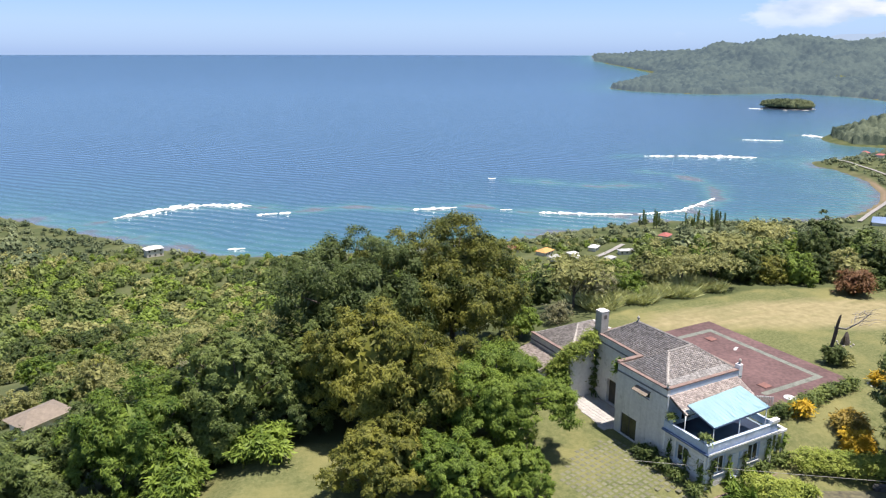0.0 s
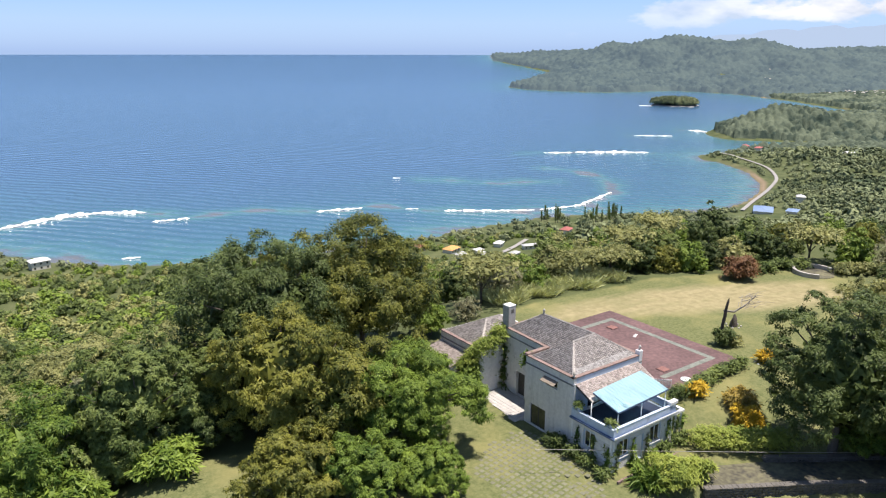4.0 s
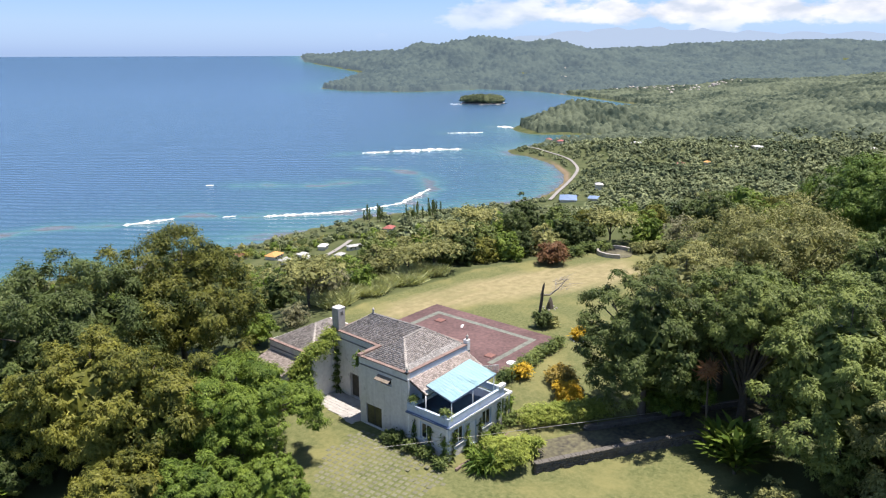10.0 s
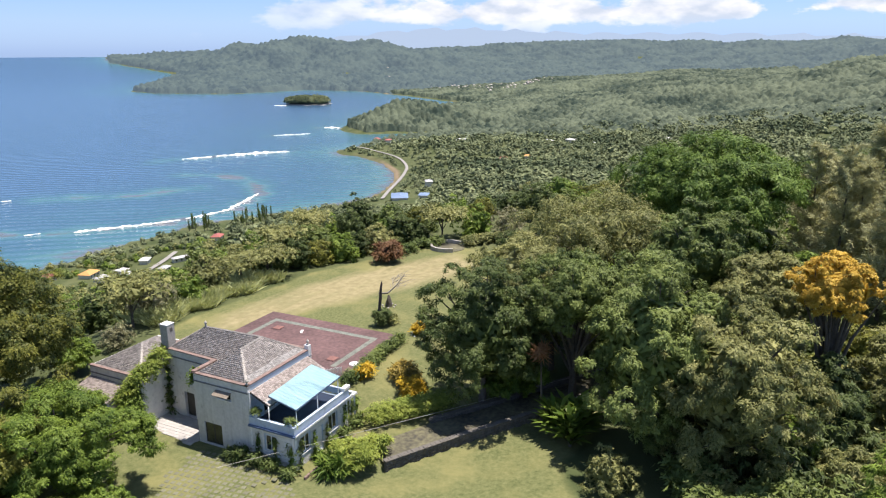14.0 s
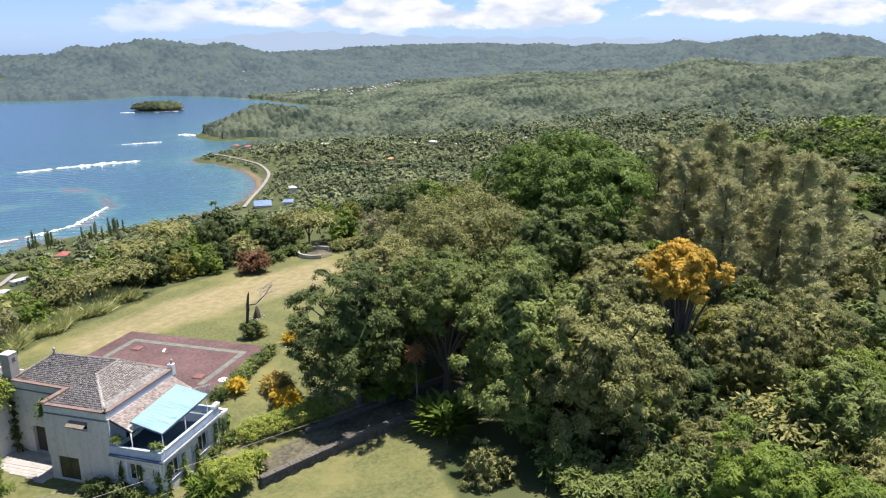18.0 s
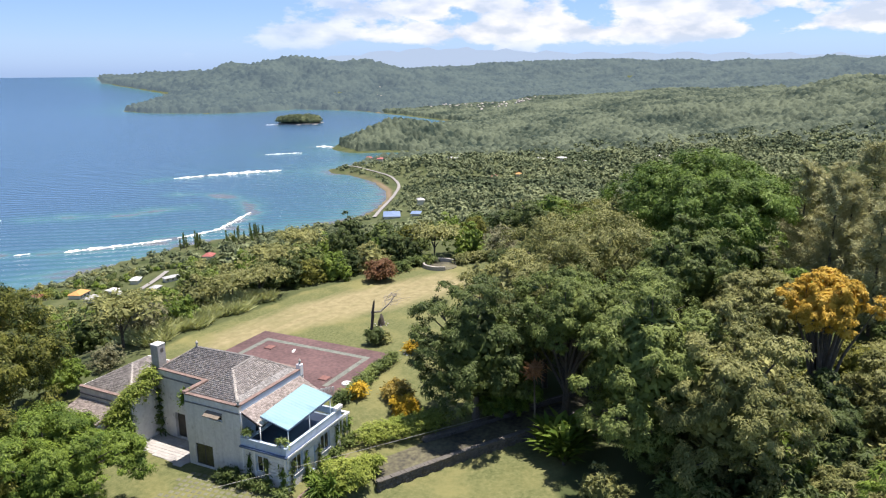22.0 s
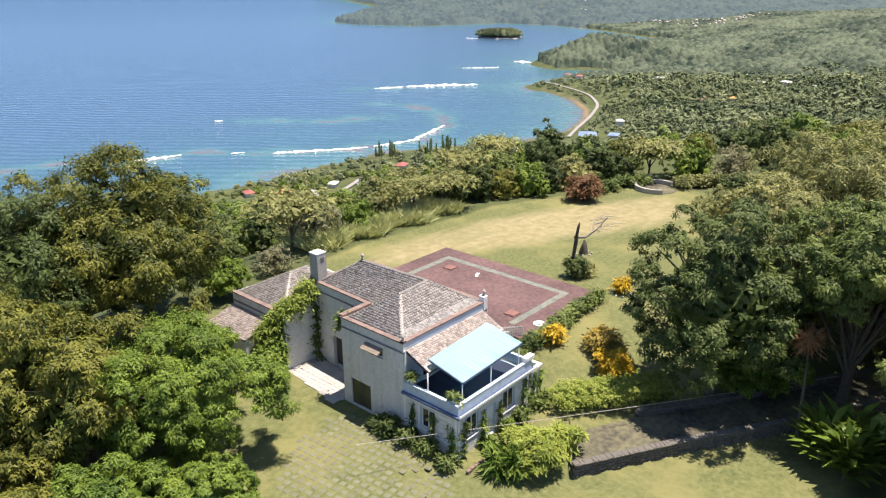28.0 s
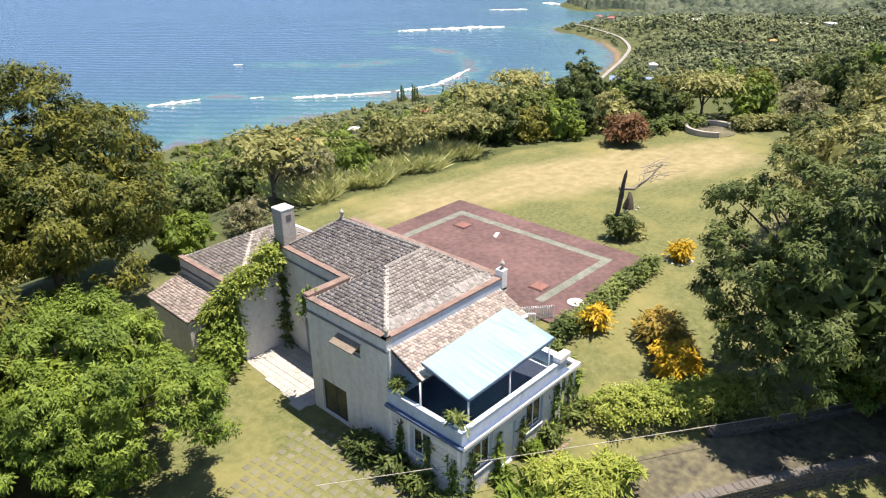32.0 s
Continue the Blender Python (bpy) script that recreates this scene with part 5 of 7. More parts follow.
def hedge(line, width, height, mat, leaves, size, seed, label, z=None, category="hedge"):
    rng = np.random.RandomState(seed)
    t = thing("hedge", (0, 0, 0), 0, label, category)
    total = line_length(line)
    V = np.zeros((0, 3))
    k = int(total / 0.8) + 1
    L, paths = [], []
    for i in range(k):
        x, y, a = on_line(line, total * (i + 0.5) / k)
        g = ground_at(x, y) if z is None else z
        L.append((x, y, g + height * 0.5, max(0.65, width * 0.55), max(0.65, width * 0.55), height * 0.52))
        paths.append([(x, y, g - 0.1, 0.05), (x + 0.1, y, g + height * 0.6, 0.02)])
    v, f = limb_mesh(paths, 5)
    part("stems", arrays("stems", v, f), M["bark"], t)
    v, f = leaf_cloud(rng, L, leaves, size, shell=0.2, flat=0.85)
    v[:, 2] = np.minimum(v[:, 2], v[:, 2] * 0 + np.quantile(v[:, 2], 0.985))
    part("leaves", arrays("leaves", v, f), M[mat], t)
    return t


hedge([(9.4, -6.6), (12.0, -8.6), (16.2, -11.3)], 2.5, 1.75, "leaf_lime", 15000, 0.12, 11, "clipped bright green box hedge above the drive")
hedge([(13.0, -0.9), (15.6, -1.3), (18.2, -1.0), (25.8, -0.4)], 0.9, 1.3, "leaf_mid", 5000, 0.2, 12, "loose hedge along the court's edge")
shrub("croton", 15.6, -0.9 - 1.0, 1.9, 0.9, "leaf_yellow", 500, 0.22, 13, "yellow-leaved croton bush in the hedge")
shrub("croton", 15.2, -7.6, 2.3, 1.45, "leaf_yellow", 2200, 0.2, 14, "yellow-leaved croton bush on the lawn", group="crotons on the lawn")
shrub("croton", 17.6, -5.6, 2.3, 1.75, "leaf_croton", 2600, 0.2, 15, "bronze and orange croton bush on the lawn", group="crotons on the lawn")
shrub("flower_bush", 28.8, -1.2, 1.9, 0.85, "leaf_yellow", 700, 0.2, 16, "small tree covered in yellow flowers", "bush")
for k in range(9):
    a = k * 0.75
    stn = thing("white_stone", (28.8 + 0.9 * math.cos(a), -1.2 + 0.9 * math.sin(a), ground_at(28.8, -1.2)), 40 * k, "white painted edging stone round the flower bush", "stone", "stones round the bush")
    bm = bmesh.new()
    bmesh.ops.create_icosphere(bm, subdivisions=1, radius=0.14)
    part("stone_body", bm, M["trim"], stn)
shrub("shrub", 3.2, -8.6, 2.6, 2.1, "leaf_lime", 6500, 0.12, 17, "tall feathery lime green shrub below the wing", lobes=9, long=2.2)
shrub("shrub", 1.2, -7.6, 1.5, 1.0, "leaf_bright", 520, 0.3, 18, "spiky narrow-leaved green plant below the wing", long=3.2)
shrub("shrub", 5.6, -9.3, 2.0, 1.3, "leaf_lime", 1800, 0.15, 19, "feathery lime green shrub beside the drive", long=2.2)
for k, (x, y, h, r, m) in enumerate(((-0.9, 0.6, 1.5, 0.9, "leaf_dark"), (-0.8, 1.8, 1.1, 0.7, "leaf_dark"), (-0.8, -1.2, 1.3, 0.8, "leaf_dark"), (-0.9, -2.8, 1.2, 0.8, "leaf_mid"), (-0.9, -4.6, 1.1, 0.8, "leaf_mid"),
                                    (2.4, -5.4, 0.8, 0.5, "leaf_bright"), (4.7, -5.4, 1.0, 0.5, "leaf_bright"), (6.3, -5.4, 1.2, 0.6, "leaf_mid"), (8.6, -5.3, 1.3, 0.8, "leaf_mid"), (10.6, -3.0, 1.4, 1.0, "leaf_mid"), (11.6, -1.6, 1.4, 1.0, "leaf_mid"))):
    shrub("shrub", x, y, h, r, m, int(520 * r * r) + 150, 0.18, 30 + k, "low green foundation shrub against the house wall", group="foundation shrubs")


def vine(points, width, mat, leaves, size, seed, label):
    rng = np.random.RandomState(seed)
    t = thing("vine", (0, 0, 0), 0, label, "vine")
    v, f = limb_mesh([[(*p, 0.03) for p in points]], 5)
    part("stem", arrays("stem", v, f), M["bark"], t)
    L = []
    for a, b in zip(points, points[1:]):
        for k in range(4):
            p = Vector(a).lerp(Vector(b), (k + 0.5) / 4)
            L.append((p.x, p.y, p.z, width, width, width))
    v, f = leaf_cloud(rng, L, leaves, size)
    part("leaves", arrays("leaves", v, f), M[mat], t)
    return t


vine([(2.85, 12.6, 0.2), (2.88, 12.6, 3.5), (2.85, 12.7, 6.9)], 0.33, "leaf_mid", 700, 0.2, 51, "green creeper climbing the white wall")
vine([(2.8, 12.9, 6.9), (1.6, 13.0, 5.8), (0.2, 13.3, 5.2), (-0.7, 13.8, 4.0), (-1.4, 14.2, 3.2)], 0.85, "leaf_lime", 5200, 0.17, 52, "sprawling bright green creeper over the low roof")
vine([(-0.6, 13.8, 3.0), (-1.4, 13.4, 2.0), (-2.2, 12.6, 0.9)], 1.15, "leaf_bright", 4600, 0.18, 53, "sprawling creeper in front of the low block")
vine([(0.4, 6.4, 7.1), (0.25, 6.6, 6.6), (0.5, 6.9, 5.9)], 0.28, "leaf_bright", 260, 0.2, 54, "young fig growing from the parapet")
for k, (x, y) in enumerate(((-0.18, -0.9), (-0.18, -2.7), (-0.16, -4.4), (0.5, -4.92), (2.5, -4.92), (4.4, -4.92), (7.2, -4.92), (8.5, -4.85), (9.45, -4.75))):
    vine([(x, y, 0.0), (x, y, 1.6), (x + 0.1, y, 3.0 - 0.25 * (k % 3))], 0.26, "leaf_mid" if k % 2 else "leaf_bright", 260, 0.15, 60 + k, "thin creeper on the clapboard wing")

# dead tree with creeper at its foot
dt = thing("dead_tree", (29.65, 5.05, ground_at(29.65, 5.05) - 0.2), 0, "tall broken dead tree trunk with bare branch", "dead tree")
v, f = limb_mesh([[(0, 0, 0, 0.26), (0.05, -0.08, 1.4, 0.2), (0.1, -0.2, 2.6, 0.18), (0.2, -0.3, 3.8, 0.2), (0.19, -0.36, 4.7, 0.16), (0.3, -0.45, 5.6, 0.13), (0.33, -0.5, 5.95, 0.04)]], 9)
part("trunk", arrays("trunk", v, f), M["dead_wood"], dt, smooth=True)
rng = np.random.RandomState(5)
paths = [[(0.3, 0, 4.3, 0.16), (1.2, -0.8, 4.2, 0.12), (2.2, -1.4, 4.9, 0.09), (3.4, -1.9, 6.0, 0.06)]]
for k in range(26):
    a = rng.uniform(-0.9, 0.5)
    b = (1.2 + rng.uniform(0, 2.2), -0.8 - rng.uniform(0, 1.2), 4.4 + rng.uniform(0, 1.6))
    L = rng.uniform(0.8, 2.6)
    e = (b[0] + L * math.cos(a), b[1] + L * math.sin(a) * 1.2, b[2] + L * rng.uniform(-0.15, 0.4))
    paths.append([(*b, 0.035), ((b[0] + e[0]) / 2, (b[1] + e[1]) / 2 + 0.15, (b[2] + e[2]) / 2 + 0.15, 0.022), (*e, 0.008)])
M["grey_twig"] = material("grey_bare_branch", (0.24, 0.22, 0.19), 0.95, scale=3, amount=0.3)
v, f = limb_mesh(paths, 5)
part("branch", arrays("branch", v, f), M["grey_twig"], dt, "bare grey branches")
shrub("creeper", 29.6, 4.4, 2.3, 1.1, "leaf_dark", 1700, 0.2, 71, "dark creeper round the dead tree's foot")
shrub("shrub", 30.7, 3.7, 1.5, 0.9, "leaf_olive", 500, 0.2, 72, "thin dry shrub beside the dead tree")
stump = thing("stump", (36.6, 7.6, ground_at(36.6, 7.6)), 0, "dark rotted stump ringed by pale stones", "stump")
v, f = limb_mesh([[(0, 0, -0.1, 0.55), (0, 0, 0.5, 0.45), (0.1, 0, 1.0, 0.3), (0.2, 0.1, 1.5, 0.1)], [(0.2, 0, 0.3, 0.2), (0.7, 0.2, 1.0, 0.1)], [(-0.2, 0, 0.3, 0.2), (-0.6, -0.2, 1.1, 0.08)]], 8)
part("wood", arrays("wood", v, f), M["dead_wood"], stump)
for k in range(7):
    bm = bmesh.new()
    bmesh.ops.create_icosphere(bm, subdivisions=1, radius=0.16)
    bmesh.ops.translate(bm, vec=(0.9 * math.cos(k * 0.9), 0.9 * math.sin(k * 0.9), 0.05), verts=bm.verts)
    part("stone", bm, M["concrete"], stump)

# terrace ring at the lawn's end
bm = bmesh.new()
ring_o, n = [], 28
tz = ground_at(69.5, 14.5)
for k in range(n + 1):
    a = radians(-30 + 250 * k / n)
    c, s_ = math.cos(a), math.sin(a)
    ring_o.append([bm.verts.new((r * c, r * s_, z)) for r, z in ((3.3, 0), (3.3, 0.75), (2.9, 0.75), (2.9, 0))])
for a, b in zip(ring_o, ring_o[1:]):
    for i in range(4):
        bm.faces.new((a[i], b[i], b[(i + 1) % 4], a[(i + 1) % 4]))
ter = thing("lookout_terrace", (69.5, 14.5, tz), 0, "round paved lookout with a low curved wall", "terrace")
part("wall", bm, M["concrete"], ter)
part("paving", lathe(bmesh.new(), [(2.9, -0.2), (2.9, 0.12)], (0, 0, 0), 28), M["asphalt"], ter)
shrub("red_bush", 56.5, 19.3, 3.6, 2.6, "leaf_red", 2600, 0.3, 81, "round red-flowering bush at the lawn's edge", "bush", lobes=9)
hedge([(60, 20.5), (66, 19.5), (72, 17.5)], 2.4, 1.6, "leaf_mid", 3000, 0.35, 82, "clipped green hedge round the lookout")
hedge([(72.5, 12.5), (77, 9.0), (82, 3.0)], 2.6, 1.8, "leaf_olive", 3000, 0.35, 83, "clipped green hedge beyond the lookout")
# tall cane grass on the lawn's edge
rng = np.random.RandomState(9)
n = 7000
gx_ = rng.uniform(17, 40, n)
gy_ = 29.6 + np.abs(rng.normal(0, 2.6, n)) + 0.8 * np.sin(gx_ * 0.9) - 0.06 * (gx_ - 28)
gz_ = land_height(gx_, gy_) - 0.1
hh = rng.uniform(1.0, 2.0, n) * (1 + 0.15 * np.sin(gx_ * 1.7 + gy_))
aa = rng.uniform(0, 6.28, n)
w = 0.07
bx, by = np.cos(aa), np.sin(aa)
lx, ly = rng.normal(0, 0.8, n), rng.normal(0, 0.8, n)
V = np.stack([np.stack([gx_ - bx * w, gy_ - by * w, gz_], -1), np.stack([gx_ + bx * w, gy_ + by * w, gz_], -1),
              np.stack([gx_ + bx * w * 0.8 + lx * 0.5, gy_ + by * w * 0.8 + ly * 0.5, gz_ + hh * 0.65], -1), np.stack([gx_ + lx, gy_ + ly, gz_ + hh], -1)], 1).reshape(-1, 3)
M["cane"] = leaf_material("cane_grass", (0.3, 0.34, 0.12), (0.58, 0.6, 0.3))
cane = part("cane_grass", arrays("cane_grass", V, np.arange(n * 4).reshape(-1, 4)), M["cane"])
tagged(cane, "tall pale green cane grass at the lawn's edge", "grass", kind="stuff")

# ---- large trees ----
LT = "large trees near the house"
tree("tree", *at(69.6, 75), 16.8, 10.2, "leaf_dark", 15000, 0.42, 1, "tall broad tree with dark green leaves", base=0.0, lobes=26, group=LT)
tree("tree", *at(61.2, 79), 16.8, 10.0, "leaf_gold", 15000, 0.42, 20, "tall dark green tree with golden leaf tufts", base=0.0, lobes=26, group=LT)
tree("tree", *at(68.0, 61), 14.2, 7.0, "leaf_gold", 12000, 0.4, 21, "golden-green tree with drooping leaf tufts", base=0.0, lobes=18, group=LT, droop=0.3)
tree("tree", *at(63.0, 59), 12.2, 6.0, "leaf_gold", 7000, 0.38, 22, "lower golden-green tree with leaf tufts", base=0.0, lobes=13, group=LT, droop=0.3)
tree("tree", *at(57.4, 58.5), 10.2, 6.6, "leaf_bright", 19000, 0.28, 2, "dense bright green fruit tree beside the house", base=0.0, lobes=20, group=LT)
tree("tree", *at(61.5, 51), 5.6, 4.0, "leaf_bright", 7000, 0.32, 23, "low bright green fruit tree beside the forecourt", base=0.0, group=LT)
tree("tree", *at(55.5, 51), 4.4, 3.4, "leaf_bright", 6000, 0.3, 29, "low bright green bush beside the forecourt", base=0.0, group=LT)
tree("tree", *at(67.5, 51), 6.5, 4.6, "leaf_gold", 5500, 0.34, 30, "low golden-green bushy tree", base=0.0, group=LT)
tree("tree", *at(79.5, 63), 13.5, 5.6, "leaf_mid", 8000, 0.4, 24, "spreading mid green tree on the slope", base=0.05, group=LT)
tree("tree", *at(88, 63), 11.5, 6.2, "leaf_bright", 8000, 0.42, 25, "bright green tree hung with creepers", base=0.03, group=LT)
tree("tree", *at(96, 66), 10, 5.5, "leaf_mid", 6000, 0.42, 26, "mid green tree hung with creepers", base=0.03, group=LT)
tree("tree", *at(56.8, 66), 6.4, 2.6, "leaf_mid", 2600, 0.5, 27, "pale green large-leaved tree behind the low block", base=0.2, lobes=9, group=LT, droop=0.4)
tree("tree", *at(55.4, 84), 4.6, 2.6, "leaf_bright", 2600, 0.45, 28, "light green broad-leaved tree behind the house", base=0.1, lobes=9, group=LT)
tree("tree", *at(22.9, 66.5), 16.6, 6.8, "leaf_dark", 10000, 0.4, 3, "dark green tree at the lawn's edge", base=-0.05, lobes=20, group=LT)
tree("tree", *at(17.0, 75), 14.0, 6.0, "leaf_olive", 8000, 0.4, 31, "tall olive green tree over the drive", base=0.1, lobes=20, group=LT)
tree("tree", *at(8.4, 62), 19.4, 7.6, "leaf_mid", 14000, 0.4, 4, "tall dark green tree over the drive", base=0.02, lobes=24, group=LT, droop=0.25)
tree("tree", *at(2.2, 60), 19.0, 7.2, "leaf_olive", 12000, 0.4, 32, "tall dark green tree with drooping foliage", base=-0.02, lobes=22, group=LT, droop=0.25)
tree("tree", *at(15.2, 68.5), 16.5, 6.2, "leaf_mid", 8500, 0.38, 45, "tall tree whose crown shades the drive", base=0.42, lobes=16, group=LT)
tree("tree", *at(6.0, 86), 19.5, 6.5, "leaf_mid", 7500, 0.5, 33, "grey-green tree standing above the grove", base=0.15, lobes=15, group=LT)
tree("tree", *at(1.0, 80), 17.5, 6.0, "leaf_olive", 6000, 0.5, 34, "olive green tree in the grove", base=0.15, lobes=13, group=LT)
tree("tree", *at(13.5, 98), 15.0, 11, "leaf_olive", 6000, 0.5, 35, "wide thin-leaved olive tree on the rise", base=0.45, lobes=18, group=LT)
tree("tree", *at(20.0, 88), 12.5, 7.0, "leaf_olive", 5500, 0.45, 36, "olive green tree at the lawn's edge", base=0.2, lobes=13, group=LT)
tree("tree", *at(-3.9, 74), 20.2, 4.4, "leaf_orange", 5200, 0.42, 37, "tree with orange-yellow blossom", base=0.68, lobes=10, group=LT)
tree("tree", *at(-4.0, 70), 12.5, 4.6, "leaf_dark", 5500, 0.42, 38, "dark green tree below the blossom", base=0.05, lobes=10, group=LT)
tree("tree", *at(5.3, 122), 21.0, 14.5, "leaf_deep", 24000, 0.6, 5, "wide round dense green tree on the hilltop", base=0.3, lobes=30, group=LT)
tree("tree", *at(-9, 80), 15.5, 6.0, "leaf_olive", 7000, 0.45, 39, "olive green tree in the grove", base=0.0, lobes=14, group=LT)
tree("tree", *at(-16, 72), 16.5, 5.8, "leaf_mid", 7000, 0.45, 40, "mid green tree in the grove", base=0.0, lobes=14, group=LT)
tree("tree", *at(-11.5, 50), 10.5, 4.4, "leaf_bright", 6500, 0.34, 41, "feathery light green tree on the slope", base=0.05, lobes=14, group=LT, long=1.8)
tree("tree", *at(-19, 52), 9.5, 4.4, "leaf_bright", 5500, 0.36, 42, "feathery light green tree on the slope", base=0.05, lobes=12, group=LT, long=1.8)
for k, (az, r, h, q) in enumerate(((74, 62, 5, 3.6), (76, 68, 9, 5), (82, 62, 6.5, 4.2), (84, 70, 9, 5.2), (90, 70, 9, 5.5), (95, 60, 5.5, 4), (73, 66, 10, 5), (99, 72, 9, 5.5), (86.5, 61, 5, 3.6))):
    tree("tree", *at(az, r), h, q, ["leaf_dark", "leaf_dark", "leaf_mid", "leaf_bright"][k % 4], 4200, 0.4, 600 + k, "creeper-hung green tree on the slope by the house", base=-0.05, lobes=13, group=LT)
for k, (az, r, h, q) in enumerate(((4.5, 60, 6, 3.6), (6.5, 62, 5.5, 3.6), (20.5, 68, 6, 3.6), (-7.5, 60, 8, 4.5), (-14.5, 58, 7.5, 4.5), (-1, 64, 8, 4.5), (-21, 64, 11, 5.5), (-24, 80, 14, 7), (-18, 92, 14, 7), (-13, 98, 15, 7), (10, 76, 15.5, 6.5), (15, 82, 13, 6.5))):
    tree("tree", *at(az, r), h, q, ["leaf_olive", "leaf_mid", "leaf_bright"][k % 3], 4200, 0.42, 640 + k, "green tree filling the grove above the drive", base=-0.05, lobes=13, group=LT)
for k, (az, r) in enumerate(((-2, 54), (-5.5, 52), (1.5, 50), (-24, 50), (4.5, 55), (85, 57), (92, 59), (78, 58))):
    shrub("shrub", *at(az, r), 3.0 + 0.5 * (k % 3), 2.6, "leaf_bright" if k % 2 else "leaf_mid", 2600, 0.3, 90 + k, "rank green shrub under the trees", group="undergrowth shrubs", lobes=9)


def casuarina(az, r, height, seed):
    rng = np.random.RandomState(seed)
    x, y = at(az, r)
    t = thing("casuarina", (x, y, ground_at(x, y) - 0.3), 0, "tall feathery grey-green casuarina on the hill", "tree", "casuarinas on the hill")
    v, f = limb_mesh([[(0, 0, 0, 0.3), (0.2, 0, height * 0.5, 0.17), (0, 0.1, height, 0.03)]], 6)
    part("trunk", arrays("trunk", v, f), M["bark"], t)
    nb, per = 130, 110
    bz = rng.uniform(0.1, 0.97, nb)
    ba = rng.uniform(0, 6.28, nb)
    bl = np.maximum((1.03 - bz), 0.02) ** 0.6 * height * 0.27 * rng.uniform(0.55, 1.15, nb)
    w = np.repeat(np.arange(nb), per)
    n = len(w)
    t_ = rng.uniform(0.1, 1, n)
    a = ba[w]
    c = np.stack([np.cos(a) * bl[w] * t_, np.sin(a) * bl[w] * t_, bz[w] * height + bl[w] * 0.55 * t_ ** 1.4], -1) + rng.normal(size=(n, 3)) * (0.12 + 0.035 * bl[w] * (1.3 - t_))[:, None] * np.array([1, 1, 0.7])
    d = np.stack([np.cos(a), np.sin(a), np.full(n, 0.15)], -1) * 0.3 + rng.normal(size=(n, 3)) * 0.3
    sd = np.cross(d, rng.normal(size=(n, 3)))
    sd *= 0.045 / (np.linalg.norm(sd, axis=1)[:, None] + 1e-9)
    V = np.stack([c - sd, c + sd, c + d + sd * 0.5, c + d - sd * 0.5], 1).reshape(-1, 3)
    part("crown", arrays("crown", V, np.arange(n * 4).reshape(-1, 4)), M["leaf_dry2"], t)


M["leaf_dry2"] = leaf_material("casuarina_needles", (0.29, 0.3, 0.145), (0.53, 0.51, 0.27))
for k, (az, r, h) in enumerate(((-1.5, 125, 21), (-3.5, 118, 22), (-5.5, 128, 24), (-7.5, 120, 23), (-9.5, 126, 22), (-11.5, 122, 24), (-13.5, 130, 21), (-6.5, 112, 19), (-12.5, 112, 18), (-4.5, 121, 20), (-8.4, 127, 22), (-10.4, 116, 20), (-2.4, 130, 19))):
    casuarina(az, r, h, 200 + k)

# broad-leaved clump and dry palm by the drive's end
for k, (x, y) in enumerate(((16.6, -22.4), (18.4, -23.4), (15.4, -24.2), (17.2, -24.6))):
    rng = np.random.RandomState(300 + k)
    t = thing("strelitzia", (x, y, ground_at(x, y) - 0.1), 0, "clump of large paddle-shaped green leaves", "plant", "paddle-leaved clumps")
    n = 90
    a = rng.uniform(0, 6.28, n)
    lean = rng.uniform(0.2, 1.1, n)
    base = np.stack([0.3 * np.cos(a), 0.3 * np.sin(a), rng.uniform(0.5, 2.4, n)], -1)
    d = np.stack([np.cos(a) * np.sin(lean), np.sin(a) * np.sin(lean), np.cos(lean)], -1) * rng.uniform(1.6, 2.7, n)[:, None]
    sd = np.stack([-np.sin(a), np.cos(a), np.zeros(n)], -1) * 0.25
    tip = base + d + np.stack([np.cos(a), np.sin(a), -np.ones(n)], -1) * 0.35
    V = np.stack([base, base + d * 0.6 - sd, tip, base + d * 0.6 + sd], 1).reshape(-1, 3)
    part("leaves", arrays("leaves", V, np.arange(n * 4).reshape(-1, 4)), M["leaf_bright"], t)
    v, f = limb_mesh([[(0, 0, 0, 0.15), (0.05, 0, 2.2, 0.1)]], 6)
    part("stem", arrays("stem", v, f), M["bark"], t)
t = thing("dead_palm", (17.9, -20.6, ground_at(17.9, -20.6) - 0.1), 0, "thin leaning palm with dried orange fronds", "palm")
v, f = limb_mesh([[(0, 0, 0, 0.14), (0.2, 0.2, 4, 0.1), (0.6, 0.5, 7.6, 0.08)]], 7)
part("trunk", arrays("trunk", v, f), M["bark"], t)
M["dry_frond"] = leaf_material("dry_frond", (0.32, 0.15, 0.07), (0.42, 0.24, 0.12))
v, f = leaf_cloud(np.random.RandomState(8), [(0.6, 0.5, 7.7, 0.8, 0.8, 0.6)], 200, 0.24, long=3.0)
part("fronds", arrays("fronds", v, f), M["dry_frond"], t)

# overhead cable
c = bpy.data.curves.new("cable", "CURVE")
c.dimensions = "3D"
c.bevel_depth = 0.017
sp = c.splines.new("POLY")
sp.points.add(24)
for k, p in enumerate(sp.points):
    u = k / 24
    p.co = (-5.4 + 32.4 * u, -1.1 - 19.8 * u, 2.55 - 1.9 * u - 0.5 * u * (1 - u), 1)
cab = new("cable", c)
c.materials.append(M["concrete"])
tagged(cab, "thin pale cable strung low across the garden", "cable")

# ---- woods on the slopes ----
CLEAR = []  # places kept free of woods: x, y, radius


def clear_of(x, y, pad=0.0):
    ok = np.ones(x.shape, bool)
    for cx, cy, r in CLEAR:
        ok &= np.hypot(x - cx, y - cy) > r + pad
    return ok


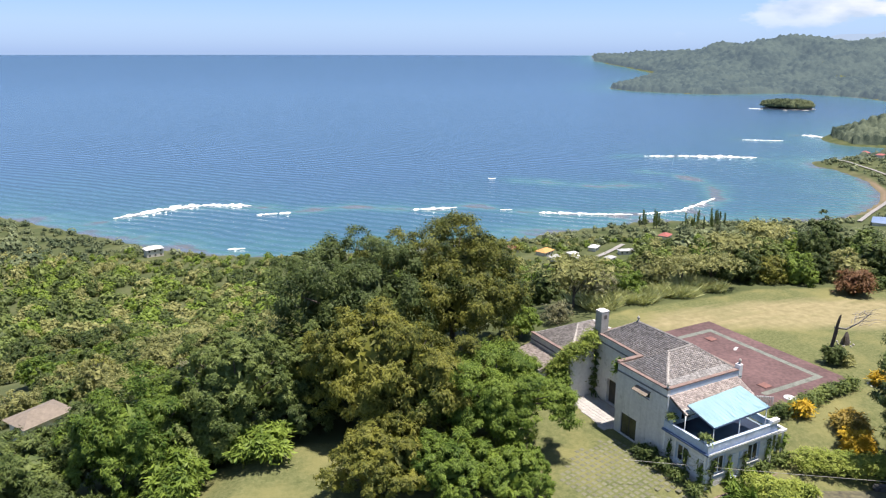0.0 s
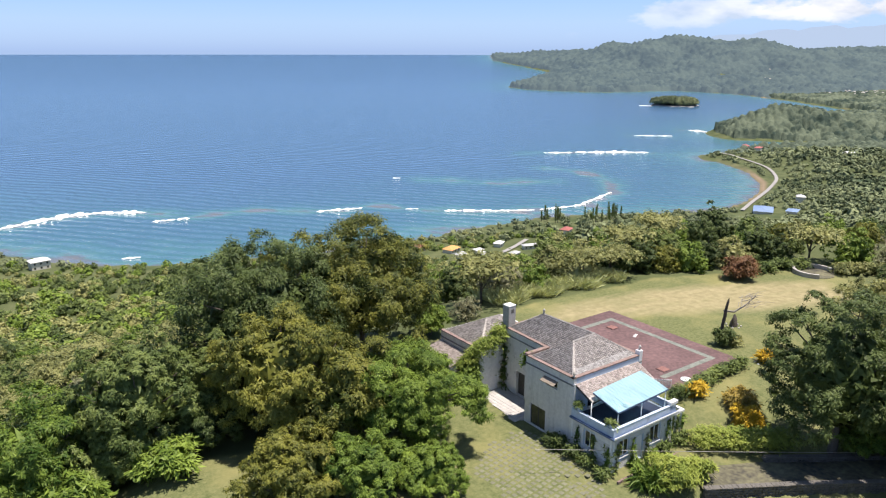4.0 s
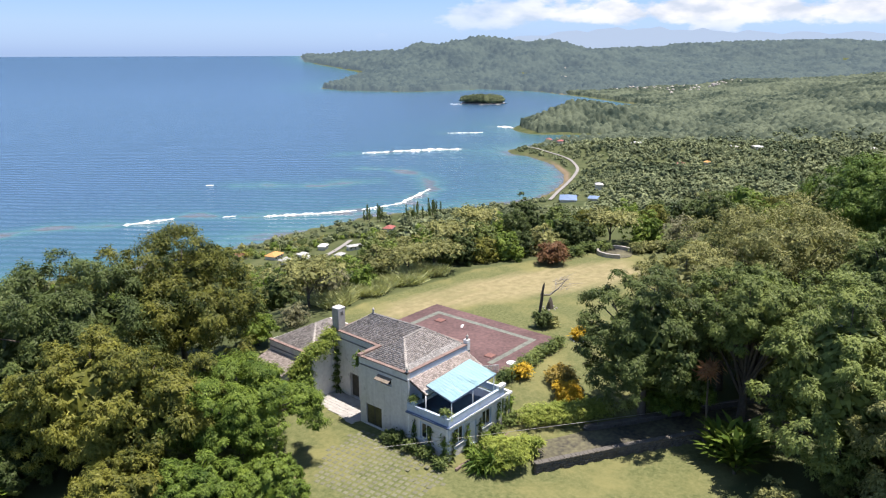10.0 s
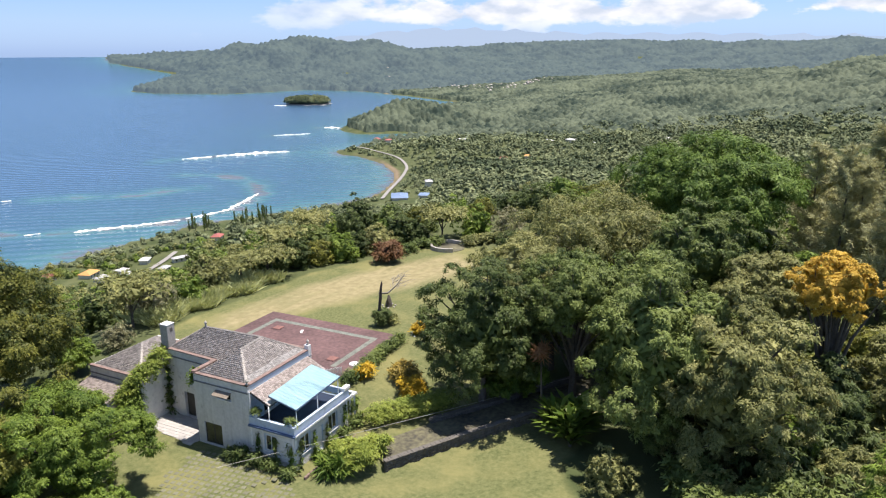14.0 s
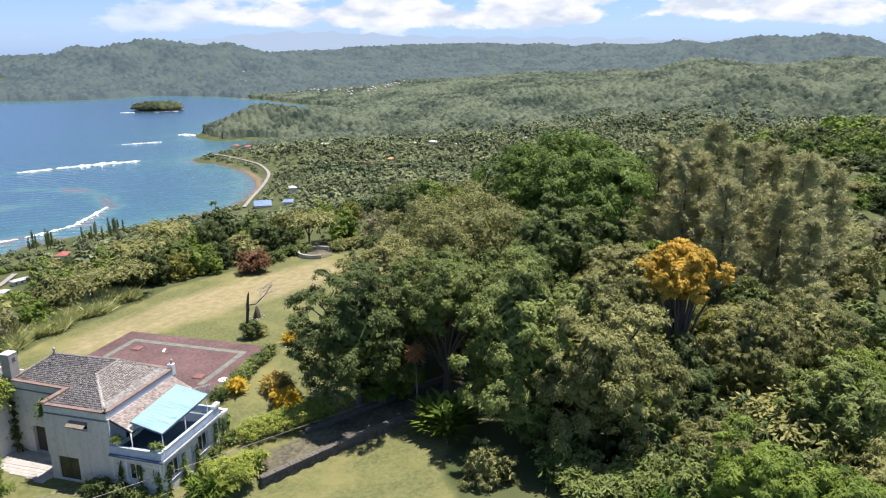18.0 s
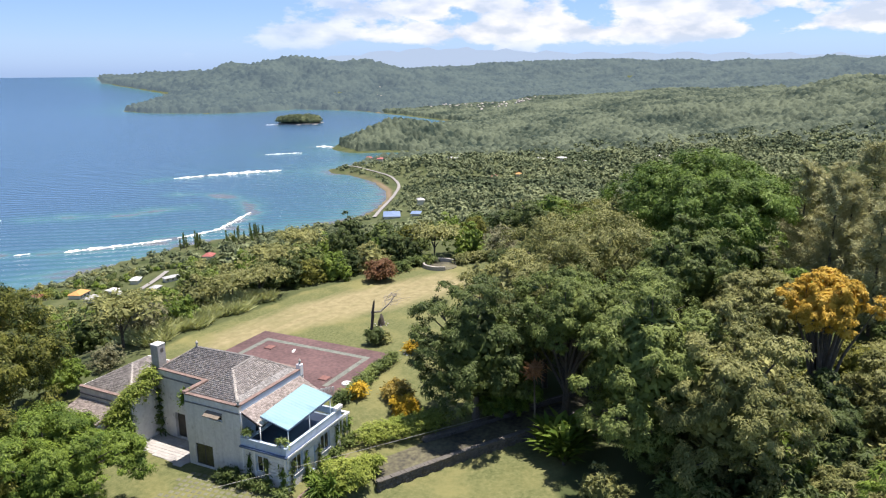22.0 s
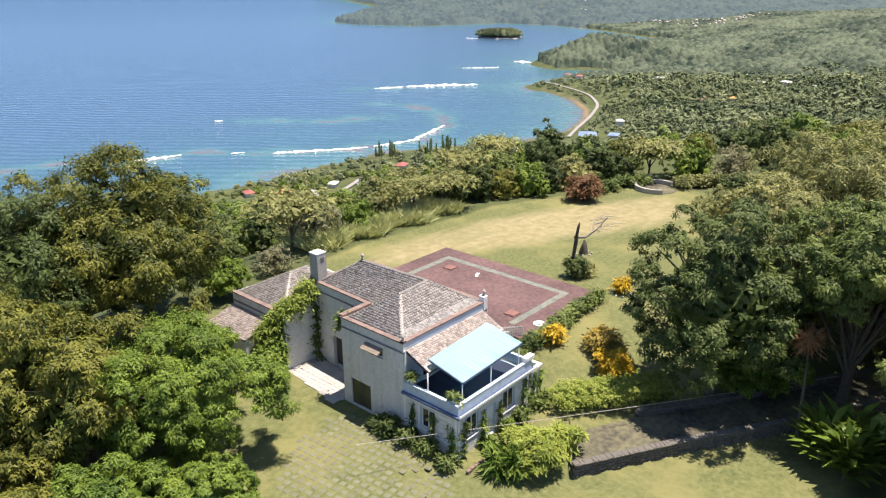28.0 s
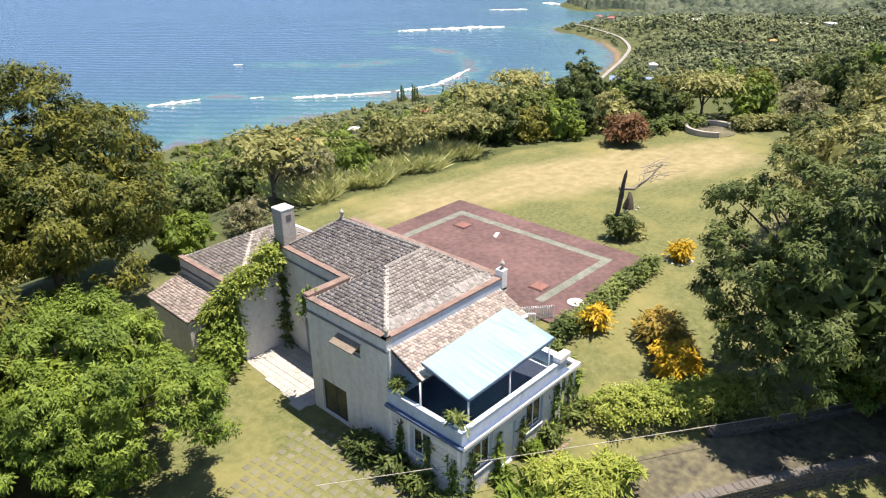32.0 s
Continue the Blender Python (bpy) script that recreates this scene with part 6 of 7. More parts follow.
# far houses: x, y, turn, width, depth, storeys, roof
M["roof_orange"] = material("terracotta_roof", (0.55, 0.27, 0.09), 0.8, scale=0.5, amount=0.15)
M["roof_red"] = material("red_roof", (0.3, 0.09, 0.075), 0.7, scale=0.5, amount=0.2)
M["roof_blue"] = material("blue_roof", (0.16, 0.23, 0.36), 0.5, scale=0.3, amount=0.15)
M["roof_white"] = material("white_roof", (0.55, 0.55, 0.54), 0.6, scale=0.5, amount=0.1)
M["roof_grey"] = material("grey_zinc_roof", (0.38, 0.38, 0.38), 0.5, scale=0.5, amount=0.25)
M["far_wall"] = material("cream_wall", (0.6, 0.56, 0.48), 0.85, scale=0.5, amount=0.12)


def far_house(x, y, rz, w, d, floors, roof, label):
    if math.hypot(x, y) > 700:
        w, d = w * 0.72, d * 0.72
    z = ground_at(x, y)
    t = thing("house", (x, y, z - 0.8), rz, label, "house", "houses by the coast")
    h = 0.8 + 3.0 * floors
    part("wall", boxed(-w / 2, -d / 2, 0, w / 2, d / 2, h), M["far_wall"], t)
    bm = bmesh.new()
    e, pitch = 0.7, 0.12 if w > 15 or roof == "roof_blue" else 0.24
    v = [bm.verts.new(p) for p in ((-w / 2 - e, -d / 2 - e, h), (w / 2 + e, -d / 2 - e, h), (w / 2 + e, d / 2 + e, h), (-w / 2 - e, d / 2 + e, h), (-w / 2 + d * 0.4, 0, h + d * pitch), (w / 2 - d * 0.4, 0, h + d * pitch))]
    for f in ((0, 1, 5, 4), (1, 2, 5), (2, 3, 4, 5), (3, 0, 4), (3, 2, 1, 0)):
        bm.faces.new([v[i] for i in f])
    part("roof", bm, M[roof], t)
    for fl in range(floors):
        n = max(2, int(w / 3.2))
        for k in range(n):
            cx = -w / 2 + w * (k + 0.5) / n
            for sy in (-1, 1):
                part("window", boxed(cx - 0.6, sy * d / 2 - 0.04, 1.7 + 3 * fl, cx + 0.6, sy * d / 2 + 0.04, 3.0 + 3 * fl), M["glass"], t)
    CLEAR.append((x, y, max(w, d) * 0.75))
    reach = math.hypot(x - EYE[0], y - EYE[1])
    if 90 < reach < 720:
        CLEAR.append((x - (x - EYE[0]) / reach * 13, y - (y - EYE[1]) / reach * 13, 10))
    return t


for x, y, rz, w, d, fl, roof, label in (
        (266, 380, 20, 11.5, 8, 1, "roof_orange", "cream house with an orange tiled roof among trees"),
        (250, 398, 70, 8, 6, 1, "roof_red", "small house with a bright red roof"),
        (281, 366, 0, 6.5, 5, 1, "roof_white", "small house with a white roof"),
        (276, 356, 40, 6, 5, 1, "roof_white", "low white house by the shore lane"),
        (306, 372, 30, 8, 5.5, 1, "roof_white", "white-roofed house by the shore lane"),
        (320, 352, -20, 11, 4.5, 1, "roof_grey", "long low shed by the shore lane"),
        (296, 342, 15, 7, 5, 1, "roof_grey", "grey-roofed house by the shore lane"),
        (262, 362, 10, 9, 7, 1, "roof_grey", "grey-roofed house among trees"),
        (374, 367, 25, 10, 7, 1, "roof_red", "red-roofed house in the woods"),
        (578, 316, 30, 26, 16, 1, "roof_blue", "large building with a bright blue roof"),
        (589, 294, 20, 14, 9, 1, "roof_blue", "annexe with a bright blue roof"),
        (963, 556, 20, 24, 12, 2, "roof_red", "long house with a red roof on the point"),
        (985, 590, 40, 20, 12, 2, "roof_red", "red-roofed house on the point"),
        (985, 436, 10, 26, 16, 1, "roof_white", "white-roofed house in the woods"),
        (1000, 262, 60, 22, 16, 2, "roof_white", "white house in the woods"),
        (983, 219, 50, 26, 10, 1, "roof_white", "long white house in the woods"),
        (850, 311, 20, 20, 12, 1, "roof_red", "red-roofed house in the woods"),
        (648, 319, 35, 14, 10, 2, "roof_grey", "grey two-storey house near the bay"),
        (1011, 300, 60, 18, 10, 1, "roof_white", "low white house in the woods"),
        (1026, 130, 80, 20, 9, 1, "roof_white", "low white house in the woods"),
        (870, 285, 20, 13, 9, 1, "roof_orange", "orange-roofed house in the woods"),
        (7, 509, 10, 12, 8, 2, "roof_white", "white flat house above the shore"),
        (-51.4, 81.7, 30, 7, 5, 1, "brown_panel", "weathered wooden shed among trees")):
    far_house(x, y, rz, w, d, fl, roof, label)
rng = np.random.RandomState(77)
for k in range(26):
    x, y = polar(rng.uniform(8, 27), rng.uniform(1150, 2150))
    if ground_at(x, y) > SEA + 4:
        far_house(x, y, rng.uniform(0, 180), rng.uniform(8, 12), rng.uniform(6, 8), 1, ["roof_white", "roof_grey", "roof_red", "roof_white"][k % 4], "small far house in the wooded plain")
# town along the far bay
V, F = [], []
for k in range(130):
    az = rng.uniform(17.5, 31)
    r0 = np.interp(az, [17, 23, 25, 28.5, 32], [2300, 2290, 2500, 2740, 3090])
    x, y = polar(az, r0 + 25 + rng.exponential(120))
    w, d, h = rng.uniform(7, 14), rng.uniform(6, 10), rng.uniform(4, 7)
    z = ground_at(x, y) + 2
    CLEAR.append((x, y, 8))
    b = len(V)
    V += [(x + sx * w / 2, y + sy * d / 2, z + zz) for zz in (-8, h) for sx, sy in ((-1, -1), (1, -1), (1, 1), (-1, 1))] + [(x - w / 4, y, z + h + 2.5), (x + w / 4, y, z + h + 2.5)]
    F += [(b, b + 1, b + 5, b + 4), (b + 1, b + 2, b + 6, b + 5), (b + 2, b + 3, b + 7, b + 6), (b + 3, b, b + 4, b + 7), (b + 4, b + 5, b + 9, b + 8), (b + 6, b + 7, b + 8, b + 9), (b + 5, b + 6, b + 9), (b + 7, b + 4, b + 8)]
me = bpy.data.meshes.new("town")
me.from_pydata(V, [], F)
M["town"] = material("town_walls", (0.4, 0.37, 0.34), 0.8, scale=0.01, amount=0.4, random_amount=1.0, island=True)
tagged(part("town", me, M["town"]), "pale houses of a small town along the far bay", "town", kind="stuff")


def ribbon(name, pts, width, mat, label, lift=0.6, kind="structure", category="road"):
    """A road laid on the land along a smooth line."""
    bm = bmesh.new()
    prev = None
    fine = []
    for a, b in zip(pts, pts[1:]):
        n = max(2, int(math.hypot(b[0] - a[0], b[1] - a[1]) / 8))
        fine += [(a[0] + (b[0] - a[0]) * k / n, a[1] + (b[1] - a[1]) * k / n) for k in range(n)]
    fine.append(pts[-1])
    f = np.array(fine)
    for _ in range(12):
        f[1:-1] = (f[:-2] + 2 * f[1:-1] + f[2:]) / 4
    for i in range(len(f)):
        a, b = f[max(i - 1, 0)], f[min(i + 1, len(f) - 1)]
        t = (b - a) / np.linalg.norm(b - a)
        nx, ny = -t[1] * width / 2, t[0] * width / 2
        z = ground_at(f[i][0], f[i][1]) + lift
        row = [bm.verts.new((f[i][0] + nx, f[i][1] + ny, z)), bm.verts.new((f[i][0] - nx, f[i][1] - ny, z))]
        if prev:
            bm.faces.new((prev[0], prev[1], row[1], row[0]))
        prev = row
        CLEAR.append((f[i][0], f[i][1], width * 0.6 + 5))
    return tagged(part(name, bm, mat), label, category, kind=kind)


ribbon("road", [(570, 332), (612, 350), (690, 378), (770, 412), (835, 462), (872, 520), (905, 580), (930, 612)], 3.8, M["road"], "pale coast road round the bay", lift=1.2)
ribbon("road", [(265, 345), (290, 352), (312, 360), (335, 372)], 3.6, M["road"], "pale shore lane between houses", lift=0.8)
for x, y, r in ((300, 358, 14), (330, 362, 10), (562, 300, 26), (578, 286, 20), (548, 318, 16)):
    CLEAR.append((x, y, r))

HERO = [(ob.matrix_basis.translation.x, ob.matrix_basis.translation.y) for ob in scene.collection.objects if ob.name.split(".")[0] in ("tree", "casuarina") and not ob.parent]


def template_tree(kind, seed, leaves, size, mat, radius=5.0, height=9.0, base=-0.28, lobes=11, flat=False):
    rng = np.random.RandomState(seed)
    t = thing("slope_tree", (0, 0, 0), 0, kind, "tree", "trees on the slope")
    L = crown_lobes(rng, radius, height, 1.0, lobes)
    if flat:
        L = [(math.cos(k * 2.4) * radius * 0.6 * (k % 3) / 2, math.sin(k * 2.4) * radius * 0.6 * (k % 3) / 2, height * (0.82 + 0.04 * (k % 3)), radius * 0.5, radius * 0.5, height * 0.14) for k in range(lobes)]
    paths = [[(0, 0, -1.5, 0.3), (0.1, 0, height * 0.4, 0.2), (0, 0, height * 0.8, 0.05)]] + [[(0, 0, height * 0.3, 0.13), (lx * 0.5, ly * 0.5, lz * 0.75, 0.09), (lx, ly, lz, 0.03)] for lx, ly, lz, *_ in L[1:7]]
    v, f = limb_mesh(paths, 5)
    part("trunk", arrays("trunk", v, f), M["bark"], t)
    if flat:
        v, f = leaf_cloud(rng, L, leaves, size, per=14)
    else:
        v, f, _ = clump_crown(rng, radius, height, height * base, int(leaves * 2), size * 0.6, 0.1, 1.2, 0.8)
    part("crown", arrays("crown", v, f), M[mat], t)
    return t


TEMPLATES = [template_tree("dark green tree on the wooded slope", 401, 1954, 0.60, "leaf_dark"),
             template_tree("mid green tree on the wooded slope", 402, 1954, 0.60, "leaf_mid"),
             template_tree("bright green tree on the wooded slope", 403, 1839, 0.60, "leaf_bright"),
             template_tree("olive green tree on the wooded slope", 404, 1724, 0.60, "leaf_olive"),
             template_tree("flat-topped spreading tree on the slope", 405, 1724, 0.56, "leaf_olive", radius=6.5, height=9, flat=True),
             template_tree("half-bare grey tree on the slope", 406, 1035, 0.48, "leaf_dry"),
             template_tree("dark dense tree on the slope", 407, 1954, 0.60, "leaf_dark", radius=4, height=11),
             template_tree("golden green tree on the slope", 408, 1839, 0.60, "leaf_gold")]
rng = np.random.RandomState(42)
taken = []
used = set()
tries = 0
EDGE = [(16, 33), (21, 35), (26, 33.5), (31, 35), (36, 33), (40.5, 31.5), (44, 33.5), (47.5, 31), (51, 29.5), (54.5, 27.5), (58, 26.5), (62, 24.5), (66, 23), (71, 21.5), (76, 19), (80, 14), (84, 9), (49, 36), (55, 33), (43, 38)]
for x, y in EDGE:
    k = rng.choice([0, 1, 2, 3, 3, 4, 4, 5, 6, 7])
    s = rng.uniform(0.6, 0.85)
    copy_thing(TEMPLATES[k], pose(x, y, ground_at(x, y) - 0.3, 0, 0, rng.uniform(0, 360)) @ Matrix.Diagonal((s, s, s * 0.9, 1)))
    taken.append((x, y))
while len(taken) < 300 and tries < 9000:
    tries += 1
    az, r = rng.uniform(-24, 101), 52 * (190 / 52) ** rng.uniform(0, 1)
    x, y = polar(az, r)
    X, Y = np.array([x]), np.array([y])
    if ring_distance(X, Y, LAWN)[0] > -2.5 or (r < 75 and 20 < az < 78) or not clear_of(X, Y, 3)[0] or ground_at(x, y) < SEA + 2:
        continue
    if side_of(X, Y, WALL_FAR)[0] < 1 and -10 < y and x < 40:
        continue
    gap = 3.2 + r * 0.012
    if any((x - a) ** 2 + (y - b) ** 2 < gap * gap for a, b in taken) or any((x - a) ** 2 + (y - b) ** 2 < 16 for a, b in HERO):
        continue
    taken.append((x, y))
    lawn_edge = ring_distance(X, Y, LAWN)[0] > -14
    k = rng.choice(8, p=[0.2, 0.21, 0.12, 0.15, 0.12, 0.06, 0.08, 0.06])
    s = rng.uniform(0.55, 1.0) * (0.62 if lawn_edge else 1.0)
    if r < 120 and az > 40:
        s *= 0.75
    m = pose(x, y, ground_at(x, y) - 0.2, 0, 0, rng.uniform(0, 360)) @ Matrix.Diagonal((s, s, s * rng.uniform(0.85, 1.1), 1))
    copy_thing(TEMPLATES[k], m)
    used.add(k)
for k, t in enumerate(TEMPLATES):
    x, y = polar(-27 - k * 2, 200)
    t.matrix_basis = pose(x, y, ground_at(x, y) - 0.2)


# leafy woods further down, joined
V, F, b, tries, spots = {}, {}, {}, 0, []
SETS = {}
for mat, sd in (("leaf_dark", 501), ("leaf_mid", 502), ("leaf_olive", 503), ("leaf_bright", 504)):
    SETS[mat] = clump_crown(np.random.RandomState(sd), 5.0, 9.0, 0.5, 1100, 0.62, 0.0, 1.2, 0.5)[:2]
ca, cr_ = np.radians(rng.uniform(-24, 101, 5200)), np.sqrt(rng.uniform(95 ** 2, 345 ** 2, 5200))
cx, cy = EYE[0] + cr_ * np.cos(ca), EYE[1] + cr_ * np.sin(ca)
good = (ring_distance(cx, cy, LAWN) < -7) & clear_of(cx, cy, 3) & (shore(cx, cy) > 8)
cx, cy = cx[good], cy[good]
cz = land_height(cx, cy)
for x, y, gz in zip(cx, cy, cz):
    if len(spots) >= 760:
        break
    if any((x - q[0]) ** 2 + (y - q[1]) ** 2 < 25 for q in HERO) or any((x - q[0]) ** 2 + (y - q[1]) ** 2 < 30 for q in taken) or any((x - q[0]) ** 2 + (y - q[1]) ** 2 < 24 for q in spots):
        continue
    spots.append((x, y))
    mat = ["leaf_dark", "leaf_mid", "leaf_olive", "leaf_mid", "leaf_bright"][rng.randint(5)]
    v, fc = SETS[mat]
    a, s = rng.uniform(0, 6.28), rng.uniform(0.55, 1.05)
    c, sn = math.cos(a) * s, math.sin(a) * s
    w = np.stack([v[:, 0] * c - v[:, 1] * sn + x, v[:, 0] * sn + v[:, 1] * c + y, v[:, 2] * s * rng.uniform(0.7, 1.0) + gz - 0.4], -1)
    V.setdefault(mat, []).append(w)
    F.setdefault(mat, []).append(fc + b.get(mat, 0))
    b[mat] = b.get(mat, 0) + len(v)
for mat in V:
    tagged(part("leafy_woods", arrays("leafy_woods", np.concatenate(V[mat]), np.concatenate(F[mat])), M[mat]), "leafy mixed woods on the lower slope", "woods", kind="stuff")


def crown_shapes(level, seeds, keep=-0.35, amp=0.3):
    out = []
    for sd in seeds:
        bm = bmesh.new()
        bmesh.ops.create_icosphere(bm, subdivisions=level, radius=1.0)
        for v in bm.verts:
            p = v.co.normalized()
            d = 1 + amp * noise.noise(p * 2.1 + Vector((sd, 0, 0))) + amp * 0.8 * noise.noise(p * 5.2 + Vector((0, sd, 0)))
            v.co = p * d
            v.co.z *= 0.85
        bmesh.ops.delete(bm, geom=[f for f in bm.faces if f.calc_center_median().z < keep], context="FACES")
        bm.verts.ensure_lookup_table()
        bm.verts.index_update()
        out.append((np.array([v.co[:] for v in bm.verts]), np.array([[v.index for v in f.verts] for f in bm.faces])))
        bm.free()
    return out


def bushy(seed, count, size, level):
    """A crown of unit size for woods at a distance: sprays of leaf over a few boughs, round a closed core."""
    rng = np.random.RandomState(seed)
    nb = 11
    k = np.arange(nb)
    up = np.clip(1 - 1.25 * (k + 0.5) / nb + rng.normal(0, 0.1, nb), -0.4, 0.98)
    turn = k * 2.4 + rng.normal(0, 0.4, nb)
    d = np.stack([np.cos(turn) * np.sqrt(1 - up ** 2), np.sin(turn) * np.sqrt(1 - up ** 2), up], -1)
    c = d * np.array([0.62, 0.62, 0.55]) * rng.uniform(0.75, 1.15, nb)[:, None]
    pick = rng.randint(nb, size=count)
    td = rng.normal(size=(count, 3)) + d[pick] * 0.9 + np.array([0, 0, 0.5])
    td /= np.linalg.norm(td, axis=1)[:, None]
    pos = c[pick] + td * (rng.uniform(0.28, 0.44, nb)[pick] * rng.uniform(0.8, 1.12, count))[:, None]
    nrm = td + np.array([0, 0, 0.4]) + rng.normal(size=(count, 3)) * 0.4
    side = np.cross(nrm, rng.normal(size=(count, 3)))
    side /= np.linalg.norm(side, axis=1)[:, None]
    ahead = np.cross(nrm / np.linalg.norm(nrm, axis=1)[:, None], side)
    s = size * rng.uniform(0.7, 1.35, count)[:, None]
    v = np.stack([pos - side * s * 0.5 - ahead * s * 0.3, pos + side * s * 0.5 - ahead * s * 0.25, pos + ahead * s * 0.7], 1).reshape(-1, 3)
    cv, cf = crown_shapes(level, [seed], amp=0.35)[0]
    return np.concatenate([cv * 0.66, v]), np.concatenate([cf, np.arange(len(v)).reshape(-1, 3) + len(cv)])


def woods(name, shapes, x, y, rad, tall, mat, label, seed, lift=0.35):
    rng = np.random.RandomState(seed)
    z = land_height(x, y)
    V, F, b = [], [], 0
    for i in range(len(x)):
        v, f = shapes[rng.randint(len(shapes))]
        a = rng.uniform(0, 6.28)
        c, s = math.cos(a), math.sin(a)
        w = v * np.array([rad[i] * rng.uniform(0.85, 1.2), rad[i], rad[i] * tall[i]])
        w = np.stack([w[:, 0] * c - w[:, 1] * s + x[i], w[:, 0] * s + w[:, 1] * c + y[i], w[:, 2] + z[i] + rad[i] * tall[i] * lift], -1)
        V.append(w)
        F.append(f + b)
        b += len(v)
    ob = part(name, arrays(name, np.concatenate(V), np.concatenate(F)), mat, smooth=True)
    return tagged(ob, label, "woods", kind="stuff")


def woods_material(name, dark, light, bump_scale, haze_glow=0.0, sheet=False):
    m = bpy.data.materials.new(name)
    m.use_nodes = True
    n, l = m.node_tree.nodes, m.node_tree.links
    p = n["Principled BSDF"]
    p.inputs["Roughness"].default_value = 0.8
    p.inputs["Specular IOR Level"].default_value = 0.1
    ge = n.new("ShaderNodeNewGeometry")
    tc = n.new("ShaderNodeTexCoord")
    nz = n.new("ShaderNodeTexNoise")
    nz.inputs["Scale"].default_value = bump_scale
    nz.inputs["Detail"].default_value = 6
    nz.inputs["Roughness"].default_value = 0.7
    l.new(tc.outputs["Object"], nz.inputs["Vector"])
    big = n.new("ShaderNodeTexNoise")
    big.inputs["Scale"].default_value = 0.011
    big.inputs["Detail"].default_value = 6
    l.new(tc.outputs["Object"], big.inputs["Vector"])
    a = n.new("ShaderNodeMath")
    a.operation = "MULTIPLY_ADD"
    a.inputs[1].default_value = 0.4
    if sheet:
        tone = n.new("ShaderNodeAttribute")
        tone.attribute_name = "tone"
        l.new(tone.outputs["Fac"], a.inputs[0])
    else:
        l.new(ge.outputs["Random Per Island"], a.inputs[0])
    l.new(nz.outputs["Fac"], a.inputs[2])
    a2 = n.new("ShaderNodeMath")
    a2.operation = "MULTIPLY_ADD"
    a2.inputs[1].default_value = 1.8
    l.new(big.outputs["Fac"], a2.inputs[0])
    l.new(a.outputs[0], a2.inputs[2])
    cr = n.new("ShaderNodeValToRGB")
    e = cr.color_ramp.elements
    e[0].position, e[0].color = 0.3, (*dark, 1)
    e[1].position, e[1].color = 0.85, (*light, 1)
    mr = n.new("ShaderNodeMapRange")
    mr.inputs["From Min"].default_value, mr.inputs["From Max"].default_value = 0.95, 2.05
    l.new(a2.outputs[0], mr.inputs["Value"])
    l.new(mr.outputs[0], cr.inputs[0])
    l.new(cr.outputs[0], p.inputs["Base Color"])
    b = n.new("ShaderNodeBump")
    b.inputs["Strength"].default_value = 0.45
    b.inputs["Distance"].default_value = 0.25 / bump_scale
    l.new(nz.outputs["Fac"], b.inputs["Height"])
    l.new(b.outputs[0], p.inputs["Normal"])
    # blue emission stands in for the haze over distant crowns
    if haze_glow:
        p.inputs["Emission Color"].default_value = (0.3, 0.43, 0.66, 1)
        p.inputs["Emission Strength"].default_value = haze_glow
    return m


def scatter(n, az0, az1, r0, r1, seed, power=1.0):
    rng = np.random.RandomState(seed)
    az = np.radians(rng.uniform(az0, az1, n))
    r = np.sqrt(r0 ** 2 + (r1 ** 2 - r0 ** 2) * rng.uniform(0, 1, n) ** power)
    x, y = EYE[0] + r * np.cos(az), EYE[1] + r * np.sin(az)
    d = shore(x, y)
    ok = (d > 9) & clear_of(x, y, 2)
    return x[ok], y[ok], r[ok], rng


M["woods_mid"] = woods_material("woods_mid", (0.06, 0.085, 0.046), (0.22, 0.25, 0.13), 0.12)
# the farthest woods get their haze as blue emission, the nearer ones none
M["woods_far_hazed"] = woods_material("woods_far_hazed", (0.02, 0.034, 0.026), (0.05, 0.07, 0.05), 0.03, 0.12, True)
SH2, SH1 = [bushy(k, 190, 0.24, 1) for k in range(6)], [bushy(k + 6, 46, 0.42, 1) for k in range(6)]
x, y, r, rng = scatter(5000, -22, 106, 300, 575, 1)
kind = rng.randint(4, size=len(x))
rad = (2.8 + 4.4 * rng.rand(len(x)) ** 1.6) * np.clip(shore(x, y) / 90, 0.55, 1)
tall = rng.uniform(0.8, 1.25, len(x))
for k, mat in enumerate(("leaf_dark", "leaf_mid", "leaf_olive", "leaf_bright")):
    pick = kind == k
    woods("woods", SH2, x[pick], y[pick], rad[pick], tall[pick], M[mat], "mixed green woods covering the slope to the sea", 2 + k)
x, y, r, rng = scatter(17500, -22, 106, 540, 1260, 3)
woods("woods", SH1, x, y, (3.4 + 5.2 * rng.rand(len(x)) ** 2) * np.clip(shore(x, y) / 90, 0.55, 1), rng.uniform(0.8, 1.2, len(x)), M["woods_mid"], "mixed green woods behind the bay", 4)


def domes(x, y, cell, seed):
    """Rounded crowns side by side, one to a jittered cell: height of the canopy and a tone for each crown."""
    gi, gj = np.floor(x / cell), np.floor(y / cell)
    best, tone = np.full(x.shape, -9.0), np.zeros(x.shape)

    def dice(i, j, k):
        v = np.sin(i * 127.1 + j * 311.7 + k * 74.7 + seed) * 43758.5453
        return v - np.floor(v)

    for di in (-1, 0, 1):
        for dj in (-1, 0, 1):
            i, j = gi + di, gj + dj
            px, py = (i + dice(i, j, 1)) * cell, (j + dice(i, j, 2)) * cell
            rad = cell * (0.5 + 0.55 * dice(i, j, 3))
            h = rad * (0.55 + 0.5 * dice(i, j, 4)) * (1 - ((x - px) ** 2 + (y - py) ** 2) / rad ** 2)
            tone = np.where(h > best, dice(i, j, 5), tone)
            best = np.maximum(best, h)
    return np.maximum(best, -1.0), tone


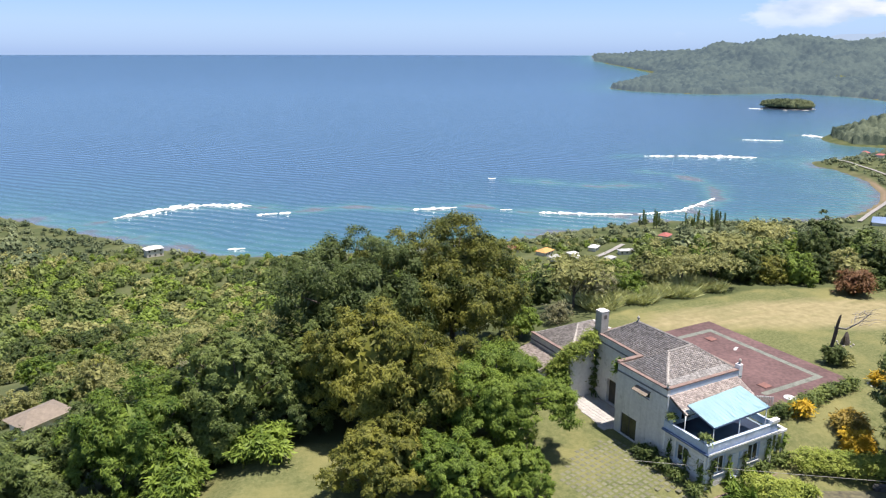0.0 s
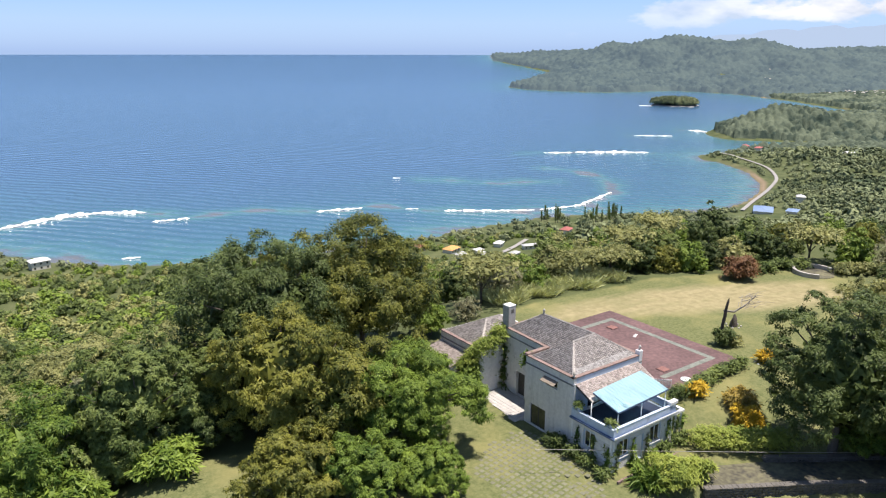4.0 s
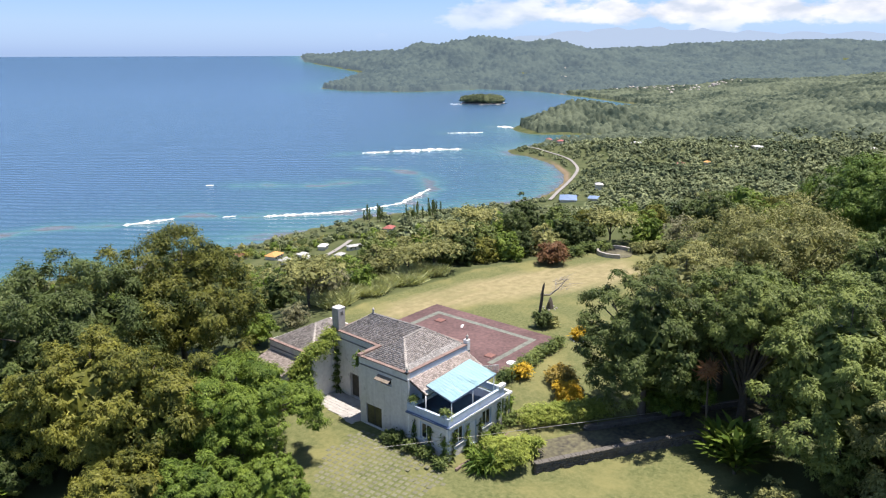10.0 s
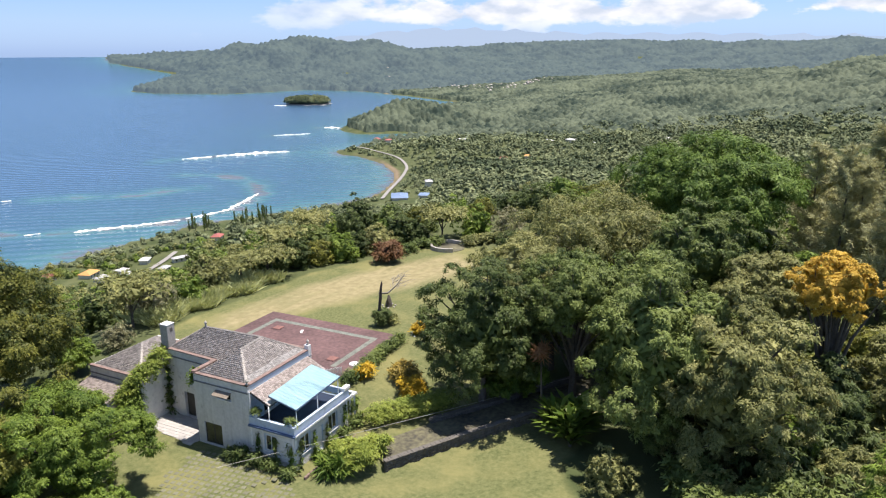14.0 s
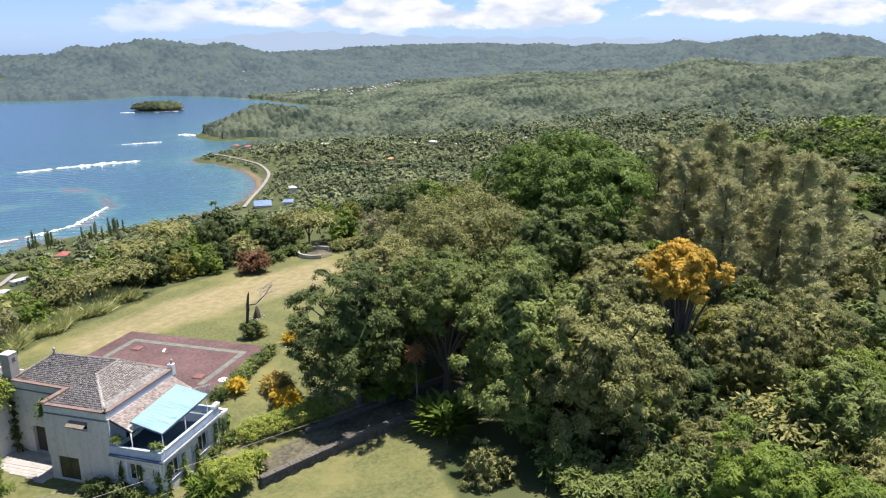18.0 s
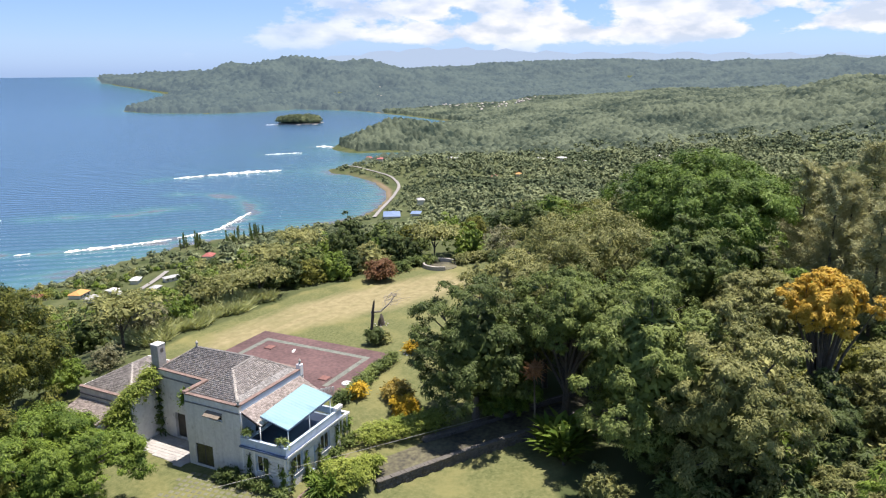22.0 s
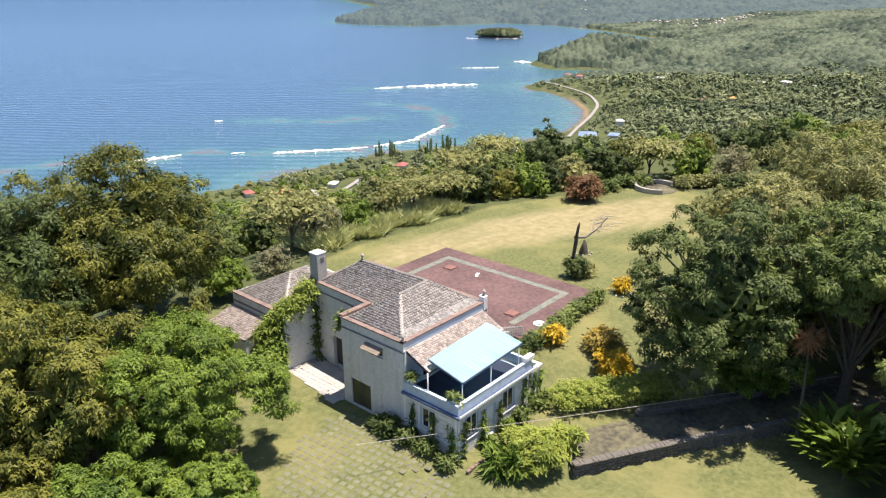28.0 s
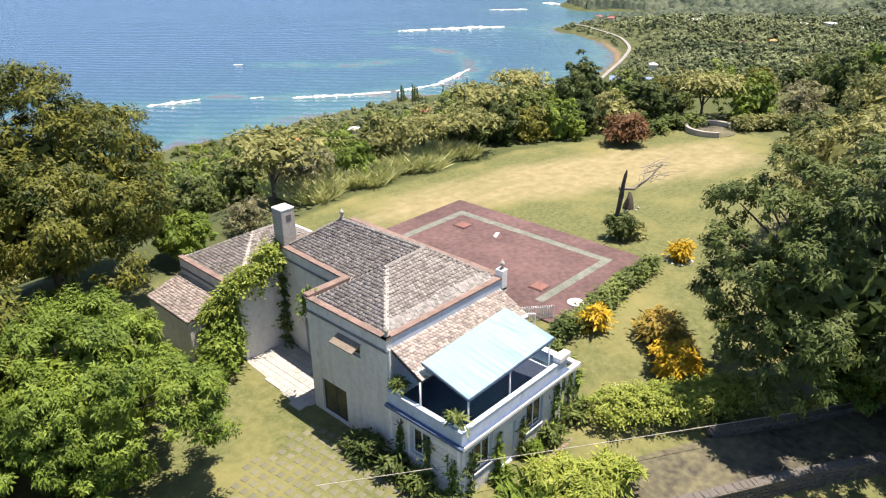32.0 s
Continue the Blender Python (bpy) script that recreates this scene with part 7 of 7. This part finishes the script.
def canopy_sheet(name, azimuths, radii, cell, edge, mat, label, seed):
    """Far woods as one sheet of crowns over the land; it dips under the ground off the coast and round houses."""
    az, r = np.meshgrid(np.radians(azimuths), radii)
    x, y = EYE[0] + r * np.cos(az), EYE[1] + r * np.sin(az)
    top, tone = domes(x, y, cell, seed)
    groups = waves(x, y, cell * 14, seed)
    wooded = (shore(x, y) > edge) & clear_of(x, y, 0) & (groups + waves(x, y, cell * 5, seed + 1) > -1.75)
    z = land_height(x, y) + np.where(wooded, (3.0 + 1.5 * groups + 1.35 * top + 3.0) * np.clip((r - radii[0]) / 110, 0, 1), 0) - 3.0
    index = np.arange(x.size).reshape(x.shape)
    quads = np.stack([index[:-1, :-1], index[1:, :-1], index[1:, 1:], index[:-1, 1:]], -1).reshape(-1, 4)
    me = arrays(name, np.stack([x, y, z], -1).reshape(-1, 3), quads)
    set_attribute(me, "tone", tone.ravel())
    return tagged(part(name, me, mat, smooth=True), label, "woods", kind="stuff")


M["woods_plain"] = woods_material("woods_plain", (0.022, 0.037, 0.028), (0.112, 0.136, 0.09), 0.12, 0.0, True)
canopy_sheet("woods", np.arange(-23, 42, 0.085), np.geomspace(1120, 2640, 290), 8.5, 9, M["woods_plain"], "far green woods on the plain and hills", 11)
canopy_sheet("backdrop_woods", np.arange(-24, 56, 0.11), np.geomspace(2600, 4940, 190), 17.0, 3, M["woods_far_hazed"], "woods on the far hills, haze put in as blue emission", 12)

# wooded islet in the bay
ix, iy = polar(36.75, 2165)
rng = np.random.RandomState(15)
isl = thing("islet", (ix, iy, SEA), 0, "small round wooded islet in the bay", "islet")
bm = bmesh.new()
bmesh.ops.create_icosphere(bm, subdivisions=3, radius=1.0)
for v in bm.verts:
    v.co = Vector((v.co.x * 66, v.co.y * 66, v.co.z * 6)) * (1 + 0.12 * noise.noise(v.co * 2))
part("rock", bm, M["concrete"], isl)
n = 240
a, q = rng.uniform(0, 6.28, n), np.sqrt(rng.uniform(0, 1, n)) * 60
lx, ly = q * np.cos(a), q * np.sin(a)
V, F, b = [], [], 0
for i in range(n):
    v, f = SH2[rng.randint(6)]
    s = rng.uniform(8, 13)
    V.append(v * s + np.array([lx[i], ly[i], 8 + 7 * (1 - (q[i] / 68) ** 2) + rng.uniform(-2, 3)]))
    F.append(f + b)
    b += len(v)
part("tree_cover", arrays("tree_cover", np.concatenate(V), np.concatenate(F)), M["woods_mid"], isl, kind="stuff")
# rocky point trees and tall pines along the near shore
for k in range(26):
    az = 41.5 + rng.uniform(-1.6, 1.6) if k < 16 else 45.3 + rng.uniform(-1.2, 1.2)
    x, y = polar(az, rng.uniform(615, 650))
    if shore(np.array([x]), np.array([y]))[0] > 2:
        t = thing("shore_pine", (x, y, ground_at(x, y) - 0.5), 0, "tall thin casuarina standing on the shore", "tree", "shore casuarinas")
        h = rng.uniform(9, 15)
        v, f = limb_mesh([[(0, 0, 0, 0.35), (0, 0, h, 0.05)]], 5)
        part("trunk", arrays("trunk", v, f), M["bark"], t)
        nn = 160
        z = rng.uniform(0.2, 1, nn)
        aa = rng.uniform(0, 6.28, nn)
        rr = (1.1 - z) ** 0.6 * h * 0.13 * rng.uniform(0.1, 1, nn)
        c = np.stack([np.cos(aa) * rr, np.sin(aa) * rr, z * h], -1)
        d = np.stack([np.cos(aa) * 0.5, np.sin(aa) * 0.5, np.full(nn, 1.6)], -1)
        sd = np.stack([-np.sin(aa), np.cos(aa), np.zeros(nn)], -1) * 0.14
        part("crown", arrays("crown", np.stack([c - sd, c + sd, c + d + sd * 0.2, c + d - sd * 0.2], 1).reshape(-1, 3), np.arange(nn * 4).reshape(-1, 4)), M["leaf_mid"], t)

# ---- surf on the reefs ----
SURF = [[(87.2, 706, 8), (84.7, 722, 20), (82.7, 734, 26), (80.6, 736, 14), (78.3, 726, 18), (77.4, 722, 6)], [(77.0, 677, 6), (75.6, 680, 11), (74.3, 680, 7)], [(64.5, 680, 7), (62.8, 684, 13), (61, 690, 6)],
        [(57.4, 682, 4), (56.4, 684, 4)], [(54.2, 674, 9), (52, 675, 13), (49.9, 676, 12), (46.9, 684, 7)], [(46.5, 688, 6), (45, 698, 9), (43.4, 713, 11), (41.8, 762, 12), (41.0, 791, 7)],
        [(46.3, 1090, 10), (45.2, 1096, 18), (44.2, 1102, 9)], [(43.9, 1106, 12), (42.4, 1112, 24), (40.6, 1122, 28), (38.4, 1130, 9)], [(39.5, 1356, 7), (38, 1362, 13), (36.8, 1370, 7)],
        [(35.6, 1480, 16), (34.8, 1474, 26), (34.1, 1450, 12)], [(58.4, 858, 5), (57.8, 858, 4)], [(79.3, 560, 4), (78, 559, 6)], [(47.4, 3610, 20), (46.2, 3800, 40), (45.3, 4020, 20)], [(39.3, 2120, 8), (38.7, 2118, 12), (38.4, 2110, 6)]]
rng = np.random.RandomState(33)
for line in SURF:
    V, F = [], []
    for (a0, r0, w0), (a1, r1, w1) in zip(line, line[1:]):
        span = math.hypot((a1 - a0) * 0.01745 * r0, r1 - r0)
        n = int(span * (w0 + w1) / 2 * 0.42) + 40
        if r0 > 3000:
            n = 160
        for _ in range(n):
            t = rng.rand()
            az = a0 + (a1 - a0) * t
            gap = 0.55 + 0.45 * math.sin(az * 9.1 + r0) * math.sin(az * 4.3 + 1.7)
            if rng.rand() > 0.12 + gap:
                continue
            w = (w0 + (w1 - w0) * t) * (0.2 + 1.6 * gap * gap)
            # a crisp front towards the open sea and thinner foam trailing to the shore
            q = 0.35 - rng.exponential(0.24)
            r = r0 + (r1 - r0) * t + q * w
            x, y = polar(az, r)
            size = rng.uniform(0.35, 1.0) * (0.45 + w * 0.022) * (1.0 if q > -0.15 else 0.5)
            b = len(V)
            k = 7
            ph = rng.uniform(0, 6.28)
            dirx, diry = math.cos(radians(az + 90)), math.sin(radians(az + 90))
            zz = SEA + 0.45 + 0.25 * rng.rand() + float(rim(np.array(r)))
            V.append((x, y, zz + 0.5))
            for j in range(k):
                an = ph + j * 6.28318 / k
                u, v_ = math.cos(an) * size * rng.uniform(1.2, 4.2), math.sin(an) * size * rng.uniform(0.4, 1.0)
                V.append((x + dirx * u - diry * v_, y + diry * u + dirx * v_, zz))
            F += [(b, b + 1 + j, b + 1 + (j + 1) % k) for j in range(k)]
    tagged(part("surf", arrays("surf", V, F), M["foam"]), "white surf breaking over the reef", "surf", kind="stuff")

# far blue ranges under the clouds, an upright strip with haze in its emission
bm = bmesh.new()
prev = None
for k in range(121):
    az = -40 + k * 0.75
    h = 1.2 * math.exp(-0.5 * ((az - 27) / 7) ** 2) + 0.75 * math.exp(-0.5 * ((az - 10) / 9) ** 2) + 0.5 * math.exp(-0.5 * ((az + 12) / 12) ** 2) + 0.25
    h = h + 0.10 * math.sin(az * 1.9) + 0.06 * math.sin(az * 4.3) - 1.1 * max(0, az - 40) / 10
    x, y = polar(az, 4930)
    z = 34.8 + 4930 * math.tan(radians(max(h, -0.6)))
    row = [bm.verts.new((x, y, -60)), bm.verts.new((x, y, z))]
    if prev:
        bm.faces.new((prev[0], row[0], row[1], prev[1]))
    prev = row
m = bpy.data.materials.new("far_range_haze_emission")
m.use_nodes = True
p = m.node_tree.nodes["Principled BSDF"]
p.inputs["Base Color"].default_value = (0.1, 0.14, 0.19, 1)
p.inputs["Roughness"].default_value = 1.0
# pale blue emission imitates haze in front of the ranges
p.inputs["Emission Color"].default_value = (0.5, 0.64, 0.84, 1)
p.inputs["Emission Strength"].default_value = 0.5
tagged(part("backdrop", bm, m), "far mountain ranges, haze put in as pale blue emission", "mountains", kind="structure")
